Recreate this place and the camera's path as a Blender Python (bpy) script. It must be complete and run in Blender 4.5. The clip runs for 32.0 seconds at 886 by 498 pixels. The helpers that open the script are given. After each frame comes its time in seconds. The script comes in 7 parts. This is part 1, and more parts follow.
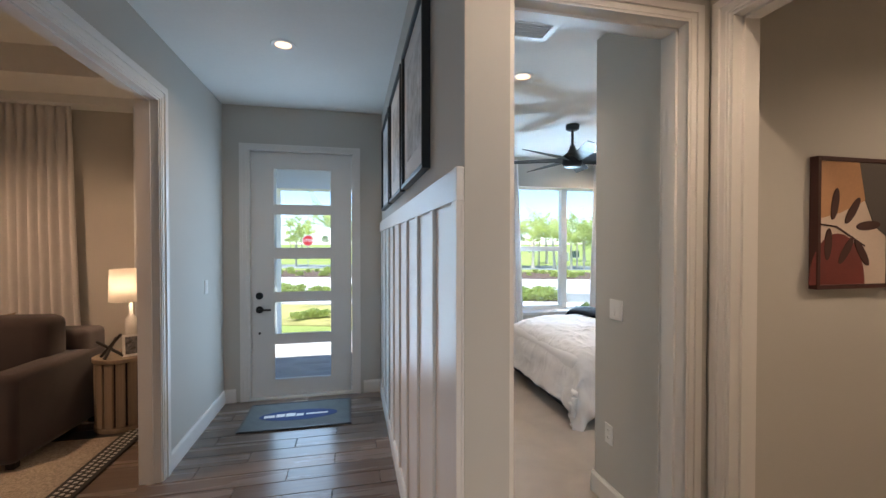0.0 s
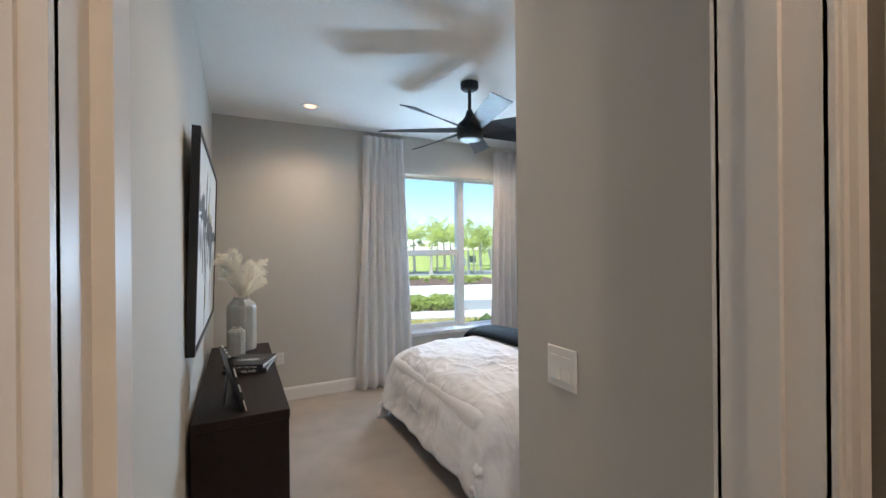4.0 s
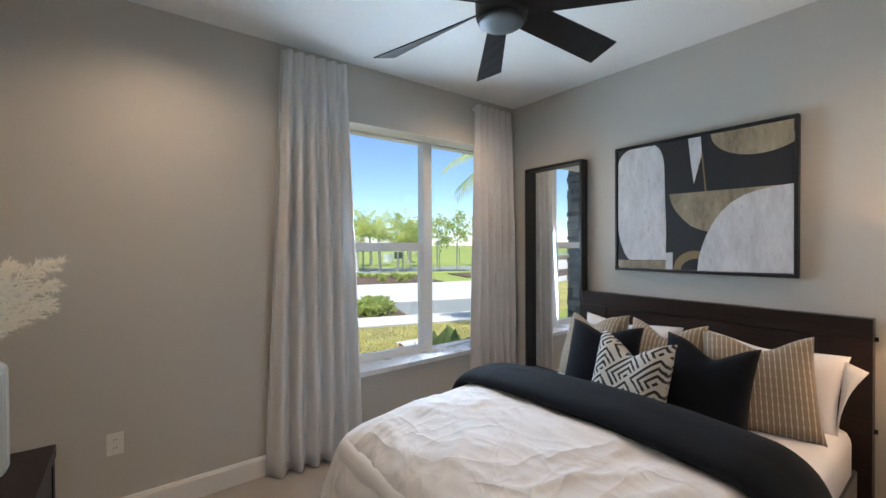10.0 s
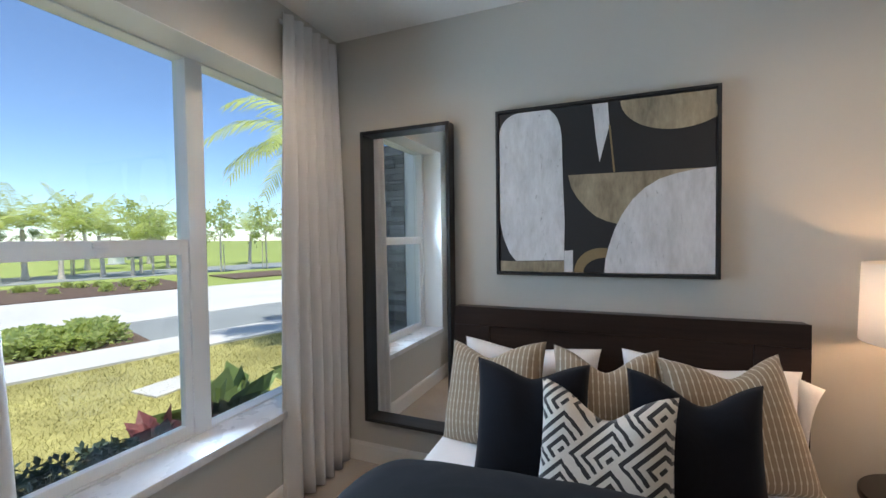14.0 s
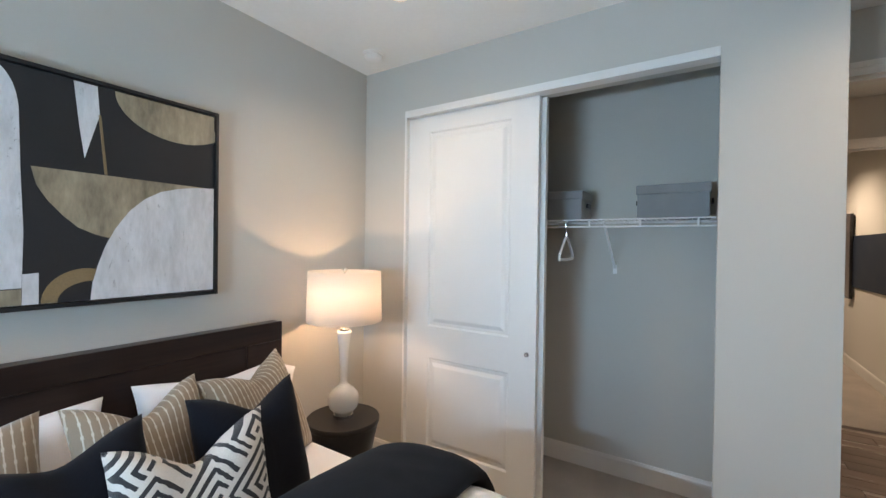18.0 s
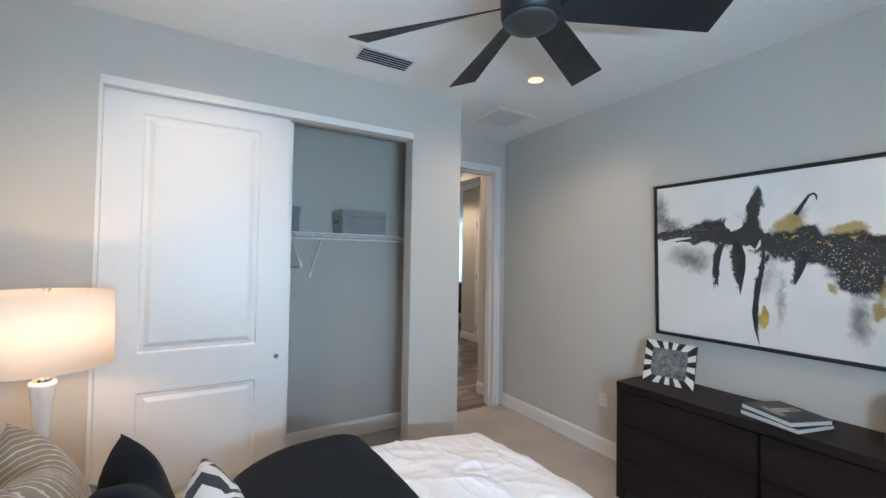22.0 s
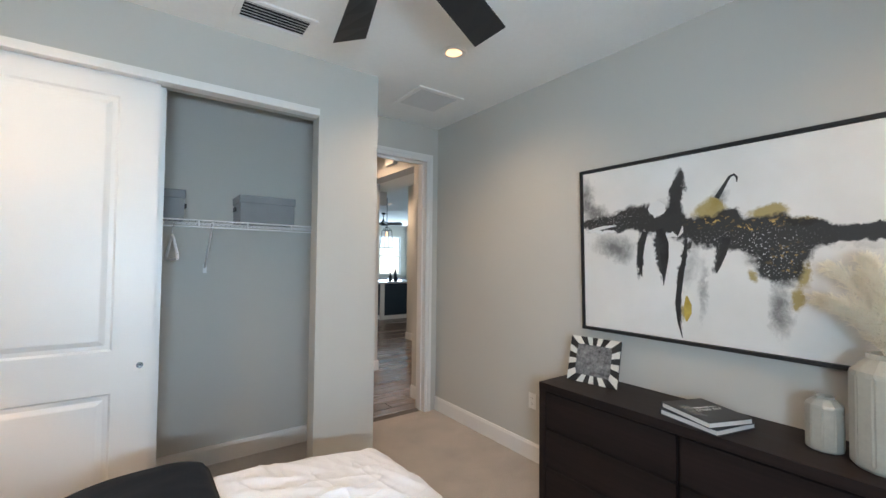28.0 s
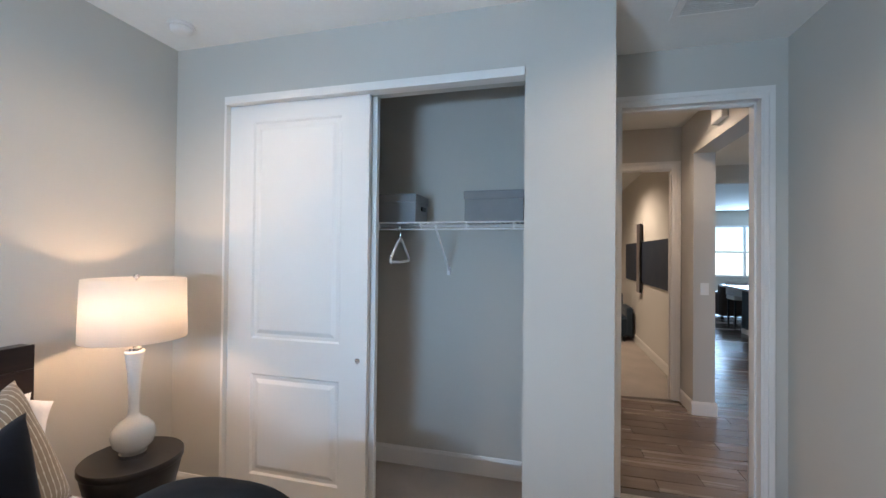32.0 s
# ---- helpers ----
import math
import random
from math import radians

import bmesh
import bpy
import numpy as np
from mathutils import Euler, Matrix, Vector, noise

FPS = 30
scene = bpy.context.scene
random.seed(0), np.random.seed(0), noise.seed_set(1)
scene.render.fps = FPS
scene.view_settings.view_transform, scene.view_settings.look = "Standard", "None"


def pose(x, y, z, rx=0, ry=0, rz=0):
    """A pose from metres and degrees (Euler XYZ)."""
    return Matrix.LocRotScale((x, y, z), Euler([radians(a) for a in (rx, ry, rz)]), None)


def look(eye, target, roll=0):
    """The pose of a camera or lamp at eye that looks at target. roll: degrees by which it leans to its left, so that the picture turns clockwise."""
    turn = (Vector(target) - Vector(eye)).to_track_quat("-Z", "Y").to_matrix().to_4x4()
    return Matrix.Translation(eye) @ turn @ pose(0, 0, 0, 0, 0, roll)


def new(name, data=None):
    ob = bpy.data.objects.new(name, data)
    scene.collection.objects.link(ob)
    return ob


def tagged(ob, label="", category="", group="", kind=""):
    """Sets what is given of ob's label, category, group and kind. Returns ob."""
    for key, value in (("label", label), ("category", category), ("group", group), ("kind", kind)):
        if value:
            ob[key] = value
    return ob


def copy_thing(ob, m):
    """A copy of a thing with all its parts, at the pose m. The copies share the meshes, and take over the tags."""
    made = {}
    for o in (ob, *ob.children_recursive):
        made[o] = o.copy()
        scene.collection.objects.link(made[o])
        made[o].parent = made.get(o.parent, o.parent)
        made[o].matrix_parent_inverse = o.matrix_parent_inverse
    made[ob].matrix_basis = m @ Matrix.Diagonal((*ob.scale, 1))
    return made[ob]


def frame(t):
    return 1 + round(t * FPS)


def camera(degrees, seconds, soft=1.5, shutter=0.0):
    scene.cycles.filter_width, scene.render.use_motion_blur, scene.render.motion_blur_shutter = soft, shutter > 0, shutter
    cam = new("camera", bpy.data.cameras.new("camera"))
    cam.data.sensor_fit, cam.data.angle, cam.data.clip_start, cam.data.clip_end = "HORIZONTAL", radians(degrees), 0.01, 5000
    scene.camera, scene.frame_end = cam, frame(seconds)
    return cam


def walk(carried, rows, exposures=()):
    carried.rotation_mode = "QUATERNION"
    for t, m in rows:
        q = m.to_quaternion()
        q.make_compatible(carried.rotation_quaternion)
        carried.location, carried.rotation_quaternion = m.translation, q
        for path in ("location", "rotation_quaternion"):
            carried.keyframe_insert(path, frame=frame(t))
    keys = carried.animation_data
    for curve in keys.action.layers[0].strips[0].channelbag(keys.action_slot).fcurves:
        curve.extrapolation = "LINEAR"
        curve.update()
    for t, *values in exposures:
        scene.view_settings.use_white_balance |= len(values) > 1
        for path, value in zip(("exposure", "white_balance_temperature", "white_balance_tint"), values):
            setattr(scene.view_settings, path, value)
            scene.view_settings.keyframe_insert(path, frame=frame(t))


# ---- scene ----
cam = camera(94.5, 32.0)
PATH = [
    (0, (0.3, -0.008, 1.54), (0.737, 1.944, 1.512), 0.0),
    (0.5, (0.355, 0.175, 1.531), (0.9, 2.099, 1.506), 0.0),
    (1, (0.432, 0.362, 1.55), (1.065, 2.259, 1.532), 0.1),
    (1.5, (0.51, 0.515, 1.55), (1.23, 2.381, 1.534), 0.1),
    (2, (0.613, 0.664, 1.526), (1.401, 2.502, 1.515), 0.1),
    (2.5, (0.734, 0.805, 1.526), (1.568, 2.622, 1.517), 0.2),
    (3.5, (0.896, 1.019, 1.495), (1.772, 2.817, 1.492), -0.4),
    (5.5, (1.164, 1.672, 1.517), (2.093, 3.443, 1.522), -0.3),
    (6, (1.232, 1.795, 1.51), (2.162, 3.566, 1.515), -0.2),
    (6.5, (1.269, 1.918, 1.497), (2.214, 3.68, 1.499), -0.3),
    (7, (1.296, 2.034, 1.473), (2.256, 3.788, 1.475), -0.4),
    (7.5, (1.298, 2.162, 1.46), (2.285, 3.901, 1.462), -0.4),
    (8, (1.303, 2.275, 1.475), (2.322, 3.997, 1.471), -0.4),
    (8.5, (1.306, 2.365, 1.487), (2.361, 4.065, 1.479), -0.5),
    (9, (1.317, 2.466, 1.483), (2.416, 4.137, 1.469), -0.5),
    (9.5, (1.338, 2.619, 1.462), (2.496, 4.249, 1.443), -0.3),
    (10, (1.4, 2.761, 1.471), (2.611, 4.353, 1.449), -0.3),
    (10.5, (1.47, 2.906, 1.466), (2.741, 4.451, 1.446), -0.3),
    (11, (1.531, 3.067, 1.443), (2.867, 4.555, 1.425), -0.3),
    (11.5, (1.605, 3.227, 1.47), (3.004, 4.656, 1.436), -0.4),
    (12, (1.678, 3.403, 1.487), (3.156, 4.75, 1.455), -0.4),
    (12.5, (1.769, 3.543, 1.485), (3.331, 4.791, 1.451), -0.5),
    (13, (1.888, 3.663, 1.482), (3.543, 4.784, 1.439), -0.6),
    (13.5, (2.007, 3.779, 1.487), (3.766, 4.729, 1.437), -0.7),
    (15.5, (2.115, 4.042, 1.488), (4.112, 3.931, 1.453), -0.1),
    (16, (2.097, 4.112, 1.455), (4.039, 3.637, 1.448), -0.0),
    (16.5, (2.07, 4.179, 1.484), (3.888, 3.346, 1.457), 0.2),
    (17, (2.092, 4.275, 1.509), (3.714, 3.106, 1.481), 0.4),
    (17.5, (2.161, 4.396, 1.529), (3.527, 2.935, 1.504), 0.5),
    (18, (2.237, 4.499, 1.532), (3.322, 2.819, 1.516), 0.8),
    (18.5, (2.343, 4.616, 1.534), (3.111, 2.769, 1.528), 0.9),
    (19, (2.48, 4.724, 1.522), (2.929, 2.775, 1.535), 0.9),
    (19.5, (2.64, 4.792, 1.523), (2.766, 2.796, 1.55), 0.9),
    (20, (2.847, 4.818, 1.541), (2.674, 2.826, 1.561), 0.9),
    (20.5, (3.043, 4.841, 1.548), (2.6, 2.891, 1.577), 0.9),
    (21, (3.229, 4.877, 1.542), (2.558, 2.994, 1.582), 0.9),
    (21.5, (3.402, 4.921, 1.525), (2.543, 3.115, 1.57), 0.9),
    (22, (3.541, 4.97, 1.525), (2.518, 3.252, 1.574), 0.9),
    (22.5, (3.646, 5.008, 1.523), (2.487, 3.378, 1.575), 0.9),
    (23, (3.706, 5.027, 1.521), (2.432, 3.486, 1.578), 0.8),
    (23.5, (3.745, 5.03, 1.501), (2.384, 3.566, 1.563), 0.8),
    (24, (3.732, 5.051, 1.494), (2.319, 3.636, 1.555), 0.8),
    (24.5, (3.723, 5.032, 1.469), (2.259, 3.671, 1.53), 0.8),
    (25, (3.676, 5.035, 1.439), (2.184, 3.704, 1.501), 0.8),
    (25.5, (3.634, 5.043, 1.417), (2.137, 3.718, 1.475), 0.7),
    (27.5, (3.231, 4.9, 1.443), (1.926, 3.385, 1.499), 0.6),
    (28, (3.104, 4.901, 1.462), (1.929, 3.284, 1.521), 0.6),
    (28.5, (2.943, 4.933, 1.475), (1.929, 3.21, 1.536), 0.6),
    (29, (2.79, 4.942, 1.48), (1.967, 3.121, 1.543), 0.5),
    (29.5, (2.649, 4.906, 1.483), (2.039, 3.002, 1.542), 0.6),
    (30, (2.518, 4.814, 1.486), (2.13, 2.853, 1.542), 0.5),
    (30.5, (2.394, 4.709, 1.493), (2.244, 2.715, 1.542), 0.4),
    (31, (2.292, 4.6, 1.484), (2.366, 2.602, 1.525), 0.5),
    (31.5, (2.187, 4.472, 1.481), (2.482, 2.494, 1.512), 0.6),
    (32, (2.071, 4.338, 1.51), (2.579, 2.403, 1.533), 0.6),
]
EXPOSURES = [(0, 1.2, 6050, 12), (3, 1.05, 5900, 12), (6, 0.9, 6450, 13), (9, 0.65, 6450, 14), (12, 0.55, 6400, 14), (13, 0.6, 6300, 14), (16, 0.35, 6500, 14), (17, 0.6, 6400, 13), (18, 0.93, 6200, 12), (20, 0.95, 6000, 12), (23, 0.97, 6000, 13), (25, 1.03, 6100, 14), (28, 1.05, 6550, 13), (30, 1.02, 6400, 13), (31, 0.95, 5850, 13), (32, 0.92, 5800, 13)]
walk(cam, [(t, look(eye, target, roll)) for t, eye, target, roll in PATH], EXPOSURES)

# ---- world, sun, lamps ----
world = bpy.data.worlds.new("sky")
scene.world = world
world.use_nodes = True
wn = world.node_tree
sky = wn.nodes.new("ShaderNodeTexSky")
sky.sky_type, sky.sun_disc = "NISHITA", False
sky.sun_elevation, sky.sun_rotation = radians(71), radians(214)
sky.altitude = 3000
sky.air_density, sky.dust_density, sky.ozone_density = 1.2, 0.0, 5.0
wn.links.new(sky.outputs[0], wn.nodes["Background"].inputs[0])
wn.nodes["Background"].inputs[1].default_value = 0.15


def lamp(name, kind, energy, colour, m, **settings):
    d = bpy.data.lights.new(name, kind)
    d.energy, d.color = energy, colour
    for k, v in settings.items():
        if k == "radius": d.shadow_soft_size = v
        elif k == "cone": d.spot_size = radians(v)
        elif k == "blend": d.spot_blend = v
        elif k == "angle": d.angle = radians(v)
        elif k == "spread": d.spread = radians(v)
        elif k == "size": d.shape, d.size, d.size_y = "RECTANGLE", v[0], v[1]
    ob = new(name, d)
    ob.matrix_world = m
    return ob


WARM, CAN, DAY = (1.0, 0.60, 0.30), (1.0, 0.74, 0.49), (0.555, 0.79, 1.0)
lamp("sun", "SUN", 4.6, (1.0, 0.95, 0.86), look((0, 0, 20), (4.5, 6.5, -4.0)), angle=0.5)
CEIL = 2.785
HALL_CEIL = 2.87
CANS = [(1.545, 4.96), (3.56, 5.0), (1.555, 2.863), (3.55, 2.90)]
for cx, cy in CANS:
    lamp("can_light", "SPOT", 29, CAN, pose(cx, cy, CEIL - 0.012), radius=0.045, cone=146, blend=1.0)
lamp("can_light", "SPOT", 10, CAN, pose(-0.14, 2.92, HALL_CEIL - 0.012), radius=0.045, cone=150, blend=0.6)
lamp("can_light", "SPOT", 32, (1.0, 0.72, 0.48), pose(1.25, 0.55, HALL_CEIL - 0.012), radius=0.045, cone=150, blend=0.6)
# Extra unseen spot to brighten the hall; no recessed light is built here.
lamp("can_light", "SPOT", 40, CAN, pose(-0.2, -1.6, HALL_CEIL - 0.012), radius=0.045, cone=150, blend=0.6)
lamp("bedside_bulb", "POINT", 5.2, (1.0, 0.62, 0.34), pose(4.06, 2.755, 1.21), radius=0.022)
lamp("study_bulb", "POINT", 3.0, (1.0, 0.70, 0.42), pose(-1.565, 4.04, 1.19), radius=0.035)
# Added spot that lifts the study; no ceiling fitting goes with it.
lamp("study_can", "SPOT", 72, (1.0, 0.60, 0.34), pose(-2.6, 2.6, 3.05), radius=0.05, cone=150, blend=0.6)
lamp("window_light", "AREA", 16, DAY, look((3.16, 5.505, 1.455), (2.1, 2.4, 2.15)), size=(0.62, 0.004), spread=155)
lamp("window_light", "AREA", 10, DAY, look((3.495, 5.728, 1.44), (2.3, 2.4, 1.6)), size=(0.004, 1.6), spread=155)
lamp("front_door_light", "AREA", 7, DAY, pose(-0.17, 4.30, 1.25, 90, 0, 180), size=(0.55, 2.1))
# Unseen warm spot added to brighten the side passage; it has no fitting.
lamp("passage_can", "SPOT", 36, (1.0, 0.72, 0.48), pose(3.3, 0.3, HALL_CEIL - 0.012), radius=0.045, cone=150, blend=0.6)
# Fill spot added above the den, out of view and without a fitting.
lamp("den_can", "SPOT", 95, CAN, pose(1.6, -2.6, HALL_CEIL - 0.012), radius=0.045, cone=150, blend=0.6)
lamp("great_room_light", "AREA", 130, DAY, pose(-5.0, -11.9, 1.65, -90, 0, 180), size=(3.4, 1.8))


# ---- materials ----
def node_material(name):
    m = bpy.data.materials.new(name)
    m.use_nodes = True
    t = m.node_tree
    return m, t, t.nodes["Principled BSDF"]


def link(t, a, b):
    t.links.new(a, b)


def mathn(t, op, a, b=None, c=None, clamp=False):
    n = t.nodes.new("ShaderNodeMath")
    n.operation, n.use_clamp = op, clamp
    for i, v in enumerate((a, b, c)):
        if v is None: continue
        if isinstance(v, (int, float)): n.inputs[i].default_value = v
        else: t.links.new(v, n.inputs[i])
    return n.outputs[0]


def coords(t, scale=(1, 1, 1), kind="Object"):
    tc = t.nodes.new("ShaderNodeTexCoord")
    mp = t.nodes.new("ShaderNodeMapping")
    mp.inputs["Scale"].default_value = scale
    link(t, tc.outputs[kind], mp.inputs[0])
    return mp.outputs[0]


def noisen(t, vec, scale, detail=4, rough=0.55, distortion=0.0):
    n = t.nodes.new("ShaderNodeTexNoise")
    n.inputs["Scale"].default_value, n.inputs["Detail"].default_value = scale, detail
    n.inputs["Roughness"].default_value, n.inputs["Distortion"].default_value = rough, distortion
    link(t, vec, n.inputs["Vector"])
    return n.outputs["Fac"]


def ramp(t, fac, stops):
    r = t.nodes.new("ShaderNodeValToRGB")
    el = r.color_ramp.elements
    while len(el) < len(stops): el.new(0.5)
    for e, (p, c) in zip(el, stops):
        e.position, e.color = p, (*c, 1)
    link(t, fac, r.inputs[0])
    return r.outputs[0]


def mixc(t, fac, a, b, mode="MIX"):
    n = t.nodes.new("ShaderNodeMix")
    n.data_type, n.blend_type = "RGBA", mode
    for i, v in ((0, fac), (6, a), (7, b)):
        if isinstance(v, (int, float)): n.inputs[i].default_value = v
        elif isinstance(v, tuple): n.inputs[i].default_value = (*v, 1)
        else: link(t, v, n.inputs[i])
    return n.outputs[2]


def bumpn(t, bsdf, height, strength=0.2, distance=0.01):
    b = t.nodes.new("ShaderNodeBump")
    b.inputs["Strength"].default_value, b.inputs["Distance"].default_value = strength, distance
    link(t, height, b.inputs["Height"])
    link(t, b.outputs[0], bsdf.inputs["Normal"])


def dim(c, f):
    return tuple(min(1, v * f) for v in c)


def surface(name, col, rough=0.5, metal=0.0, var=0.06, big=1.5, fine=140, bump=0.08, dist=0.002, stretch=(1, 1, 1), spec=0.5, sheen=0.0, vary=0.0):
    """A procedural surface: base colour with variation at two scales, roughness variation and fine relief."""
    m, t, b = node_material(name)
    v = coords(t, stretch)
    n1, n2 = noisen(t, v, big, 5), noisen(t, v, fine, 3)
    both = mathn(t, "ADD", mathn(t, "MULTIPLY", n1, 0.6), mathn(t, "MULTIPLY", n2, 0.4))
    c = ramp(t, both, [(0.3, dim(col, 1 - 2 * var)), (0.7, dim(col, 1 + 2 * var))])
    if vary:
        oi = t.nodes.new("ShaderNodeObjectInfo")
        h = t.nodes.new("ShaderNodeHueSaturation")
        link(t, mathn(t, "MULTIPLY_ADD", oi.outputs["Random"], 2 * vary, 1 - vary), h.inputs["Value"])
        link(t, c, h.inputs["Color"])
        c = h.outputs[0]
    link(t, c, b.inputs["Base Color"])
    link(t, mathn(t, "MULTIPLY_ADD", n1, 0.16, rough - 0.08, clamp=True), b.inputs["Roughness"])
    b.inputs["Metallic"].default_value = metal
    b.inputs["Specular IOR Level"].default_value = spec
    b.inputs["Sheen Weight"].default_value = sheen
    if bump: bumpn(t, b, n2, bump, dist)
    return m


def wood(name, dark, light, axis=0, rough=0.4, scale=9.0, spec=0.4, vary=0.0, bump=0.12):
    """Grain stretched along one axis."""
    m, t, b = node_material(name)
    s = [1.0, 1.0, 1.0]
    s[axis] = 0.06
    v = coords(t, tuple(s))
    if vary:
        oi = t.nodes.new("ShaderNodeObjectInfo")
        add = t.nodes.new("ShaderNodeVectorMath")
        add.operation = "ADD"
        comb = t.nodes.new("ShaderNodeCombineXYZ")
        for i in range(3): link(t, mathn(t, "MULTIPLY", oi.outputs["Random"], 31.0 + 7 * i), comb.inputs[i])
        link(t, v, add.inputs[0]); link(t, comb.outputs[0], add.inputs[1])
        v = add.outputs[0]
    n1, n2 = noisen(t, v, scale, 6, 0.6, 0.6), noisen(t, v, scale * 9, 3)
    g = mathn(t, "ADD", mathn(t, "MULTIPLY", n1, 0.7), mathn(t, "MULTIPLY", n2, 0.3))
    c = ramp(t, g, [(0.32, dark), (0.68, light)])
    if vary:
        h = t.nodes.new("ShaderNodeHueSaturation")
        link(t, mathn(t, "MULTIPLY_ADD", oi.outputs["Random"], 2 * vary, 1 - vary), h.inputs["Value"])
        link(t, c, h.inputs["Color"])
        c = h.outputs[0]
    link(t, c, b.inputs["Base Color"])
    link(t, mathn(t, "MULTIPLY_ADD", n1, 0.2, rough - 0.1), b.inputs["Roughness"])
    b.inputs["Specular IOR Level"].default_value = spec
    bumpn(t, b, g, bump, 0.002)
    return m


def fabric(name, col, scale=520, var=0.06, sheen=0.25, rough=0.9):
    """Woven cloth: crossed fine waves and soft mottling."""
    m, t, b = node_material(name)
    v = coords(t)
    w = []
    for ax in ("X", "Y", "Z"):
        n = t.nodes.new("ShaderNodeTexWave")
        n.bands_direction = ax
        n.inputs["Scale"].default_value, n.inputs["Distortion"].default_value = scale / 6.3, 1.5
        link(t, v, n.inputs["Vector"])
        w.append(n.outputs["Fac"])
    weave = mathn(t, "ADD", mathn(t, "ADD", w[0], w[1]), w[2])
    n1 = noisen(t, v, 5, 4)
    c = ramp(t, mathn(t, "ADD", mathn(t, "MULTIPLY", n1, 0.7), mathn(t, "MULTIPLY", weave, 0.1)), [(0.3, dim(col, 1 - 2 * var)), (0.7, dim(col, 1 + 2 * var))])
    link(t, c, b.inputs["Base Color"])
    b.inputs["Roughness"].default_value, b.inputs["Sheen Weight"].default_value = rough, sheen
    b.inputs["Specular IOR Level"].default_value = 0.2
    bumpn(t, b, weave, 0.12, 0.001)
    return m


def glass(name, tint=(0.97, 1.0, 0.99)):
    m, t, b = node_material(name)
    b.inputs["Base Color"].default_value = (*tint, 1)
    b.inputs["Transmission Weight"].default_value, b.inputs["Roughness"].default_value, b.inputs["IOR"].default_value = 1, 0.0, 1.0001
    gl = t.nodes.new("ShaderNodeBsdfGlossy"); gl.inputs["Roughness"].default_value = 0.0
    tr = t.nodes.new("ShaderNodeBsdfTransparent"); tr.inputs[0].default_value = (*tint, 1)
    mx = t.nodes.new("ShaderNodeMixShader")
    lw = t.nodes.new("ShaderNodeLayerWeight"); lw.inputs[0].default_value = 0.5
    link(t, mathn(t, "MULTIPLY_ADD", mathn(t, "POWER", lw.outputs["Facing"], 5.0), 0.6, 0.035, clamp=True), mx.inputs[0]); link(t, tr.outputs[0], mx.inputs[1]); link(t, gl.outputs[0], mx.inputs[2])
    link(t, mx.outputs[0], t.nodes["Material Output"].inputs[0])
    return m


def glow(name, col, strength):
    m, t, b = node_material(name)
    b.inputs["Base Color"].default_value = (0.9, 0.85, 0.75, 1)
    b.inputs["Emission Color"].default_value, b.inputs["Emission Strength"].default_value = (*col, 1), strength
    return m


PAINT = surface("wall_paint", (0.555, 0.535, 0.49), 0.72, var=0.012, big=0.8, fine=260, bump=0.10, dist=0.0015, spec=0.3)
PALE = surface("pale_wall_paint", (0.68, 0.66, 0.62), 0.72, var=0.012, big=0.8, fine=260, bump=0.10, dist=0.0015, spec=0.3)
CEILING = surface("ceiling_paint", (0.82, 0.82, 0.79), 0.85, var=0.015, big=2.0, fine=38, bump=0.25, dist=0.003, spec=0.2)
TRIM = surface("trim_enamel", (0.78, 0.76, 0.73), 0.34, var=0.01, big=2, fine=60, bump=0.03, spec=0.45)
DOORW = surface("door_enamel", (0.765, 0.765, 0.75), 0.38, var=0.01, big=3, fine=200, bump=0.05, spec=0.45)
VINYL = surface("window_vinyl", (0.80, 0.82, 0.82), 0.35, var=0.01, bump=0.02)
STOOL = surface("sill_stone", (0.74, 0.75, 0.76), 0.28, var=0.03, big=6, fine=40, bump=0.03)
BLACKF = surface("black_frame_lacquer", (0.012, 0.012, 0.013), 0.42, var=0.1, fine=60, bump=0.05)
IRON = surface("matte_black_metal", (0.011, 0.012, 0.014), 0.5, metal=0.1, var=0.08, fine=90, bump=0.05)
CHROME = surface("brushed_chrome", (0.72, 0.72, 0.73), 0.22, metal=1.0, var=0.03, bump=0.02)
PLASTIC = surface("white_plastic", (0.80, 0.79, 0.76), 0.4, var=0.01, bump=0.02)
WIRE = surface("white_coated_wire", (0.80, 0.80, 0.80), 0.35, var=0.01, bump=0.0)
ESPRESSO = wood("espresso_wood_y", (0.008, 0.0055, 0.0055), (0.022, 0.014, 0.013), 1, 0.5, spec=0.22)
HEADWOOD = wood("dark_walnut_y", (0.012, 0.007, 0.006), (0.034, 0.018, 0.014), 1, 0.36)
NIGHTW = wood("blackened_wood", (0.012, 0.010, 0.010), (0.028, 0.024, 0.023), 0, 0.35)
OAKGREY = wood("greyed_oak", (0.16, 0.12, 0.085), (0.30, 0.23, 0.17), 2, 0.6)
NAVY = fabric("midnight_velvet", (0.004, 0.005, 0.009), var=0.15, sheen=0.04)
COVER = fabric("charcoal_coverlet", (0.006, 0.008, 0.012), var=0.12, sheen=0.02)
LINEN = fabric("white_linen", (0.80, 0.79, 0.80), var=0.02, sheen=0.1)
DUVET = fabric("rumpled_cotton", (0.80, 0.79, 0.80), var=0.02, sheen=0.1)
_t = DUVET.node_tree
_b = _t.nodes["Principled BSDF"]
_h = 0.0
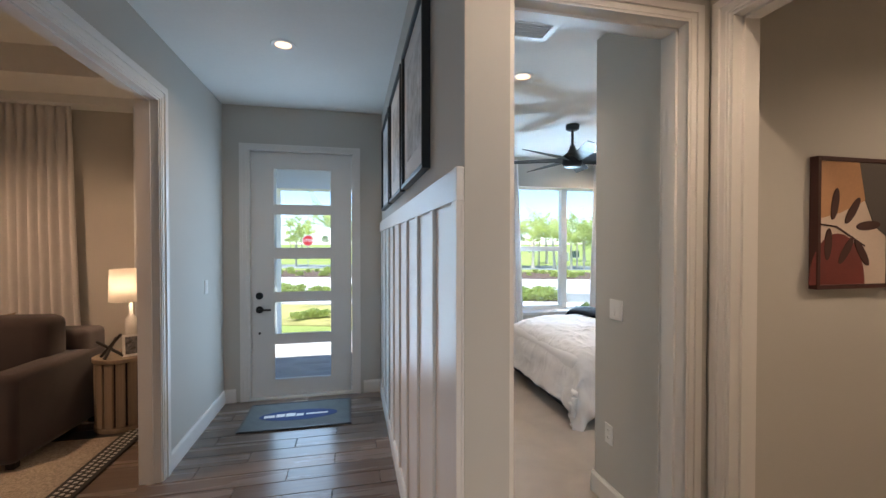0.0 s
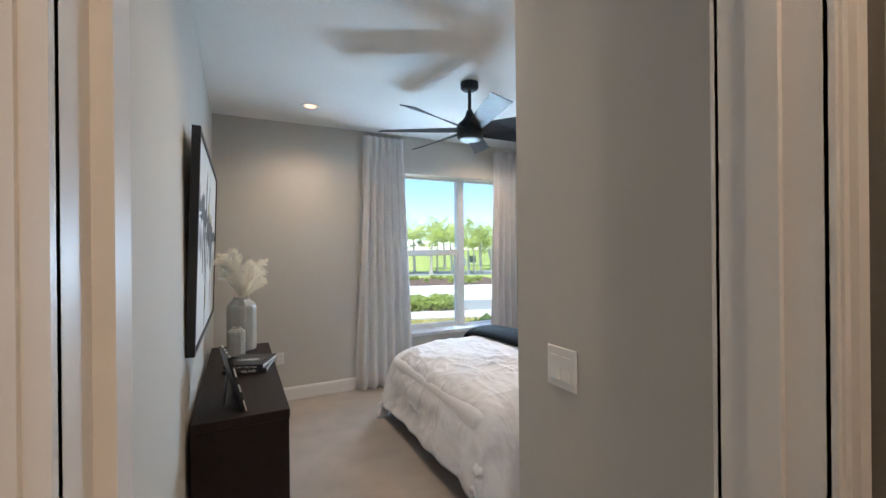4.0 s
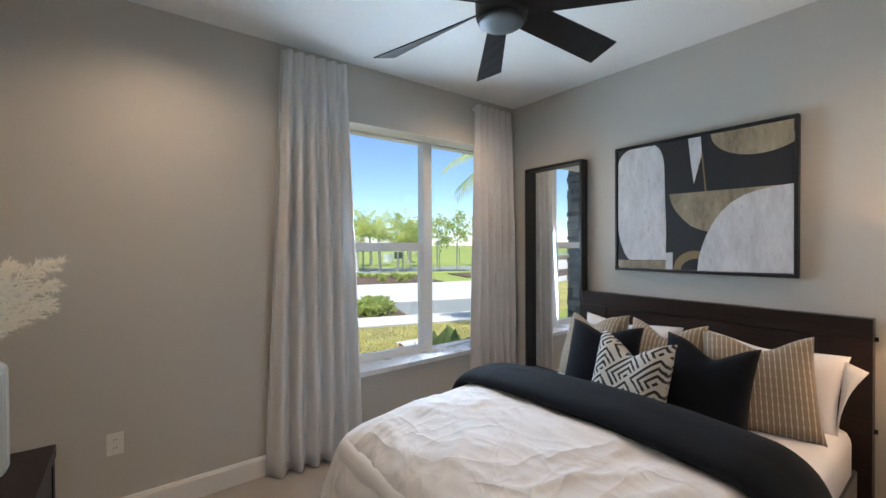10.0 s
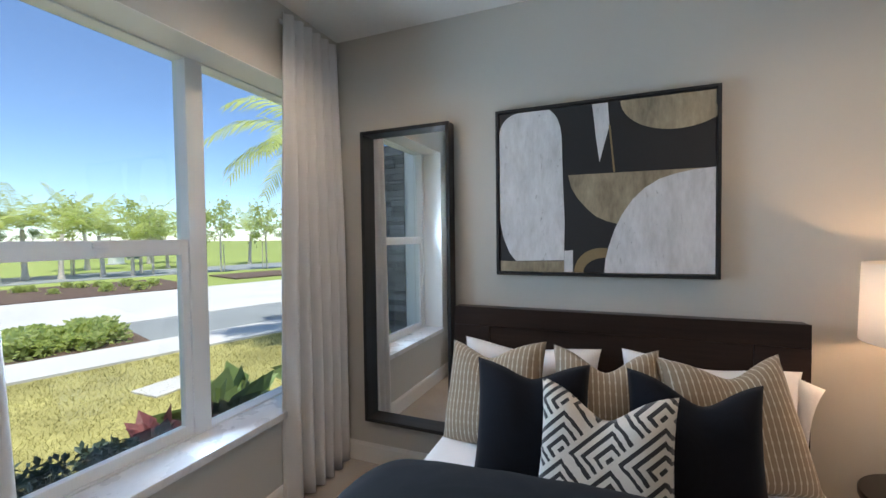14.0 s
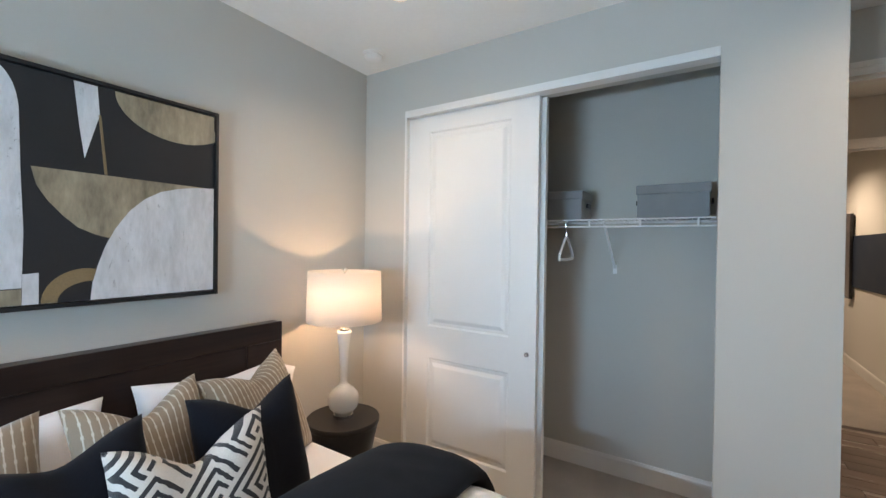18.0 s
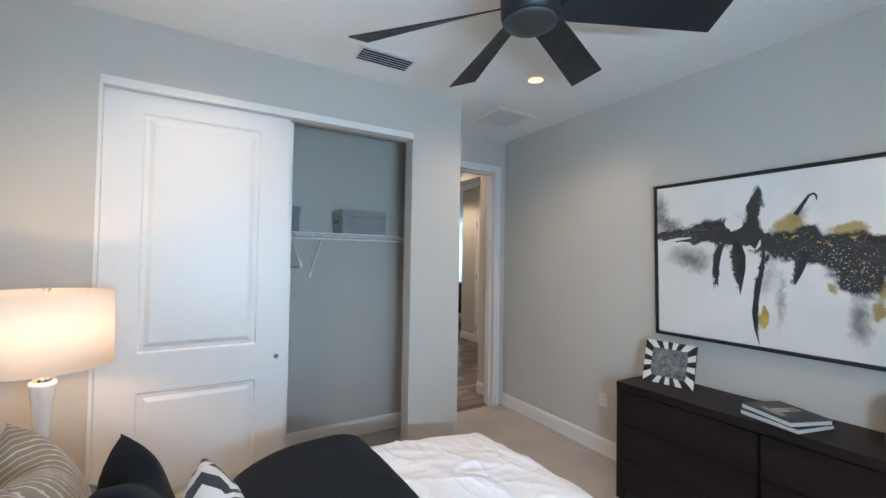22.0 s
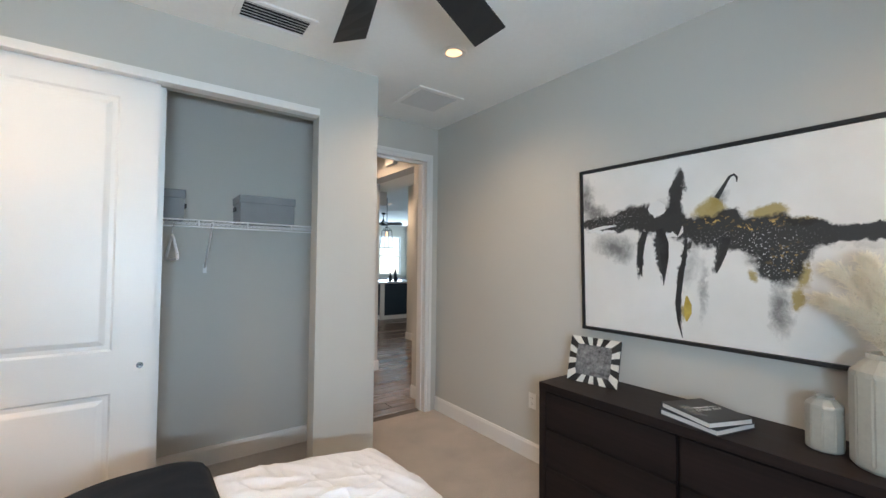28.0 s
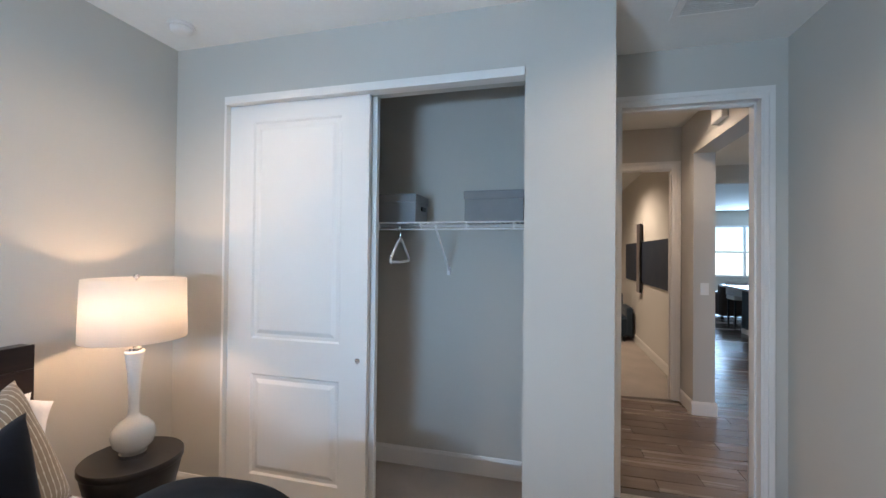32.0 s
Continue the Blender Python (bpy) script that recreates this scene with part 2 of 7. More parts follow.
for _st, _sc, _k, _amp in (((1, 2.2, 1), 1.7, 7.0, 1.0), ((2.3, 0.9, 1), 1.6, 7.5, 0.8), ((1.2, 1.1, 1), 5.0, 5.0, 0.22)):
    _n = noisen(_t, coords(_t, _st), _sc, 2, 0.5, 0.9)
    _r = mathn(_t, "SUBTRACT", 1.0, mathn(_t, "MULTIPLY", mathn(_t, "ABSOLUTE", mathn(_t, "SUBTRACT", _n, 0.5)), _k), clamp=True)
    _h = mathn(_t, "ADD", _h, mathn(_t, "MULTIPLY", mathn(_t, "POWER", _r, 1.8), _amp))
_h = mathn(_t, "MULTIPLY", _h, mathn(_t, "MULTIPLY", noisen(_t, coords(_t), 2.1, 2), 1.6))
_bp = _t.nodes.new("ShaderNodeBump")
_bp.inputs["Strength"].default_value, _bp.inputs["Distance"].default_value = 0.5, 0.016
link(_t, _h, _bp.inputs["Height"])
_old = [k for k in _t.links if k.to_socket == _b.inputs["Normal"]]
if _old: link(_t, _old[0].from_socket, _bp.inputs["Normal"])
link(_t, _bp.outputs[0], _b.inputs["Normal"])
BASEF = fabric("slate_upholstery", (0.025, 0.030, 0.036), var=0.1)
CURTAIN = fabric("pale_curtain", (0.84, 0.825, 0.81), var=0.03, sheen=0.1)
_t = CURTAIN.node_tree
_tl = _t.nodes.new("ShaderNodeBsdfTranslucent"); _tl.inputs[0].default_value = (0.72, 0.71, 0.70, 1)
_mx = _t.nodes.new("ShaderNodeMixShader"); _mx.inputs[0].default_value = 0.25
link(_t, _t.nodes["Principled BSDF"].outputs[0], _mx.inputs[1]); link(_t, _tl.outputs[0], _mx.inputs[2]); link(_t, _mx.outputs[0], _t.nodes["Material Output"].inputs[0])
SOFAF = fabric("taupe_sofa", (0.055, 0.043, 0.043), var=0.08)
BOXF = fabric("grey_linen_box", (0.24, 0.25, 0.26), var=0.05)
SHADE, _t, _b = node_material("lampshade_linen")
_b.inputs["Base Color"].default_value = (0.85, 0.80, 0.72, 1)
_b.inputs["Roughness"].default_value = 0.9
_tl = _t.nodes.new("ShaderNodeBsdfTranslucent"); _tl.inputs[0].default_value = (0.95, 0.92, 0.88, 1)
_mx = _t.nodes.new("ShaderNodeMixShader"); _mx.inputs[0].default_value = 0.4
link(_t, _b.outputs[0], _mx.inputs[1]); link(_t, _tl.outputs[0], _mx.inputs[2]); link(_t, _mx.outputs[0], _t.nodes["Material Output"].inputs[0])
bumpn(_t, _b, noisen(_t, coords(_t, (1, 1, 6)), 160), 0.1, 0.001)
CERAMIC = surface("celadon_ceramic", (0.40, 0.39, 0.34), 0.30, var=0.05, big=9, fine=70, bump=0.05)
MILK = surface("milk_glass", (0.72, 0.70, 0.66), 0.25, var=0.03, bump=0.02)
GLASS = glass("window_glass")
LENS = glow("can_lens", (1.0, 0.55, 0.26), 1.0)
MIRROR = surface("silver_mirror", (0.90, 0.91, 0.91), 0.0, metal=1.0, var=0.0, bump=0.0)
for _n in list(MIRROR.node_tree.links):
    if _n.to_socket.name == "Roughness": MIRROR.node_tree.links.remove(_n)
MIRROR.node_tree.nodes["Principled BSDF"].inputs["Roughness"].default_value = 0.01
CARPET = surface("beige_carpet", (0.40, 0.355, 0.31), 0.95, var=0.10, big=3.5, fine=420, bump=0.6, dist=0.006, spec=0.1, sheen=0.3)
PLANK = wood("wood_look_tile", (0.105, 0.078, 0.062), (0.215, 0.165, 0.135), 0, 0.26, scale=7, spec=0.5, vary=0.22, bump=0.06)
GROUT = surface("tile_grout", (0.10, 0.085, 0.075), 0.9, fine=300)


# ---- mesh helpers ----
def bx(bm, x0, x1, y0, y1, z0, z1):
    v = [bm.verts.new((x, y, z)) for z in (z0, z1) for y in (y0, y1) for x in (x0, x1)]
    for f in ((0, 2, 3, 1), (4, 5, 7, 6), (0, 1, 5, 4), (2, 6, 7, 3), (0, 4, 6, 2), (1, 3, 7, 5)):
        bm.faces.new([v[i] for i in f])
    return v


def boxes(*bs, bevel=0.0, seg=2):
    bm = bmesh.new()
    for b in bs: bx(bm, *b)
    if bevel: bmesh.ops.bevel(bm, geom=bm.edges[:], offset=bevel, segments=seg, profile=0.5, affect="EDGES")
    return bm


def lathe(profile, n=32, cx=0.0, cy=0.0, cap=True):
    """Turns a profile of (radius, z) about the upright through cx, cy."""
    bm = bmesh.new()
    rings = [[bm.verts.new((cx + r * math.cos(2 * math.pi * k / n), cy + r * math.sin(2 * math.pi * k / n), z)) for k in range(n)] for r, z in profile]
    for a, b in zip(rings, rings[1:]):
        for k in range(n): bm.faces.new((a[k], a[(k + 1) % n], b[(k + 1) % n], b[k]))
    if cap: bm.faces.new(rings[0][::-1]); bm.faces.new(rings[-1])
    return bm


def rod(bm, a, b, r, n=10):
    a, b = Vector(a), Vector(b)
    q = (b - a).to_track_quat("Z", "Y")
    rings = [[bm.verts.new(p + q @ Vector((r * math.cos(2 * math.pi * k / n), r * math.sin(2 * math.pi * k / n), 0))) for k in range(n)] for p in (a, b)]
    for k in range(n): bm.faces.new((rings[0][k], rings[0][(k + 1) % n], rings[1][(k + 1) % n], rings[1][k]))
    bm.faces.new(rings[0][::-1]); bm.faces.new(rings[1])
    return bm


def prism(pts, axis, a, b):
    """A flat outline pushed from a to b along an axis; pts are the other two coordinates in order."""
    bm = bmesh.new()
    def place(p, d):
        return {"x": (d, p[0], p[1]), "y": (p[0], d, p[1]), "z": (p[0], p[1], d)}[axis]
    lo, hi = [bm.verts.new(place(p, a)) for p in pts], [bm.verts.new(place(p, b)) for p in pts]
    n = len(pts)
    bm.faces.new(lo); bm.faces.new(hi[::-1])
    for k in range(n): bm.faces.new((lo[k], hi[k], hi[(k + 1) % n], lo[(k + 1) % n]))
    bmesh.ops.recalc_face_normals(bm, faces=bm.faces[:])
    return bm


def shell(bm, thickness):
    """Gives a sheet its thickness: a second skin along the vertex normals, closed at the rim."""
    bm.normal_update()
    faces, rim = bm.faces[:], [e for e in bm.edges if len(e.link_faces) == 1]
    twin = {v: bm.verts.new(v.co - v.normal * thickness) for v in bm.verts[:]}
    for f in faces: bm.faces.new([twin[v] for v in reversed(f.verts)])
    for e in rim:
        a, b = e.link_loops[0].vert, e.link_loops[0].link_loop_next.vert
        bm.faces.new((b, a, twin[a], twin[b]))
    return bm


def mesh_of(name, bm, material, smooth=False):
    me = bpy.data.meshes.new(name)
    bm.to_mesh(me); bm.free()
    me.materials.append(material)
    if smooth:
        me.shade_smooth()
    return me


def part(name, bm, material, parent=None, label="", smooth=False, at=None):
    ob = new(name, mesh_of(name, bm, material, smooth))
    if parent: ob.parent = parent
    if label: ob["label"] = label
    if at is not None: ob.matrix_basis = at
    return ob


def smooth_by_angle(ob, deg=40):
    me = ob.data
    me.shade_smooth()
    me.set_sharp_from_angle(angle=radians(deg))
    return ob


def thing(name, at, label, category, group=""):
    ob = new(name)
    ob.empty_display_size = 0.1
    ob.matrix_world = at if isinstance(at, Matrix) else pose(*at)
    return tagged(ob, label, category, group)


def setting(name, bm, material, label, category, smooth=False):
    return tagged(part(name, bm, material, None, "", smooth), label, category, "", "structure")

# ---- structure ----
WX, EX, NY, DY, CY = 0.745, 4.38, 5.535, 1.55, 2.255       # bedroom walls: west, east, north, door wall, closet front
T = 0.12
WIN = (2.66, 4.26, 0.505, 2.368)                            # window opening x0 x1 z0 z1
DOOR = (0.885, 1.64, 2.44)

setting("floor_bedroom", boxes((WX, EX, DY - 0.04, NY, -0.12, 0.0), (1.775 + T, EX, 1.5, DY - 0.04, -0.12, 0.0)), CARPET, "beige cut-pile carpet of the bedroom and its closet", "floor")
setting("wall_north", boxes((WX - T, WIN[0], NY, NY + 0.32, -0.2, 3.0), (WIN[1], EX + T, NY, NY + 0.32, -0.2, 3.0), (WIN[0], WIN[1], NY, NY + 0.32, -0.2, WIN[2]), (WIN[0], WIN[1], NY, NY + 0.32, WIN[3], 3.0)), PAINT, "greige painted wall with the bedroom window", "wall")
setting("wall_east", boxes((EX, EX + T, 1.4, NY, -0.2, 3.0)), PAINT, "greige painted wall behind the bed", "wall")
setting("wall_west", boxes((0.625, WX, 1.1, NY, 0, 3.0)), PAINT, "greige painted wall between bedroom and foyer", "wall")
CO = (2.20, 4.00, 2.41)                                    # closet opening x0 x1 top
setting("wall_closet_front", boxes((1.775, CO[0], CY - T, CY, 0, CEIL + .1), (CO[1], EX, CY - T, CY, 0, CEIL + .1), (CO[0], CO[1], CY - T, CY, CO[2], CEIL + .1)), PAINT, "greige painted wall round the closet opening", "wall")
setting("wall_closet_side", boxes((1.775, 1.775 + T, DY, CY - T, 0, CEIL + .1)), PAINT, "greige painted wall beside the bedroom entry", "wall")
setting("wall_closet_back", boxes((1.775 + T, EX, 1.506, 1.54, 0, CEIL + .1)), PAINT, "greige painted back wall of the closet", "wall")
setting("wall_bedroom_door", boxes((WX, DOOR[0] - 0.02, 1.42, DY, 0, 3.0), (DOOR[1] + 0.02, 1.775, 1.42, DY, 0, 3.0), (1.775, 1.875, 1.42, 1.50, 0, 3.0), (DOOR[0] - 0.02, DOOR[1] + 0.02, 1.42, DY, DOOR[2] + 0.02, 3.0)), PAINT, "greige painted wall with the bedroom doorway", "wall")
setting("ceiling_bedroom", boxes((WX - .02, EX + .02, DY - .02, NY + .02, CEIL, CEIL + 0.1)), CEILING, "off-white textured bedroom ceiling", "ceiling")

# foyer, vestibule, hall
FX0, FX1, EY = -0.90, 0.61, 4.28
setting("wall_foyer_east", boxes((FX1, 0.625, 1.1, EY, 0, 3.0)), PAINT, "greige painted foyer wall above white battens", "wall")
setting("wall_entry", boxes((FX0 - 0.3, -0.72, EY, EY + 0.22, -0.2, 3.0), (0.36, 0.625, EY, EY + 0.22, -0.2, 3.0), (-0.72, 0.36, EY, EY + 0.22, 2.46, 3.0)), PAINT, "greige painted wall with the front door", "wall")
AO = (0.9, 2.95, 2.46)                                     # cased opening of the study
setting("wall_foyer_west", boxes((FX0 - T, FX0, AO[1], EY, 0, 3.0), (FX0 - T, FX0, -1.75, AO[0], 0, 3.0), (FX0 - T, FX0, AO[0], AO[1], AO[2], 3.0)), PAINT, "greige painted foyer wall with the study opening", "wall")
VO = (-0.07, 1.1, 2.50)
setting("wall_hall_east", boxes((0.56, WX, -0.57, VO[0], 0, 3.0), (0.52, 0.56, -2.2, -0.57, 0, 3.0), (0.56, WX, VO[0], VO[1], VO[2], 3.0)), PAINT, "greige painted hall wall with the vestibule opening", "wall")
setting("wall_vestibule_east", boxes((1.755, 1.875, 1.32, 1.42, 0, 3.0), (1.755, 1.875, -0.57, 0.42, 0, 3.0), (1.755, 1.875, 0.42, 1.32, 2.44, 3.0)), PAINT, "greige painted vestibule wall with a doorway", "wall")
setting("wall_vestibule_south", boxes((WX, 0.825, -0.57, -0.45, 0, 3.0), (1.585, 1.755, -0.57, -0.45, 0, 3.0), (0.825, 1.585, -0.57, -0.45, 2.44, 3.0)), PAINT, "greige painted vestibule wall with a den doorway", "wall")
setting("ceiling_hall", boxes((FX0 - .02, WX, -2.6, EY, HALL_CEIL, HALL_CEIL + .1), (WX, 1.76, -0.46, 1.43, HALL_CEIL, HALL_CEIL + .1)), CEILING, "off-white textured ceiling of foyer and hall", "ceiling")
setting("subfloor_hall", boxes((FX0 - T, WX + 1.02, -0.5, EY + .1, -0.12, -0.006), (FX0 - T, 0.62, -2.6, -0.5, -0.12, -0.006), (-7.0, 0.6, -12.2, -2.6, -0.12, -0.006), (-7.0, FX0 - T, -2.6, -1.75, -0.12, -0.006)), GROUT, "dark grout bed under the wood-look tiles", "floor")
# passage beyond the vestibule
setting("floor_passage", boxes((1.765, 4.6, -0.6, 1.5, -0.12, -0.004)), CARPET, "beige carpet of the side passage", "floor")
setting("wall_passage_north", boxes((1.875, 4.6, 1.50, 1.504, 0, 3.0)), PAINT, "greige painted wall of the side passage", "wall")
setting("wall_passage_east", boxes((4.6, 4.7, -0.7, 1.54, 0, 3.0)), PAINT, "greige painted end wall of the side passage", "wall")
setting("wall_passage_south", boxes((1.875, 4.6, -0.7, -0.6, 0, 3.0)), PAINT, "greige painted wall of the side passage", "wall")
setting("ceiling_passage", boxes((1.76, 4.65, -0.65, 1.503, HALL_CEIL, HALL_CEIL + .1)), CEILING, "off-white ceiling of the side passage", "ceiling")
# den south of the vestibule
setting("floor_den", boxes((0.6, 3.6, -5.2, -0.46, -0.12, -0.002)), CARPET, "beige carpet of the den", "floor")
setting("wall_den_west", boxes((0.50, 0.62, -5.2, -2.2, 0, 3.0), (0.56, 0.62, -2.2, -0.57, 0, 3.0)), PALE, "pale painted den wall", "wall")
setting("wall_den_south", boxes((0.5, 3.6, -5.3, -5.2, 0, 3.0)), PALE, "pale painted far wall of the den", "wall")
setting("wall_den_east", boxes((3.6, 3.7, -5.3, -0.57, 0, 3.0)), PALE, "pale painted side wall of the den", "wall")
setting("ceiling_den", boxes((0.5, 3.7, -5.3, -0.47, HALL_CEIL, HALL_CEIL + .1)), CEILING, "off-white ceiling of the den", "ceiling")
# great room
setting("wall_great_south", boxes((-7.0, -6.7, -12.2, -12.0, 0, 3.3), (-3.3, 0.6, -12.2, -12.0, 0, 3.3), (-6.7, -3.3, -12.2, -12.0, 0, 0.8), (-6.7, -3.3, -12.2, -12.0, 2.6, 3.3)), PAINT, "greige painted far wall of the great room with its window", "wall")
setting("wall_great_west", boxes((-7.1, -7.0, -12.2, -1.65, 0, 3.3)), PAINT, "greige painted side wall of the great room", "wall")
setting("wall_great_east", boxes((0.5, 0.6, -12.2, -5.2, 0, 3.3)), PAINT, "greige painted side wall of the great room", "wall")
setting("wall_great_north", boxes((-7.0, FX0 - T, -1.75, -1.65, 0, 3.3), (-0.9, 0.56, -2.7, -2.6, 2.6, 3.3)), PAINT, "greige painted wall where the hall meets the great room", "wall")
setting("ceiling_great_room", boxes((-7.1, 0.6, -12.2, -2.6, 3.1, 3.2), (-7.1, FX0, -2.6, -1.65, 3.1, 3.2)), CEILING, "off-white ceiling of the great room", "ceiling")
# study
setting("floor_study", boxes((-5.0, FX0 - T, -0.2, 5.0, -0.12, -0.004)), PLANK, "wood-look tile floor of the study", "floor")
setting("wall_study_north", boxes((-5.0, FX0 - T, 4.72, 4.9, 0, 3.3)), PAINT, "greige painted study wall behind the sofa", "wall")
setting("wall_study_west", boxes((-5.1, -5.0, -0.2, 4.9, 0, 3.3)), PAINT, "greige painted study side wall", "wall")
setting("wall_study_south", boxes((-5.0, FX0 - T, -0.3, -0.2, 0, 3.3)), PAINT, "greige painted study back wall", "wall")
setting("ceiling_study", boxes((-5.0, -4.2, -0.2, 4.9, 2.93, 3.3), (-1.7, FX0 - T, -0.2, 4.9, 2.93, 3.3), (-4.2, -1.7, 4.0, 4.9, 2.93, 3.3), (-4.2, -1.7, -0.2, 0.6, 2.93, 3.3), (-4.2, -1.7, 0.6, 4.0, 3.16, 3.3)), CEILING, "off-white tray ceiling of the study", "ceiling")


# trim
def trim_piece(name, bm, label, category="trim"):
    return setting(name, bm, TRIM, label, category)


def base_x(x0, x1, y, d, h=0.128):
    """Baseboard along x on a wall face at y; d = +1 when it stands off towards +y."""
    p = [(y, 0.0), (y + d * 0.016, 0.0), (y + d * 0.016, h - 0.02), (y + d * 0.008, h), (y, h)]
    return trim_piece("baseboard", prism(p, "x", x0, x1), "white painted baseboard along the wall", "baseboard")


def base_y(y0, y1, x, d, h=0.128):
    p = [(x, 0.0), (x + d * 0.016, 0.0), (x + d * 0.016, h - 0.02), (x + d * 0.008, h), (x, h)]
    return trim_piece("baseboard", prism(p, "y", y0, y1), "white painted baseboard along the wall", "baseboard")


base_x(WX + .016, EX - .016, NY, -1)
base_y(DY, NY, WX, 1)
base_y(CY + .016, NY, EX, -1)
base_y(DY, CY + .016, 1.775, -1)
base_x(1.775, CO[0], CY, 1); base_x(CO[1], EX, CY, 1)
base_x(1.775 + T, EX, 1.54, 1)
base_y(AO[1] + .1, EY - .016, FX0, 1); base_x(FX0, -0.79, EY, -1); base_x(0.42, FX1, EY, -1)
base_y(1.116, EY - .016, FX1 - .008, -1); base_x(FX1 - .02, WX, 1.1, -1); base_y(1.1, 1.42, WX, 1)
base_x(0.544, WX + .016, VO[0], 1); base_y(-0.45, VO[0], WX, 1); base_y(-0.57, VO[0], 0.56, -1); base_y(-2.2, -0.57, 0.52, -1)
base_y(-1.75, -1.29, FX0, 1); base_x(FX0 - T, FX0 + .016, -1.75, -1); base_y(-0.36, AO[0] - .1, FX0, 1)
base_y(-5.2, -0.57, 0.62, 1); base_x(0.62, 3.6, -5.2, 1)
base_x(1.875, 4.6, 1.50, -1)


def casing(name, opening, plane, face, axis, w=0.068, label="white moulded door casing"):
    """Stepped casing round an opening (a0, a1, top) on a wall face; axis: the direction the wall runs."""
    a0, a1, top = opening
    bm = bmesh.new()
    for s0, s1, d in ((0, w, 0.012), (w * 0.55, w, 0.021), (w * 0.15, w * 0.3, 0.016)):
        for lo, hi, z0, z1 in ((a0 - s1, a0 - s0, 0, top + s0), (a1 + s0, a1 + s1, 0, top + s0), (a0 - s1, a1 + s1, top + s0, top + s1)):
            p0, p1 = sorted((plane, plane + face * d))
            if axis == "x": bx(bm, lo, hi, p0, p1, z0, z1)
            else: bx(bm, p0, p1, lo, hi, z0, z1)
    return trim_piece(name, bm, label)


def jamb(opening, p0, p1, axis, label="white painted door jamb with stop"):
    a0, a1, top = opening
    bm = bmesh.new()
    mid = (p0 + p1) / 2
    for inset, q0, q1 in ((0.0, p0, p1), (0.011, mid - 0.02, mid + 0.02)):
        for lo, hi, z0, z1 in ((a0 - 0.02, a0 + inset, 0, top), (a1 - inset, a1 + 0.02, 0, top), (a0 - 0.02, a1 + 0.02, top - inset, top + 0.02)):
            if axis == "x": bx(bm, lo, hi, q0, q1, z0, z1)
            else: bx(bm, q0, q1, lo, hi, z0, z1)
    return trim_piece("door_jamb", bm, label)


casing("door_casing", DOOR, 1.42, -1, "x"); casing("door_casing", DOOR, DY, 1, "x"); jamb(DOOR, 1.415, DY + .005, "x")
V2 = (0.50, 1.322, 2.44)
casing("door_casing", V2, 1.755, -1, "y"); casing("door_casing", V2, 1.875, 1, "y"); jamb((V2[0] + .012, V2[1] - .012, V2[2] - .012), 1.75, 1.88, "y")
V3 = (0.825, 1.585, 2.44)
casing("door_casing", V3, -0.45, 1, "x"); casing("door_casing", V3, -0.57, -1, "x"); jamb((V3[0] + .012, V3[1] - .012, V3[2] - .012), -0.575, -0.445, "x")
casing("study_casing", AO, FX0, 1, "y", 0.095, "wide white casing of the study opening"); jamb((AO[0] + .012, AO[1] - .012, AO[2] - .012), FX0 - T - .005, FX0 + .005, "y", "white lining of the study opening")

# board and batten on the foyer wall
bb = thing("board_and_batten", (FX1, 1.1, 0), "white board-and-batten wainscot on the foyer wall", "wainscot")
part("backing_panel", boxes((-0.008, -0.001, 0, EY - 1.1, 0.0, 1.66)), TRIM, bb)
part("cap_rail", boxes((-0.024, -0.001, 0, EY - 1.1, 1.66, 1.755), bevel=0.003), TRIM, bb)
part("corner_board", boxes((-0.024, -0.0085, 0.0, 0.06, 0.0, 1.66), bevel=0.002), TRIM, bb)
for k in range(8):
    part("batten", boxes((-0.021, -0.0085, 0.36 + 0.365 * k, 0.415 + 0.365 * k, 0.116, 1.66), bevel=0.002), TRIM, bb)

# ---- bedroom window ----
wy = 5.735
win = thing("window_1", (WIN[0], wy, WIN[2]), "white vinyl window with one hung and one fixed pane", "window")
win["kind"] = "structure"
w, h, mx = WIN[1] - WIN[0], WIN[3] - WIN[2], 3.495 - WIN[0]
part("window_frame", boxes((0, 0.05, 0, 0.09, 0, h), (w - 0.05, w, 0, 0.09, 0, h), (0.05, w - 0.05, 0, 0.09, 0, 0.035), (0.05, w - 0.05, 0, 0.09, h - 0.012, h), (mx - 0.045, mx + 0.045, 0, 0.09, 0.035, h - 0.012), bevel=0.003), VINYL, win)
zr = 1.455 - WIN[2]
lower = part("lower_sash", boxes((0.05, 0.085, 0.012, 0.05, 0.035, zr + 0.036), (mx - 0.08, mx - 0.045, 0.012, 0.05, 0.035, zr + 0.036), (0.085, mx - 0.08, 0.012, 0.05, 0.035, 0.085), (0.085, mx - 0.08, 0.012, 0.05, zr - 0.036, zr + 0.036), bevel=0.003), VINYL, win)
part("pane", boxes((0.085, mx - 0.08, 0.028, 0.034, 0.085, zr - 0.036)), GLASS, lower).visible_shadow = False
part("sash_lock", boxes((mx / 2 - 0.03, mx / 2 + 0.03, 0.0, 0.012, zr + 0.005, zr + 0.025), bevel=0.003), VINYL, lower)
part("upper_pane", boxes((0.05, mx - 0.045, 0.06, 0.066, zr + 0.03, h - 0.012)), GLASS, win).visible_shadow = False
part("fixed_pane", boxes((mx + 0.045, w - 0.05, 0.06, 0.066, 0.035, h - 0.012)), GLASS, win).visible_shadow = False
part("window_sill", boxes((-0.0, w + 0.0, NY - wy - 0.02, -0.002, -0.012, 0.028), bevel=0.004), STOOL, win, "pale cultured-marble sill")
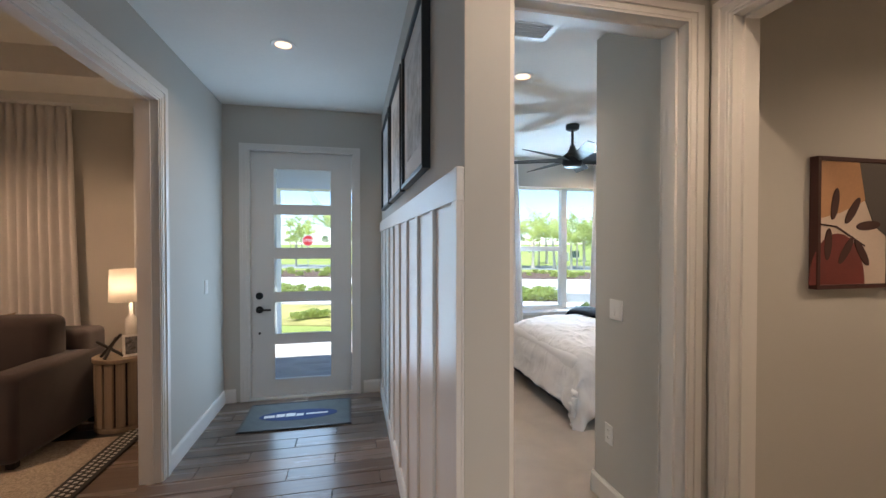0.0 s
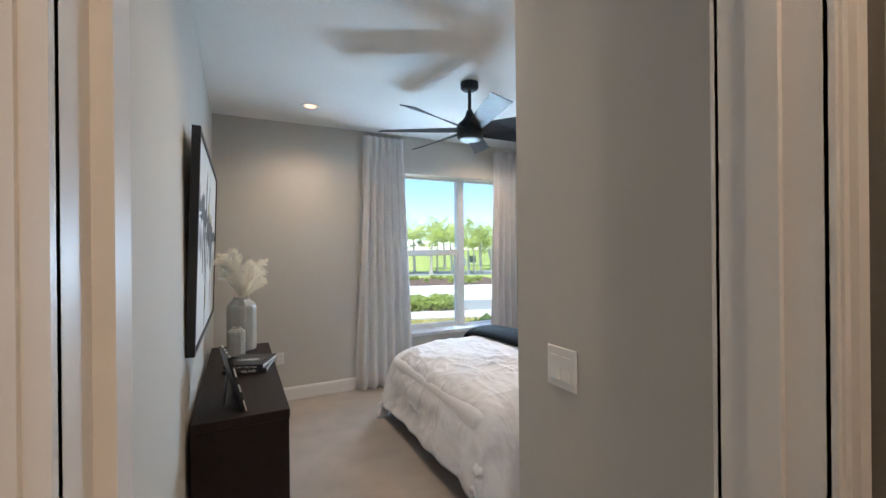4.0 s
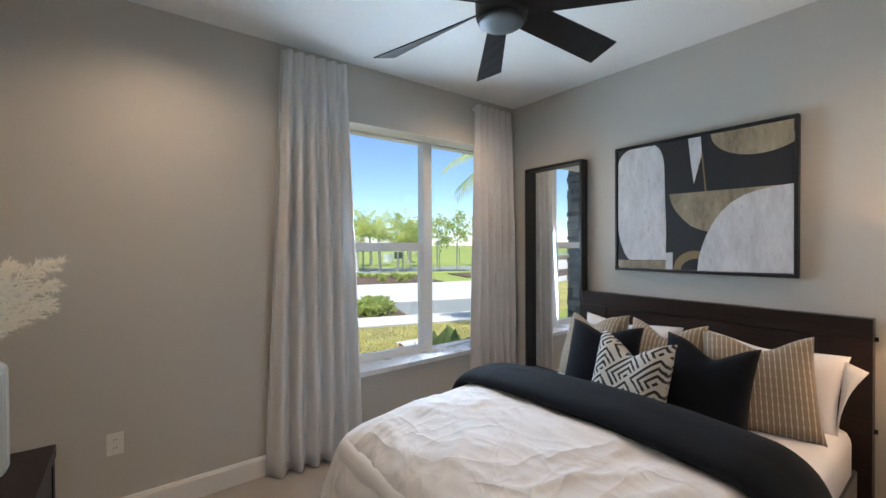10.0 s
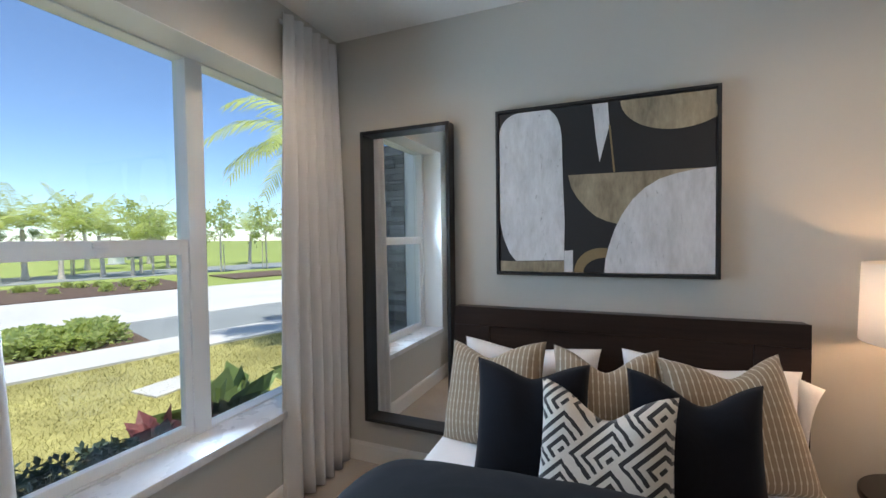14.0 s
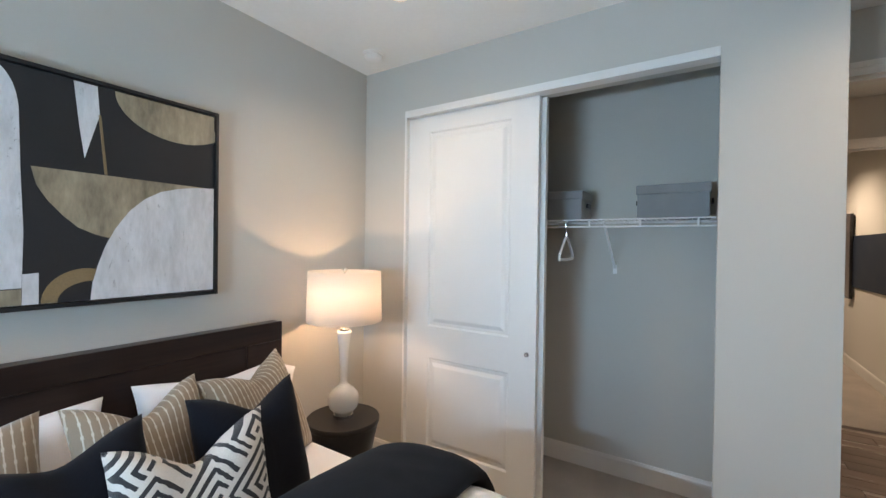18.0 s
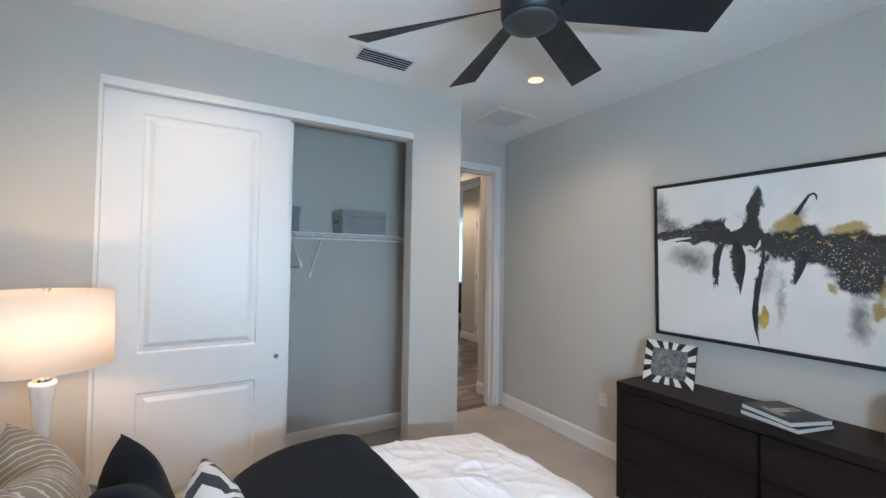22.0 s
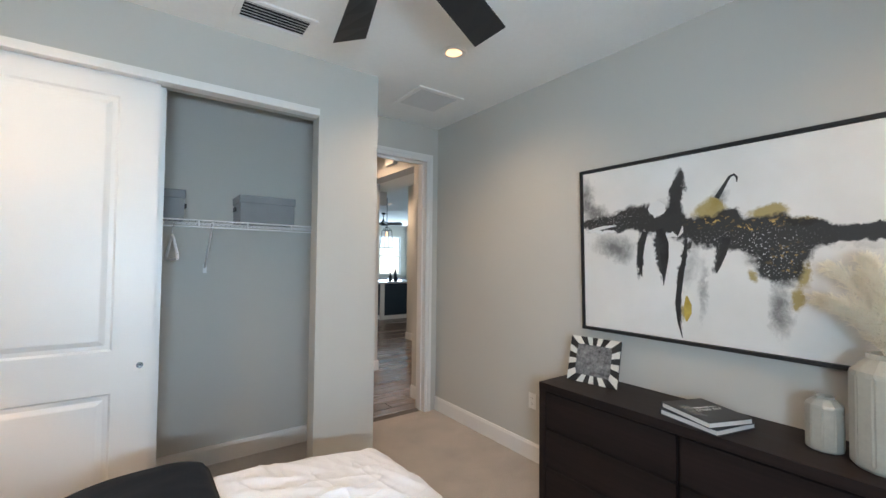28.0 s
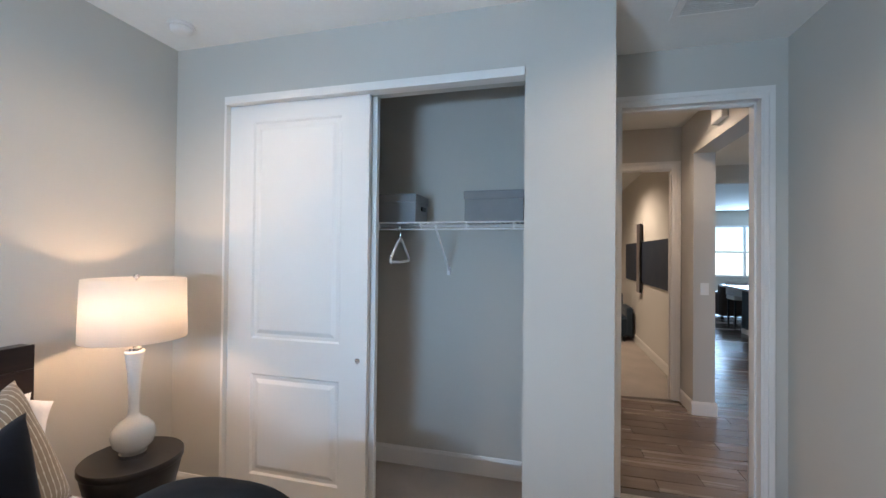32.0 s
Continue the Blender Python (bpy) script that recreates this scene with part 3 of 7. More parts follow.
setting("window_reveal", boxes((WIN[0] - .0, WIN[0] + 0.004, NY + .001, wy, WIN[2], WIN[3]), (WIN[1] - 0.004, WIN[1], NY + .001, wy, WIN[2], WIN[3]), (WIN[0] + .004, WIN[1] - .004, NY + .001, wy, WIN[3] - 0.004, WIN[3])), TRIM, "white painted reveal of the window opening", "trim")


def curtain_panel(x0, x1, z0, z1, folds, flare):
    """A pleated drape: deep folds that gather at the heading and spread towards the hem."""
    bm = bmesh.new()
    nx, nz = folds * 14, 26
    rng = random.Random(int(x0 * 100))
    ph = [rng.uniform(-0.5, 0.5) for _ in range(folds + 2)]
    rows = []
    for j in range(nz + 1):
        f = j / nz                                           # 0 at the heading
        z = z1 + (z0 - z1) * f
        row = []
        for i in range(nx + 1):
            u = i / nx
            k = u * folds
            a = ph[int(k)] * (1 - k % 1) + ph[int(k) + 1] * (k % 1)
            s = math.sin(2 * math.pi * k + a * f * 2.2)
            depth = 0.016 + 0.022 * min(1, f * 2.5) * (1 + 0.8 * a)
            x = x0 - flare * f * (1 - u) + (x1 - x0 + flare * f) * u + 0.010 * f * math.sin(9 * u + 5 * f) * (1 - u)
            y = depth * (abs(s) ** 0.8) * (1 if s > 0 else -1) + 0.012 * math.sin(3.0 * f + 4 * u) * f
            row.append(bm.verts.new((x, y, z)))
        rows.append(row)
    for r0, r1 in zip(rows, rows[1:]):
        for i in range(nx): bm.faces.new((r0[i], r0[i + 1], r1[i + 1], r1[i]))
    shell(bm, 0.003)
    return bm


def curtain_thing(x0, x1, top, folds, flare, y, label, rodx=None):
    c = thing("curtain", (0, y, 0), label, "curtain", "bedroom curtains")
    part("drape", curtain_panel(x0, x1, 0.012, top, folds, flare), CURTAIN, c, smooth=True)
    rail = part("curtain_rail", boxes((x0 + 0.01, x1 - 0.01, 0.034, 0.048, top - 0.05, top - 0.025), bevel=0.003), VINYL, c)
    for k in (0.15, 0.85): part("bracket", boxes((x0 + (x1 - x0) * k - 0.01, x0 + (x1 - x0) * k + 0.01, 0.048, NY - y, top - 0.055, top - 0.02), bevel=0.002), VINYL, rail)
    return c


curtain_thing(2.165, 2.605, 2.722, 6, 0.10, 5.45, "pale pleated full-length drape beside the window")
curtain_thing(3.845, 4.30, 2.722, 6, 0.05, 5.493, "pale pleated full-length drape in the window corner")

# ---- closet ----
tr = thing("closet_track", (CO[0], CY, CO[2]), "white fascia over the sliding closet doors", "door track")
part("fascia", boxes((-0.0, CO[1] - CO[0], -0.06, 0.018, -0.004, 0.042), bevel=0.003), TRIM, tr)
trim_piece("closet_jamb", boxes((CO[1] - 0.012, CO[1] + .004, CY - T, CY + .012, 0, CO[2])), "white edge of the closet opening")


def moulded_face(bm, x0, x1, z0, z1, steps, y):
    """A panel as nested rings: each step (inset, height off the leaf)."""
    loops = []
    for s, d in steps:
        loops.append([bm.verts.new(p) for p in ((x0 + s, y + d, z0 + s), (x1 - s, y + d, z0 + s), (x1 - s, y + d, z1 - s), (x0 + s, y + d, z1 - s))])
    for a, b in zip(loops, loops[1:]):
        for k in range(4): bm.faces.new((a[k], a[(k + 1) % 4], b[(k + 1) % 4], b[k]))
    bm.faces.new(loops[-1])


def door_leaf(wd, ht, panels, th=0.035):
    bm = bmesh.new()
    # frame of the leaf built round the panel holes
    xs = sorted({0, wd, *[p[0] for p in panels], *[p[1] for p in panels]})
    zs = sorted({0, ht, *[p[2] for p in panels], *[p[3] for p in panels]})
    for xa, xb in zip(xs, xs[1:]):
        for za, zb in zip(zs, zs[1:]):
            if not any(p[0] <= xa and xb <= p[1] and p[2] <= za and zb <= p[3] for p in panels):
                bm.faces.new([bm.verts.new(q) for q in ((xa, th, za), (xb, th, za), (xb, th, zb), (xa, th, zb))])
    for p in panels: moulded_face(bm, *p, ((0, 0), (0.010, -0.011), (0.030, -0.011), (0.052, -0.002), (0.056, -0.001)), th)
    bx(bm, 0, wd, 0, th - 0.0115, 0, ht)
    for xa, xb, za, zb in ((0, 0.001, 0, ht), (wd - 0.001, wd, 0, ht), (0.001, wd - 0.001, 0, 0.001), (0.001, wd - 0.001, ht - 0.001, ht)):
        bx(bm, xa, xb, th - 0.012, th - 0.0001, za, zb)
    bmesh.ops.recalc_face_normals(bm, faces=bm.faces[:])
    return bm


cdw = 0.94
sd = thing("sliding_door", (4.0 - cdw - 0.002, CY - 0.058, 0.012), "white two-panel sliding closet door, closed half", "door", "closet doors")
part("leaf", door_leaf(cdw, 2.39, [(0.17, cdw - 0.18, 0.165, 0.765), (0.17, cdw - 0.18, 0.977, 2.283)]), DOORW, sd)
cup = lathe([(0.015, 0), (0.015, 0.003), (0.011, 0.003), (0.010, -0.004), (0.001, -0.004)], 20)
part("finger_pull", cup, CHROME, sd, "round chrome finger pull", at=pose(0.055, 0.0355, 0.892, -90, 0, 0))
sd2 = thing("sliding_door", (4.0 - cdw - 0.03, CY - 0.105, 0.012), "white sliding closet door pushed behind the other", "door", "closet doors")
part("leaf", door_leaf(cdw, 2.39, [(0.17, cdw - 0.18, 0.165, 0.765), (0.17, cdw - 0.18, 0.977, 2.283)]), DOORW, sd2)

SZ = 1.70
shelf = thing("wire_shelf", (1.9, 1.54, SZ), "white coated-wire closet shelf with hanging rail", "shelf")
bm = bmesh.new()
for k in range(83): rod(bm, (0.02 + k * 0.03, 0.01, 0.0), (0.02 + k * 0.03, 0.40, 0.0), 0.0018, 5)
part("deck_wires", bm, WIRE, shelf)
bm = bmesh.new()
for yy, zz in ((0.40, 0.0), (0.40, -0.042), (0.012, 0.0), (0.2, -0.004)): rod(bm, (0.0, yy, zz), (2.47, yy, zz), 0.0048, 8)
for k in range(9): rod(bm, (0.1 + k * 0.28, 0.401, 0.0), (0.1 + k * 0.28, 0.401, -0.042), 0.006, 6)
part("front_rail", bm, WIRE, shelf)
for bxx in (0.86, 1.62):
    bm = bmesh.new()
    rod(bm, (bxx, 0.38, -0.01), (bxx, 0.012, -0.30), 0.0075, 8)
    bx(bm, bxx - .012, bxx + .012, 0.002, 0.012, -0.34, -0.28)
    part("bracket", bm, WIRE, shelf)


def storage_box(x, y, wd, dp, ht, label):
    b = thing("storage_box", (x, y, SZ + 0.004), label, "box", "closet boxes")
    part("body", boxes((0.006, wd - 0.006, 0.006, dp - 0.006, 0, ht - 0.01), bevel=0.006), BOXF, b)
    part("lid", boxes((0, wd, 0, dp, ht - 0.055, ht), bevel=0.006), BOXF, b)
    for sx in (-0.012, wd):
        part("handle", boxes((sx, sx + 0.012, dp / 2 - 0.04, dp / 2 + 0.04, ht * 0.45, ht * 0.6), bevel=0.003), BLACKF, b)
    return b


storage_box(2.222, 1.575, 0.375, 0.275, 0.198, "grey linen storage box with lid on the closet shelf")
storage_box(2.905, 1.575, 0.30, 0.275, 0.192, "small grey linen storage box on the closet shelf")
hg = thing("coat_hanger", pose(2.975, 1.94, SZ - 0.05, 0, 0, 5), "white plastic coat hanger on the closet rail", "hanger")
bm = bmesh.new()
pts = [(0, 0, 0.02), (0, 0.015, 0.035), (0, 0.035, 0.03), (0, 0.035, 0.005), (0, 0.0, -0.02), (0, 0, -0.055)]
for a, b in zip(pts, pts[1:]): rod(bm, a, b, 0.0028, 6)
part("hook", bm, CHROME, hg)
bm = bmesh.new()
loop = [(0, 0, -0.05), (0.0, 0.06, -0.075), (0, 0.20, -0.165), (0, 0.205, -0.19), (0, 0.0, -0.195), (0, -0.205, -0.19), (0, -0.20, -0.165), (0, -0.06, -0.075), (0, 0, -0.05)]
for a, b in zip(loop, loop[1:]): rod(bm, a, b, 0.0085, 8)
part("body", bm, WIRE, hg)

# ---- bed ----
BX0, BX1, BY0, BY1 = 2.12, 4.20, 3.10, 4.63
bed = thing("bed", (BX0, BY0, 0), "queen bed with slate upholstered base and dark walnut headboard", "bed")
L, Wd = BX1 - BX0, BY1 - BY0
part("side_rail", boxes((0.111, L, 0.02, 0.06, 0.04, 0.36), bevel=0.008), BASEF, bed)
part("side_rail", boxes((0.111, L, Wd - 0.06, Wd - 0.02, 0.04, 0.36), bevel=0.008), BASEF, bed)
part("foot_rail", boxes((0.07, 0.11, 0.03, Wd - 0.03, 0.04, 0.36), bevel=0.008), BASEF, bed)
part("platform", boxes((0.111, L, 0.061, Wd - 0.061, 0.2, 0.298)), BASEF, bed)
for lx in (0.14, L - 0.12):
    for ly in (0.08, Wd - 0.14): part("leg", boxes((lx, lx + 0.06, ly, ly + 0.06, 0, 0.06), bevel=0.004), BLACKF, bed)
hbx0, hbx1, hb0, hb1 = 4.215 - BX0, 4.30 - BX0, 3.072 - BY0, 4.662 - BY0
hbd = part("headboard", boxes((hbx0 + .01, hbx1, hb0, hb1, 0.15, 1.099), bevel=0.004), HEADWOOD, bed, "dark walnut headboard")
part("top_band", boxes((hbx0, hbx0 + .012, hb0 + .0, hb1 - .0, 1.0, 1.102), bevel=0.003), HEADWOOD, hbd)
part("side_band", boxes((hbx0, hbx0 + .012, hb1 - .20, hb1, 0.15, 1.0), bevel=0.003), HEADWOOD, hbd)
part("side_band", boxes((hbx0, hbx0 + .012, hb0, hb0 + .20, 0.15, 1.0), bevel=0.003), HEADWOOD, hbd)
for zz in (0.55, 1.0): part("bolt", rod(bmesh.new(), (hbx0 + .05, hb0, zz), (hbx0 + .05, hb0 - 0.014, zz), 0.011, 10), IRON, hbd)
mat_ = thing("mattress", (BX0 + .03, BY0 + .03, 0.30), "white mattress in a fitted sheet", "mattress")
part("fitted_sheet", boxes((0, L - .05, 0, Wd - 0.06, 0, 0.27), bevel=0.06, seg=4), LINEN, mat_, smooth=True)


def draped(x0, x1, y0, y1, ztop, drop_w, drop_s, res, puff, wrinkle, seed, round_=0.10, foot=True, thick=0.012, lop=0.0, flare=0.06, tuck=((0, 1), (0, 1)), plump=0.7):
    """A cloth laid over the bed: flat top that rounds over the foot and both sides and hangs with soft folds."""
    bm = bmesh.new()
    nx, ny = int((x1 - x0 + (drop_w if foot else 0)) / res), int((y1 - y0 + 2 * drop_s) / res)
    off = Vector((seed * 3.1, seed * 1.7, 0))
    def over(s, e, lim):
        # s: distance along the cloth past edge e; gives the outward shift and the drop
        if s <= 0: return s, 0.0
        a = s / round_
        if a < math.pi / 2: return round_ * math.sin(a), round_ * (1 - math.cos(a))
        return round_ + flare * (s - round_ * math.pi / 2), round_ + (s - round_ * math.pi / 2) * (1 - flare * flare / 2)
    rows = []
    for i in range(nx + 1):
        row = []
        for j in range(ny + 1):
            sx = x0 + round_ - (x1 - (i / nx) * (x1 - x0 + (drop_w if foot else 0))) if foot else -1.0
            x_flat = x1 - (i / nx) * (x1 - x0 + (drop_w if foot else 0))
            y_flat = y0 - drop_s + (j / ny) * (y1 - y0 + 2 * drop_s)
            da = db = 0.0
            X, Y = x_flat, y_flat
            if foot and x_flat < x0 + round_:
                o, da = over(x0 + round_ - x_flat, 0, 0); X = x0 + round_ - o
            if y_flat < y0 + round_:
                o, db = over(y0 + round_ - y_flat, 0, 0); Y = y0 + round_ - o
            if y_flat > y1 - round_:
                o, db = over(y_flat - y1 + round_, 0, 0); Y = y1 - round_ + o
            dz = min(math.hypot(da, db), ztop - 0.045)
            hang = min(1, max(0, dz - 0.05) / 0.2)
            p = Vector((x_flat, y_flat, 0)) + off
            q = p + Vector((noise.noise(p * 2.3), noise.noise(p * 2.3 + Vector((7, 3, 0))), 0)) * 0.22
            c1 = 1 - min(1, abs(noise.noise(Vector((q.x * 1.7, q.y * 5.0, 2.0)))) * 4.0)
            c2 = 1 - min(1, abs(noise.noise(Vector((q.x * 5.5 + q.y * 2.4, q.y * 2.2 - q.x, 5.0)))) * 4.2)
            c3 = 1 - min(1, abs(noise.noise(Vector((q.x * 13, q.y * 17, 9.0)))) * 2.6)
            crease = (0.55 * c1 * c1 + 0.5 * c2 * c2 + 0.10 * c3 * c3) * (0.35 + 0.9 * abs(noise.noise(p * 1.9)))
            wr = (0.75 * crease + noise.noise(p * 3.1) * 0.6 + 0.12 * noise.noise(p * 7.3) - 0.2 * abs(noise.noise(Vector((p.x * 9 + p.y * 5, p.y * 9 - p.x * 4, 1.3))))) * wrinkle
            sw = 0.028 * hang * noise.noise(Vector((x_flat * 5, y_flat * 5, seed)))
            cross = math.sin(math.pi * min(1, max(0, (y_flat - y0) / (y1 - y0))))
            z = ztop - dz + (puff * cross ** plump * (1.0 + lop * (0.5 - (y_flat - y0) / (y1 - y0))) + wr) * (1 - 0.8 * hang)
            sw += 0.5 * wr * hang
            for gap, (deep, reach) in ((x1 - x_flat, tuck[1]), (x_flat - x0, tuck[0])):
                k = min(1, 1 - gap / reach)
                if deep and k > 0: z -= deep * (1 - math.sqrt(1 - k * k))
            if X < x0 + round_: X += sw
            if Y < y0 + round_ or Y > y1 - round_: Y += sw * (1 if Y > y1 - round_ else -1)
            row.append(bm.verts.new((X, Y, z)))
        rows.append(row)
    for a, b in zip(rows, rows[1:]):
        for j in range(ny): bm.faces.new((a[j], a[j + 1], b[j + 1], b[j]))
    bmesh.ops.recalc_face_normals(bm, faces=bm.faces[:])
    if bm.faces[len(bm.faces) // 2].normal.z < 0: bmesh.ops.reverse_faces(bm, faces=bm.faces[:])
    shell(bm, thick)
    return bm


dv = thing("duvet", (0, 0, 0), "white rumpled duvet hanging over the bed's foot", "duvet")
part("cover", draped(BX0, 3.15, BY0 - .03, BY1 + .05, 0.64, 0.305, 0.42, 0.0155, 0.065, 0.040, 1, 0.19, True, 0.03, 0.0, 0.22, ((0.12, 0.75), (0, 1)), 0.5), DUVET, dv, smooth=True)
cv = thing("coverlet", (0, 0, 0), "charcoal coverlet folded across the bed", "coverlet")
part("fold", draped(2.90, 3.44, BY0 - .06, BY1 + .08, 0.705, 0, 0.44, 0.02, 0.085, 0.008, 4, 0.20, False, 0.04, 0.2, 0.22, ((0.05, 0.13), (0.16, 0.36)), 0.4), COVER, cv, smooth=True)


def pillow_mesh(wd, ht, th, dent=0.0, seed=0, n=26):
    """A stuffed cushion standing in local xz, thickness along y; corners pinched, top edge karate-chopped by dent."""
    bm = bmesh.new()
    off = Vector((seed * 5.3, seed * 2.2, 0))
    chop = 0.16 * math.sin(seed * 2.1)
    for sgn in (1, -1):
        rows = []
        for j in range(n + 1):
            row = []
            for i in range(n + 1):
                u, v = i / n * 2 - 1, j / n * 2 - 1
                edge = (1 - abs(u) ** 4.0) * (1 - abs(v) ** 4.0)
                x = u * wd / 2 * (1 - 0.07 * (1 - abs(v) ** 2) * abs(u) ** 3)
                z = v * ht / 2 * (1 - 0.07 * (1 - abs(u) ** 2) * abs(v) ** 3) + ht / 2
                z -= dent * max(0, v) ** 1.5 * math.exp(-(abs(u - chop) / 0.5) ** 1.8)
                k = noise.noise(Vector((x * 6, z * 6, sgn * 2.0)) + off)
                y = sgn * (th / 2 * edge ** 0.55 * (1 + 0.18 * k) * (1 - 0.35 * (dent > 0) * math.exp(-(u / 0.25) ** 2) * max(0, v))) 
                row.append(bm.verts.new((x, y, z)))
            rows.append(row)
        for a, b in zip(rows, rows[1:]):
            for i in range(n):
                q = (a[i], a[i + 1], b[i + 1], b[i])
                bm.faces.new(q if sgn < 0 else q[::-1])
    bmesh.ops.remove_doubles(bm, verts=bm.verts[:], dist=0.0005)
    return bm


def stripe_fabric(name, base, line, pitch):
    m, t, b = node_material(name)
    tc = t.nodes.new("ShaderNodeTexCoord"); sp = t.nodes.new("ShaderNodeSeparateXYZ")
    link(t, tc.outputs["Object"], sp.inputs[0])
    f = mathn(t, "FRACT", mathn(t, "MULTIPLY", sp.outputs[0], 1 / pitch))
    s = mathn(t, "COMPARE", f, 0.5, 0.08)
    dots = mathn(t, "COMPARE", mathn(t, "FRACT", mathn(t, "MULTIPLY", sp.outputs[2], 1 / (pitch * 1.4))), 0.5, 0.30)
    blot = mathn(t, "COMPARE", f, 0.5, 0.15)
    s = mathn(t, "MAXIMUM", s, mathn(t, "MULTIPLY", blot, mathn(t, "COMPARE", mathn(t, "FRACT", mathn(t, "MULTIPLY", sp.outputs[2], 1 / 0.042)), 0.5, 0.13)))
    n = noisen(t, coords(t), 220, 2)
    c = mixc(t, mathn(t, "MULTIPLY", s, 0.9), base, line)
    c = mixc(t, mathn(t, "MULTIPLY", n, 0.35), c, dim(base, 0.5))
    link(t, c, b.inputs["Base Color"])
    b.inputs["Roughness"].default_value, b.inputs["Sheen Weight"].default_value = 0.9, 0.2
    bumpn(t, b, mathn(t, "ADD", s, mathn(t, "MULTIPLY", n, 0.5)), 0.25, 0.003)
    return m


def chevron_fabric(name):
    """Tufted maze of nested chevrons: cream loops on black ground."""
    m, t, b = node_material(name)
    tc = t.nodes.new("ShaderNodeTexCoord"); sp = t.nodes.new("ShaderNodeSeparateXYZ")
    link(t, tc.outputs["Object"], sp.inputs[0])
    wob = mathn(t, "MULTIPLY", noisen(t, coords(t), 30, 2), 0.012)
    cell = 0.104
    x, z = mathn(t, "ADD", sp.outputs[0], wob), mathn(t, "ADD", sp.outputs[2], wob)
    a = mathn(t, "MULTIPLY_ADD", mathn(t, "ADD", z, x), 0.707 / cell, 0.15)
    c = mathn(t, "MULTIPLY_ADD", mathn(t, "SUBTRACT", z, x), 0.707 / cell, 0.65)
    odd = mathn(t, "FLOORED_MODULO", mathn(t, "ADD", mathn(t, "FLOOR", a), mathn(t, "MULTIPLY", mathn(t, "FLOOR", c), 1.0)), 2.0)
    fa, fb = mathn(t, "FRACT", a), mathn(t, "FRACT", c)
    fa = mathn(t, "ABSOLUTE", mathn(t, "SUBTRACT", odd, fa))
    s = mathn(t, "GREATER_THAN", mathn(t, "FRACT", mathn(t, "MULTIPLY", mathn(t, "MAXIMUM", fa, fb), 4.0)), 0.46)
    n = noisen(t, coords(t), 260, 3)
    c = mixc(t, s, (0.012, 0.013, 0.017), (0.66, 0.62, 0.56))
    link(t, mixc(t, mathn(t, "MULTIPLY", n, 0.3), c, (0.1, 0.09, 0.08)), b.inputs["Base Color"])
    b.inputs["Roughness"].default_value, b.inputs["Sheen Weight"].default_value = 0.95, 0.15
    bumpn(t, b, mathn(t, "ADD", mathn(t, "MULTIPLY", s, 1.0), mathn(t, "MULTIPLY", n, 0.5)), 0.8, 0.006)
    return m


STRIPE = stripe_fabric("tan_striped_weave", (0.27, 0.205, 0.14), (0.62, 0.56, 0.46), 0.021)
CHEV = chevron_fabric("cream_black_chevron_tufting")


def pillow(name, north, south, base, th, lean, fab, label, dent=0.0, seed=0, grow=0.0):
    """Stands on its lower edge at height base and leans back to the headboard; north and south are its two top corners."""
    n, e = Vector(north), Vector(south)
    top, run = (n + e) / 2, e - n
    yaw = math.atan2(run.x, -run.y)
    wd = run.length + grow
    ht = (top.z - base) / math.cos(radians(lean)) + grow * 0.4
    sink = math.sin(radians(lean)) * ht
    p = thing(name, pose(top.x - sink * math.cos(yaw), top.y - sink * math.sin(yaw), base) @ pose(0, 0, 0, 0, 0, -90 + math.degrees(yaw)) @ pose(0, 0, 0, -lean, math.degrees(math.asin((n.z - e.z) / run.length)), 0), label, "pillow", "pillows on the bed")
    part("cover", pillow_mesh(wd, ht, th, dent, seed), fab, p, smooth=True)
    return p


PZ = 0.55
pillow("bed_pillow", (4.15, 4.58, 0.955), (4.16, 3.90, 0.94), PZ, 0.17, 17, LINEN, "white bed pillow propped on the headboard", 0.03, 11)
sham = pillow("bed_pillow", (4.16, 3.82, 0.955), (4.13, 3.15, 0.925), PZ, 0.15, 17, LINEN, "white bed pillow propped on the headboard", 0.03, 12)
flap = bmesh.new()                                          # loose hem at the open end of the pillowcase
edge = []
for k in range(9):
    f = k / 8
    wdt = 0.012 + 0.075 * f ** 2.2
    edge.append([flap.verts.new((0.315 + wdt * g, 0.012 * math.sin(5 * f + 3 * g) - 0.02 * g, 0.05 + 0.33 * f - 0.03 * g * f)) for g in (0, 0.33, 0.66, 1)])
for a, b in zip(edge, edge[1:]):
    for k in range(3): flap.faces.new((a[k], a[k + 1], b[k + 1], b[k]))
shell(flap, 0.003)
part("hem", flap, LINEN, sham, smooth=True)
for k, (n, e) in enumerate((((4.005, 4.545, 0.968), (3.932, 4.085, 1.01)), ((3.909, 4.074, 1.008), (3.938, 3.671, 1.012)), ((3.904, 3.667, 0.99), (4.031, 3.228, 1.016)))):
    pillow("striped_pillow", n, e, PZ, 0.17, 24, STRIPE, "tan square pillow with cream beaded stripes", (0.07, 0.09, 0.075)[k], 2 + k, 0.012)
pillow("velvet_pillow", (3.691, 4.355, 0.984), (3.731, 3.931, 0.986), PZ - 0.005, 0.17, 20, NAVY, "midnight velvet square pillow", 0.055, 6, 0.012)
pillow("velvet_pillow", (3.739, 3.802, 0.985), (3.735, 3.393, 0.976), PZ - 0.005, 0.17, 20, NAVY, "midnight velvet square pillow", 0.085, 7, 0.012)
pillow("chevron_pillow", (3.568, 4.08, 0.975), (3.521, 3.662, 0.974), PZ, 0.16, 18, CHEV, "cream and black tufted chevron pillow", 0.095, 9, 0.01)

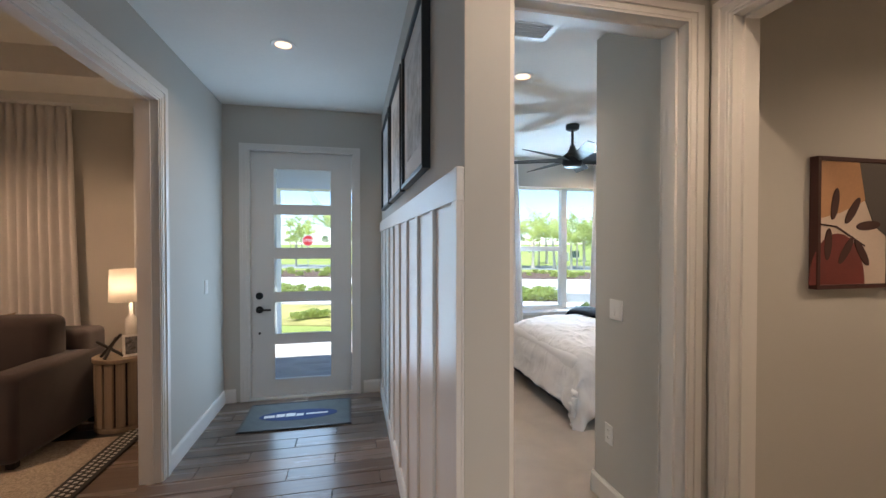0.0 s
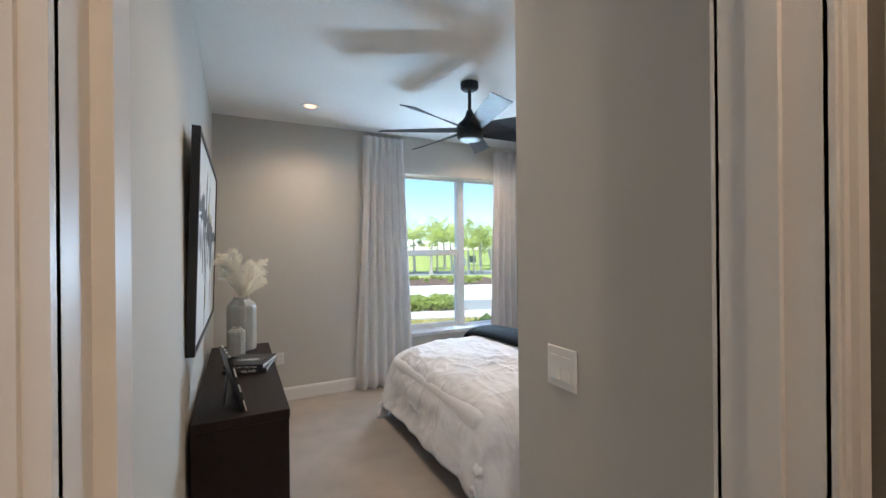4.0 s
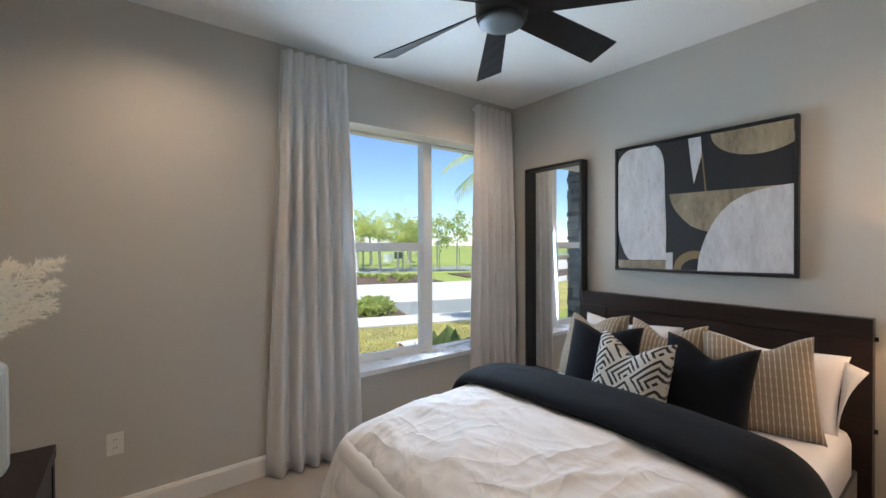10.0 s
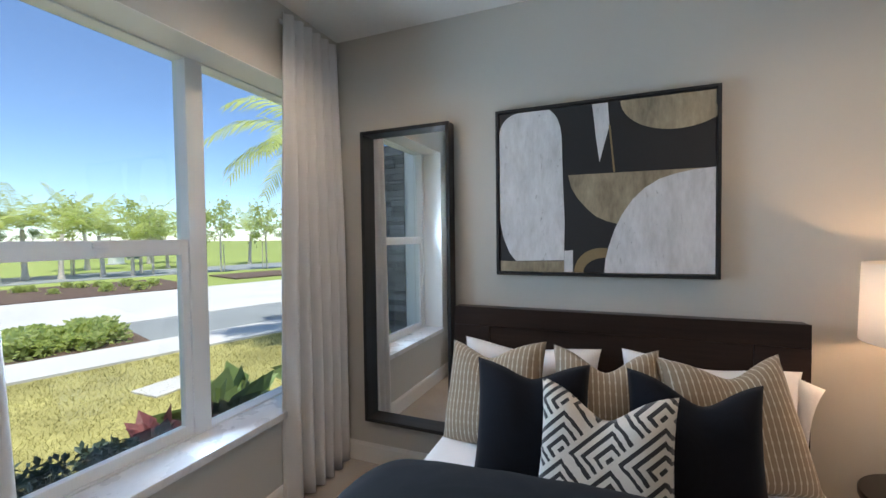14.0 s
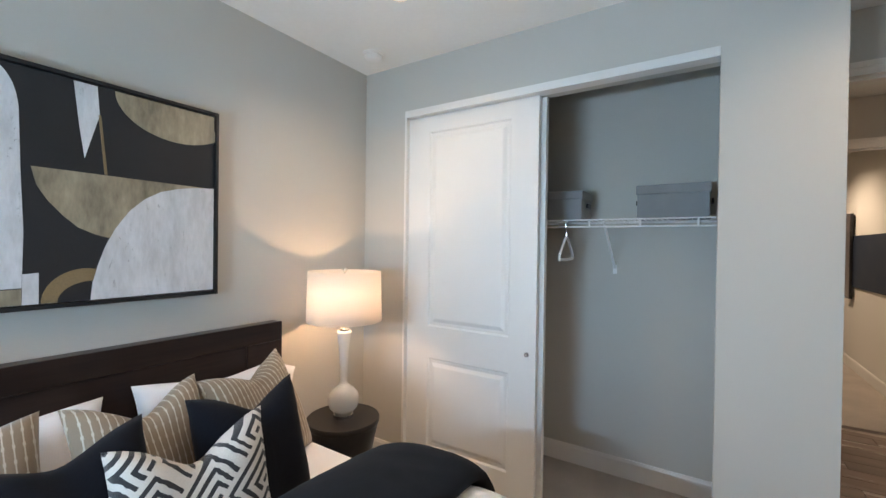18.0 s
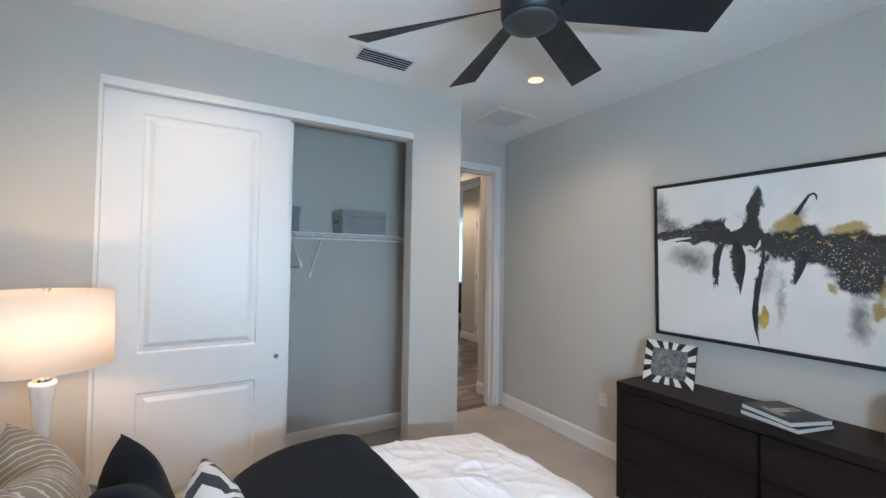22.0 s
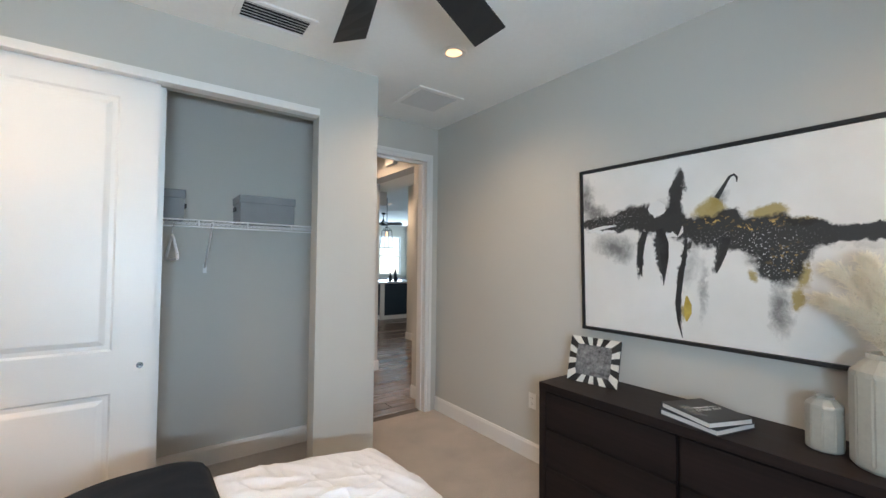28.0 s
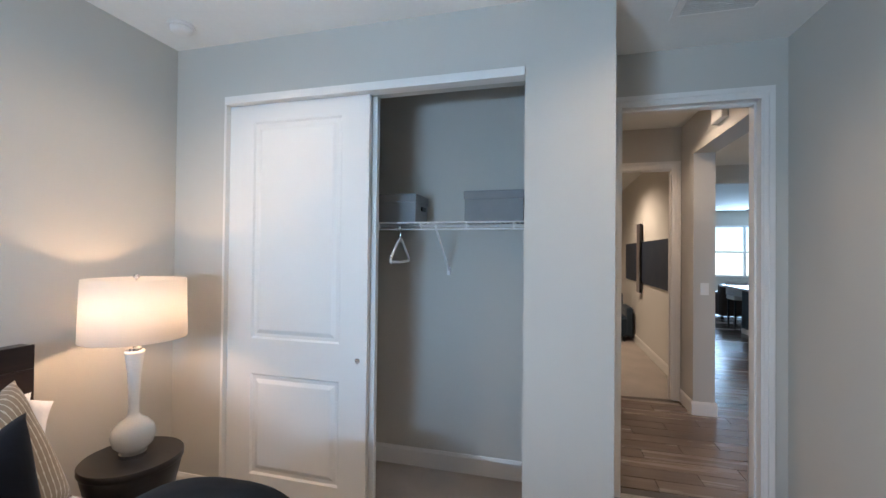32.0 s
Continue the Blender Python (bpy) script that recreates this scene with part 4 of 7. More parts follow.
# ---- nightstand and lamp ----
ns = thing("nightstand", (4.06, 2.755, 0), "blackened round drum side table", "nightstand")
part("top", lathe([(0.17, 0.46), (0.212, 0.465), (0.215, 0.472), (0.215, 0.493), (0.211, 0.498), (0.001, 0.499)], 48), NIGHTW, ns, smooth=False)
part("body", lathe([(0.13, 0.0), (0.135, 0.01), (0.15, 0.15), (0.182, 0.34), (0.204, 0.44), (0.198, 0.461), (0.001, 0.462)], 48), NIGHTW, ns, smooth=True)
for o in ns.children: smooth_by_angle(o, 40)
lp = thing("table_lamp", (4.06, 2.755, 0.499), "lit table lamp with white drum shade and milk-glass gourd base", "lamp")
part("foot", lathe([(0.058, 0.0), (0.058, 0.018), (0.052, 0.022), (0.001, 0.022)], 32), CHROME, lp)
part("base", lathe([(0.03, 0.022), (0.055, 0.03), (0.083, 0.06), (0.093, 0.10), (0.085, 0.14), (0.058, 0.172), (0.032, 0.19), (0.022, 0.21), (0.022, 0.26), (0.03, 0.40), (0.042, 0.50), (0.042, 0.515), (0.001, 0.516)], 36), MILK, lp, smooth=True)
part("neck", lathe([(0.03, 0.516), (0.03, 0.53), (0.012, 0.535), (0.012, 0.60), (0.001, 0.60)], 20), CHROME, lp)
bm = bmesh.new()
for r0, r1, z0, z1 in ((0.221, 0.214, 0.578, 0.872),):
    ro = [[bm.verts.new((r * math.cos(2 * math.pi * k / 64), r * math.sin(2 * math.pi * k / 64), z)) for k in range(64)] for r, z in ((r0, z0), (r1, z1))]
    for k in range(64): bm.faces.new((ro[0][k], ro[0][(k + 1) % 64], ro[1][(k + 1) % 64], ro[1][k]))
shell(bm, 0.002)
part("shade", bm, SHADE, lp, "white linen drum shade", smooth=True)
bm = bmesh.new()
for k in range(3): rod(bm, (0.012, 0, 0.825), (0.205 * math.cos(k * 2.094), 0.205 * math.sin(k * 2.094), 0.85), 0.002, 6)
rod(bm, (0, 0, 0.60), (0, 0, 0.875), 0.004, 8)
part("harp", bm, CHROME, lp)
part("finial", lathe([(0.004, 0.87), (0.014, 0.875), (0.014, 0.887), (0.008, 0.893), (0.001, 0.895)], 16), CHROME, lp)

# ---- wall mirror ----
mr = thing("wall_mirror", pose(EX - 0.012, 4.708, 0.31, 0, 0, -0.9), "tall mirror in a deep black frame", "mirror")
mw, mh, md = 0.605, 1.845, 0.085
part("frame", boxes((-md, -0.002, 0, 0.022, 0, mh), (-md, -0.002, mw - 0.022, mw, 0, mh), (-md, -0.002, 0.022, mw - 0.022, 0, 0.022), (-md, -0.002, 0.022, mw - 0.022, mh - 0.022, mh), bevel=0.003), BLACKF, mr)
part("mirror_glass", boxes((-0.02, -0.012, 0.022, mw - 0.022, 0.022, mh - 0.022)), MIRROR, mr, "silvered mirror glass")

# ---- dresser ----
dr = thing("dresser", (0.765, 3.236, 0), "espresso-stained wooden six-drawer dresser against the wall", "dresser")
dw, dd, dh = 1.58, 0.407, 0.746
part("top", boxes((0, dd, 0, dw, dh - 0.045, dh), bevel=0.003), ESPRESSO, dr)
part("side_panel", boxes((0, dd - 0.004, 0, 0.045, 0, dh - 0.045), bevel=0.002), ESPRESSO, dr)
part("side_panel", boxes((0, dd - 0.004, dw - 0.045, dw, 0, dh - 0.045), bevel=0.002), ESPRESSO, dr)
part("back_panel", boxes((0, 0.02, 0.045, dw - 0.045, 0.03, dh - 0.045)), ESPRESSO, dr)
part("divider", boxes((0.02, dd - 0.03, dw / 2 - 0.012, dw / 2 + 0.012, 0.06, dh - 0.045)), ESPRESSO, dr)
part("plinth", boxes((0.02, dd - 0.04, 0.045, dw - 0.045, 0, 0.055)), BLACKF, dr)
for c in range(2):
    for r in range(3):
        y0 = 0.049 + c * (dw / 2 - 0.04)
        z0 = 0.062 + r * 0.216
        part("drawer_front", prism([(0.03, z0), (dd - 0.008, z0), (dd - 0.008, z0 + 0.196), (dd - 0.018, z0 + 0.203), (dd - 0.018, z0 + 0.212), (0.03, z0 + 0.210)], "y", y0, y0 + dw / 2 - 0.058), ESPRESSO, dr)

# ---- ceiling fan ----
FANLENS = surface("smoky_lens", (0.03, 0.034, 0.035), 0.45, var=0.1, bump=0.0)
fan = thing("ceiling_fan", (2.575, 3.915, CEIL), "matte black seven-blade ceiling fan", "fan")
part("canopy", lathe([(0.001, -0.062), (0.05, -0.06), (0.068, -0.045), (0.07, -0.012), (0.068, 0.0), (0.001, 0.0)], 32), IRON, fan, smooth=True)
part("downrod", rod(bmesh.new(), (0, 0, -0.23), (0, 0, -0.05), 0.0135, 14), IRON, fan)
part("motor", lathe([(0.001, -0.435), (0.08, -0.434), (0.098, -0.425), (0.102, -0.410), (0.104, -0.345), (0.10, -0.325), (0.065, -0.300), (0.035, -0.260), (0.026, -0.225), (0.022, -0.215), (0.001, -0.215)], 40), IRON, fan, smooth=True)
part("light_lens", lathe([(0.001, -0.444), (0.05, -0.446), (0.084, -0.444), (0.092, -0.438), (0.092, -0.432), (0.001, -0.432)], 40), FANLENS, fan, "unlit smoky lens", smooth=True)
bl = bmesh.new()
prof = [(0.085, 0.052), (0.20, 0.056), (0.34, 0.060), (0.48, 0.065), (0.60, 0.070), (0.70, 0.074)]
rows = []
for k, (r, hw) in enumerate(prof):
    tw = -radians(36 - 24 * r)
    rows.append([bl.verts.new((r, s * hw * math.cos(tw) - (0.02 if r > 0.75 and s > 0 else 0) * 0, s * hw * math.sin(tw) + dz)) for s, dz in ((-1, -0.003), (1, -0.003), (1, 0.003), (-1, 0.003))])
for a, b in zip(rows, rows[1:]):
    for k in range(4): bl.faces.new((a[k], a[(k + 1) % 4], b[(k + 1) % 4], b[k]))
bl.faces.new(rows[0][::-1]); bl.faces.new(rows[-1])
bmesh.ops.recalc_face_normals(bl, faces=bl.faces[:])
blade_mesh = mesh_of("blade", bl, IRON)
for k in range(7):
    o = new("blade", blade_mesh)
    o.parent = fan
    o.matrix_basis = pose(0, 0, -0.365, 0, 0, -1 + k * 360 / 7)

# ---- ceiling fittings ----
def can(x, y, z):
    c = thing("recessed_light", (x, y, z), "lit white recessed ceiling light", "light", "recessed lights")
    part("trim_ring", lathe([(0.052, -0.004), (0.078, -0.006), (0.084, 0.0), (0.078, 0.0), (0.052, 0.0)], 36, cap=False), PLASTIC, c)
    part("lens", lathe([(0.001, -0.003), (0.053, -0.003), (0.053, -0.001), (0.001, -0.001)], 32), LENS, c)


for cx, cy in CANS: can(cx, cy, CEIL)
can(-0.14, 2.92, HALL_CEIL); can(1.25, 0.55, HALL_CEIL)

# ---- wall art ----
def art_black_band():
    """Abstract canvas: smoky black band with drips, ochre touches, on warm white."""
    m, t, b = node_material("abstract_canvas_paint")
    tc = t.nodes.new("ShaderNodeTexCoord"); sp = t.nodes.new("ShaderNodeSeparateXYZ")
    link(t, tc.outputs["Object"], sp.inputs[0])
    vec = coords(t)
    def wob(seed, amount):
        n = noisen(t, coords(t, (1 + seed, 1, 1)), 7, 6, 0.62)
        return mathn(t, "MULTIPLY", mathn(t, "SUBTRACT", n, 0.5), amount)
    nz = noisen(t, coords(t, (1, 1.4, 1)), 16, 9, 0.7, 0.6)
    shift = mathn(t, "MULTIPLY", mathn(t, "SUBTRACT", nz, 0.5), 0.05)
    u = mathn(t, "ADD", mathn(t, "MULTIPLY", sp.outputs[1], 1 / 1.52), mathn(t, "ADD", wob(0.3, 0.05), shift))
    v = mathn(t, "ADD", mathn(t, "MULTIPLY", sp.outputs[2], 1 / 1.02), mathn(t, "ADD", wob(1.7, 0.10), shift))
    def dabs(spots):
        total = 0.0
        for u0, v0, su, sv, amp, lean in spots:
            dv = mathn(t, "SUBTRACT", v, v0)
            du = mathn(t, "SUBTRACT", mathn(t, "SUBTRACT", u, u0), mathn(t, "MULTIPLY", dv, lean))
            d = mathn(t, "ADD", mathn(t, "POWER", mathn(t, "ABSOLUTE", mathn(t, "MULTIPLY", du, 1 / su)), 2.0), mathn(t, "POWER", mathn(t, "ABSOLUTE", mathn(t, "MULTIPLY", dv, 1 / sv)), 2.0))
            total = mathn(t, "ADD", total, mathn(t, "MULTIPLY", mathn(t, "EXPONENT", mathn(t, "MULTIPLY", d, -1.0)), amp))
        return total
    black = dabs([(0.06, 0.645, 0.05, 0.03, 0.9, 0), (0.15, 0.66, 0.10, 0.045, 1.1, 0), (0.25, 0.68, 0.07, 0.06, 1.0, 0), (0.345, 0.66, 0.07, 0.06, 1.0, 0), (0.395, 0.80, 0.020, 0.11, 1.2, 0.08),
                  (0.46, 0.60, 0.09, 0.055, 1.2, 0), (0.58, 0.56, 0.10, 0.065, 1.3, 0), (0.69, 0.55, 0.08, 0.06, 1.2, 0), (0.80, 0.555, 0.10, 0.035, 1.2, 0), (0.90, 0.56, 0.10, 0.026, 1.2, 0), (1.0, 0.565, 0.08, 0.022, 1.2, 0),
                  (0.253, 0.45, 0.011, 0.11, 1.1, 0.05), (0.334, 0.46, 0.014, 0.11, 1.3, -0.03), (0.415, 0.42, 0.010, 0.13, 0.9, 0.12), (0.398, 0.22, 0.008, 0.13, 0.9, 0.0),
                  (0.52, 0.45, 0.012, 0.07, 0.9, 0.2), (0.685, 0.44, 0.055, 0.10, 1.15, 0), (0.56, 0.66, 0.03, 0.03, 0.7, 0)])
    grey = dabs([(0.03, 0.82, 0.04, 0.13, 0.75, 0), (0.08, 0.72, 0.05, 0.06, 0.7, 0), (0.14, 0.53, 0.09, 0.07, 0.75, 0), (0.19, 0.46, 0.05, 0.06, 0.45, 0), (0.44, 0.42, 0.03, 0.14, 0.5, 0.1), (0.475, 0.28, 0.014, 0.18, 0.55, 0.05),
                 (0.68, 0.22, 0.028, 0.14, 0.75, 0), (0.63, 0.44, 0.05, 0.05, 0.6, 0), (0.52, 0.73, 0.03, 0.07, 0.75, 0.3), (0.86, 0.50, 0.12, 0.03, 0.35, 0), (0.36, 0.72, 0.05, 0.06, 0.5, 0)])
    soft = noisen(t, coords(t, (1, 1, 1)), 22, 8, 0.72, 0.4)
    fine = mathn(t, "MULTIPLY", mathn(t, "SUBTRACT", soft, 0.5), 1.5)
    ink = mathn(t, "MULTIPLY", mathn(t, "ADD", mathn(t, "SUBTRACT", mathn(t, "MULTIPLY", black, 1.9), 0.45), mathn(t, "MULTIPLY", fine, 0.7)), 1.9, clamp=True)
    haze = mathn(t, "MULTIPLY", mathn(t, "ADD", mathn(t, "SUBTRACT", mathn(t, "MULTIPLY", grey, 1.3), 0.28), mathn(t, "MULTIPLY", fine, 0.6)), 1.3, clamp=True)
    specks = mathn(t, "GREATER_THAN", noisen(t, vec, 110, 2, 0.5), 0.635)
    near = dabs([(0.12, 0.68, 0.10, 0.06, 1, 0), (0.66, 0.42, 0.08, 0.10, 1, 0), (0.58, 0.54, 0.12, 0.04, .8, 0)])
    specks = mathn(t, "MULTIPLY", specks, near, clamp=True)
    white = dabs([(0.10, 0.615, 0.085, 0.013, 1.2, 0), (0.32, 0.715, 0.026, 0.045, 1.3, 0), (0.36, 0.575, 0.03, 0.018, 0.9, 0), (0.43, 0.54, 0.02, 0.03, 0.7, 0)])
    white = mathn(t, "MULTIPLY", mathn(t, "ADD", mathn(t, "SUBTRACT", white, 0.55), mathn(t, "MULTIPLY", fine, 0.3)), 5.0, clamp=True)
    gold = dabs([(0.50, 0.69, 0.050, 0.055, 1.1, 0), (0.655, 0.655, 0.05, 0.035, 1.1, 0), (0.73, 0.60, 0.05, 0.022, 1.0, 0), (0.614, 0.36, 0.018, 0.04, 0.9, 0), (0.738, 0.39, 0.022, 0.07, 1.0, 0), (0.72, 0.26, 0.02, 0.05, 1.0, 0), (0.412, 0.17, 0.010, 0.05, 0.9, 0)])
    gold = mathn(t, "MULTIPLY", mathn(t, "ADD", mathn(t, "SUBTRACT", mathn(t, "MULTIPLY", gold, 1.3), 0.42), mathn(t, "MULTIPLY", fine, 0.5)), 2.4, clamp=True)
    leaf = mathn(t, "MULTIPLY", mathn(t, "GREATER_THAN", noisen(t, coords(t, (1, 1, 1.4)), 48, 3, 0.6), 0.60), dabs([(0.50, 0.635, 0.05, 0.016, 1.2, 0), (0.62, 0.60, 0.06, 0.016, 1.2, 0), (0.70, 0.44, 0.03, 0.05, 0.8, 0)]), clamp=True)
    paper = ramp(t, noisen(t, vec, 3, 4), [(0.3, (0.70, 0.69, 0.66)), (0.7, (0.78, 0.77, 0.745))])
    c = mixc(t, mathn(t, "MULTIPLY", haze, 0.8), paper, (0.05, 0.05, 0.052))
    c = mixc(t, mathn(t, "MULTIPLY", gold, 0.85), c, (0.33, 0.235, 0.03))
    c = mixc(t, mathn(t, "MULTIPLY", ink, 0.97), c, (0.011, 0.011, 0.012))
    c = mixc(t, mathn(t, "MULTIPLY", leaf, 0.9), c, (0.70, 0.46, 0.13))
    c = mixc(t, mathn(t, "MAXIMUM", white, mathn(t, "MULTIPLY", specks, 0.8)), c, (0.72, 0.73, 0.73))
    link(t, c, b.inputs["Base Color"])
    b.inputs["Roughness"].default_value = 0.55
    bumpn(t, b, noisen(t, vec, 420, 2), 0.12, 0.001)
    return m


INK_W = surface("chalk_white_dab", (0.72, 0.72, 0.70), 0.6, var=0.04)
art = thing("framed_painting", pose(WX + .003, 3.264, 1.033, 0, 1.8, 0), "large abstract canvas in black, white and ochre, thin black frame", "painting")
aw, ah = 1.532, 1.024
part("frame", boxes((0, 0.036, 0, 0.018, 0, ah), (0, 0.036, aw - 0.018, aw, 0, ah), (0, 0.036, 0.018, aw - 0.018, 0, 0.018), (0, 0.036, 0.018, aw - 0.018, ah - 0.018, ah), bevel=0.002), BLACKF, art)
part("canvas", boxes((0.004, 0.028, 0.022, aw - 0.022, 0.022, ah - 0.022)), art_black_band(), art)
DRIP = surface("ink_drip_paint", (0.022, 0.022, 0.023), 0.55, var=0.3, big=14, fine=90)
GOLDP = surface("ochre_dab_paint", (0.46, 0.33, 0.06), 0.55, var=0.2, big=14, fine=60)


def stroke(fab, points, widths, lift=0.0):
    """A brush stroke along (across, up) points with its half-widths."""
    left, right = [], []
    for k, ((x, z), hw) in enumerate(zip(points, widths)):
        x2, z2 = points[min(k + 1, len(points) - 1)]
        x1, z1 = points[max(k - 1, 0)]
        d = math.hypot(x2 - x1, z2 - z1) or 1
        nx, nz = -(z2 - z1) / d * hw, (x2 - x1) / d * hw
        left.append((x + nx, z + nz)); right.append((x - nx, z - nz))
    part("brush_stroke", prism(left + right[::-1], "x", 0.0275, 0.0288 + lift), fab, art)


stroke(DRIP, [(0.645, 0.56), (0.632, 0.46), (0.610, 0.34), (0.594, 0.22), (0.597, 0.12), (0.615, 0.035)], [0.006, 0.010, 0.014, 0.013, 0.007, 0.0015], 0.0004)
stroke(DRIP, [(0.425, 0.61), (0.402, 0.54), (0.394, 0.47), (0.396, 0.41), (0.402, 0.35)], [0.016, 0.020, 0.016, 0.009, 0.0015], 0.0002)
stroke(DRIP, [(0.505, 0.62), (0.528, 0.54), (0.530, 0.46), (0.527, 0.39), (0.522, 0.31)], [0.022, 0.026, 0.022, 0.012, 0.0015], 0.0002)
stroke(DRIP, [(0.83, 0.56), (0.812, 0.48), (0.795, 0.43), (0.782, 0.385)], [0.018, 0.015, 0.011, 0.003], 0.0002)
stroke(DRIP, [(0.79, 0.76), (0.825, 0.82), (0.848, 0.858), (0.866, 0.866), (0.878, 0.852), (0.878, 0.828)], [0.012, 0.008, 0.006, 0.006, 0.005, 0.002])
stroke(GOLDP, [(0.640, 0.26), (0.645, 0.215), (0.644, 0.17), (0.636, 0.125)], [0.004, 0.018, 0.019, 0.004])
stroke(INK_W, [(0.06, 0.628), (0.10, 0.640), (0.17, 0.650), (0.25, 0.657)], [0.003, 0.009, 0.010, 0.002], 0.0006)
stroke(INK_W, [(0.448, 0.725), (0.47, 0.735), (0.495, 0.735), (0.52, 0.725), (0.536, 0.712)], [0.012, 0.036, 0.043, 0.033, 0.010], 0.0006)
stroke(INK_W, [(0.545, 0.575), (0.575, 0.59), (0.60, 0.575)], [0.004, 0.014, 0.003], 0.0006)
stroke(INK_W, [(0.605, 0.575), (0.622, 0.60), (0.628, 0.63)], [0.003, 0.008, 0.002], 0.0006)

BLACKC = surface("black_canvas", (0.014, 0.014, 0.016), 0.6, var=0.2, big=4, fine=300, bump=0.1)
WHITEC = surface("chalk_white_paint", (0.60, 0.60, 0.615), 0.65, var=0.10, big=9, fine=40, bump=0.3, dist=0.003, stretch=(1, 1.6, 0.5))
_t = WHITEC.node_tree
_b = _t.nodes["Principled BSDF"]
_l = [k for k in _t.links if k.to_socket == _b.inputs["Base Color"]][0]
_sc = ramp(_t, noisen(_t, coords(_t, (1, 1.3, 0.8)), 13, 9, 0.75, 1.2), [(0.60, (0, 0, 0)), (0.68, (0.75, 0.75, 0.75))])
link(_t, mixc(_t, _sc, _l.from_socket, (0.20, 0.20, 0.205)), _b.inputs["Base Color"])
GOLDC = surface("bronze_wash_paint", (0.30, 0.25, 0.17), 0.45, var=0.28, big=7, fine=40, bump=0.1, stretch=(1, 1, 0.35))
OCHRE = surface("ochre_paint", (0.24, 0.17, 0.085), 0.5, var=0.12, big=9, bump=0.1)
pc = thing("framed_painting", (EX - .012, 4.446, 1.272), "abstract painting of white and bronze shapes on black", "painting")
pw, ph = 1.074, 0.912
part("frame", boxes((-0.045, 0, -0.016, 0, 0, ph), (-0.045, 0, -pw, -pw + 0.016, 0, ph), (-0.045, 0, -pw + 0.016, -0.016, 0, 0.016), (-0.045, 0, -pw + 0.016, -0.016, ph - 0.016, ph), bevel=0.002), BLACKF, pc)
part("canvas", boxes((-0.034, -0.004, -pw + 0.02, -0.02, 0.02, ph - 0.02)), BLACKC, pc)


def arc(cx, cz, rx, rz, a0, a1, n=20):
    return [(cx + rx * math.cos(radians(a0 + (a1 - a0) * k / n)), cz + rz * math.sin(radians(a0 + (a1 - a0) * k / n))) for k in range(n + 1)]


def painted(name, pts, fab, lift=0.0):
    """A flat painted area; points as shares of the canvas (across from its window-side edge, up)."""
    part(name, prism([(-0.021 - u * (pw - 0.042), 0.021 + v * (ph - 0.042)) for u, v in pts], "x", -0.0365 - lift, -0.0335), fab, pc)


painted("white_pebble", [(0, 0.32), (0, 0.87)] + arc(0.11, 0.87, 0.11, 0.128, 180, 95, 8) + [(0.19, 0.998), (0.265, 0.996)] + arc(0.25, 0.80, 0.076, 0.195, 75, 0, 8) + [(0.331, 0.55), (0.339, 0.31), (0.335, 0.072), (0.085, 0.066), (0.05, 0.12), (0.02, 0.21)], WHITEC)
painted("bronze_base", [(0, 0), (0.335, 0), (0.335, 0.068), (0.085, 0.063), (0, 0.066)], GOLDC, -0.0006)
painted("white_block", [(0.336, 0), (0.379, 0), (0.379, 0.134), (0.337, 0.13)], WHITEC, 0.0005)
painted("ochre_arch", arc(0.515, 0.0, 0.13, 0.148, 180, 75, 14) + arc(0.535, 0.0, 0.105, 0.09, 80, 180, 14), OCHRE)
painted("bronze_half_disc", [(0.602, 0.997)] + arc(0.845, 1.0, 0.243, 0.192, 190, 318, 24) + [(1.0, 0.92), (1.0, 0.997)], GOLDC)
painted("white_sliver", [(0.473, 0.997), (0.545, 0.997), (0.553, 0.863), (0.53, 0.76), (0.507, 0.654), (0.49, 0.80)], WHITEC)
painted("ochre_stroke", [(0.549, 0.866), (0.557, 0.866), (0.579, 0.59), (0.570, 0.59)], OCHRE, 0.0005)
painted("bronze_bowl", [(0.357, 0.589), (0.372, 0.51), (0.403, 0.446), (0.445, 0.385), (0.489, 0.335), (0.54, 0.305), (0.59, 0.288), (0.66, 0.30), (0.85, 0.45), (0.96, 0.575), (0.95, 0.583)], GOLDC)
painted("white_quarter", [(0.528, 0.0), (0.534, 0.08), (0.548, 0.152), (0.574, 0.25), (0.608, 0.34), (0.655, 0.425), (0.706, 0.487), (0.77, 0.535), (0.84, 0.561), (0.92, 0.578), (1.0, 0.585), (1.0, 0.004)], WHITEC, 0.0008)

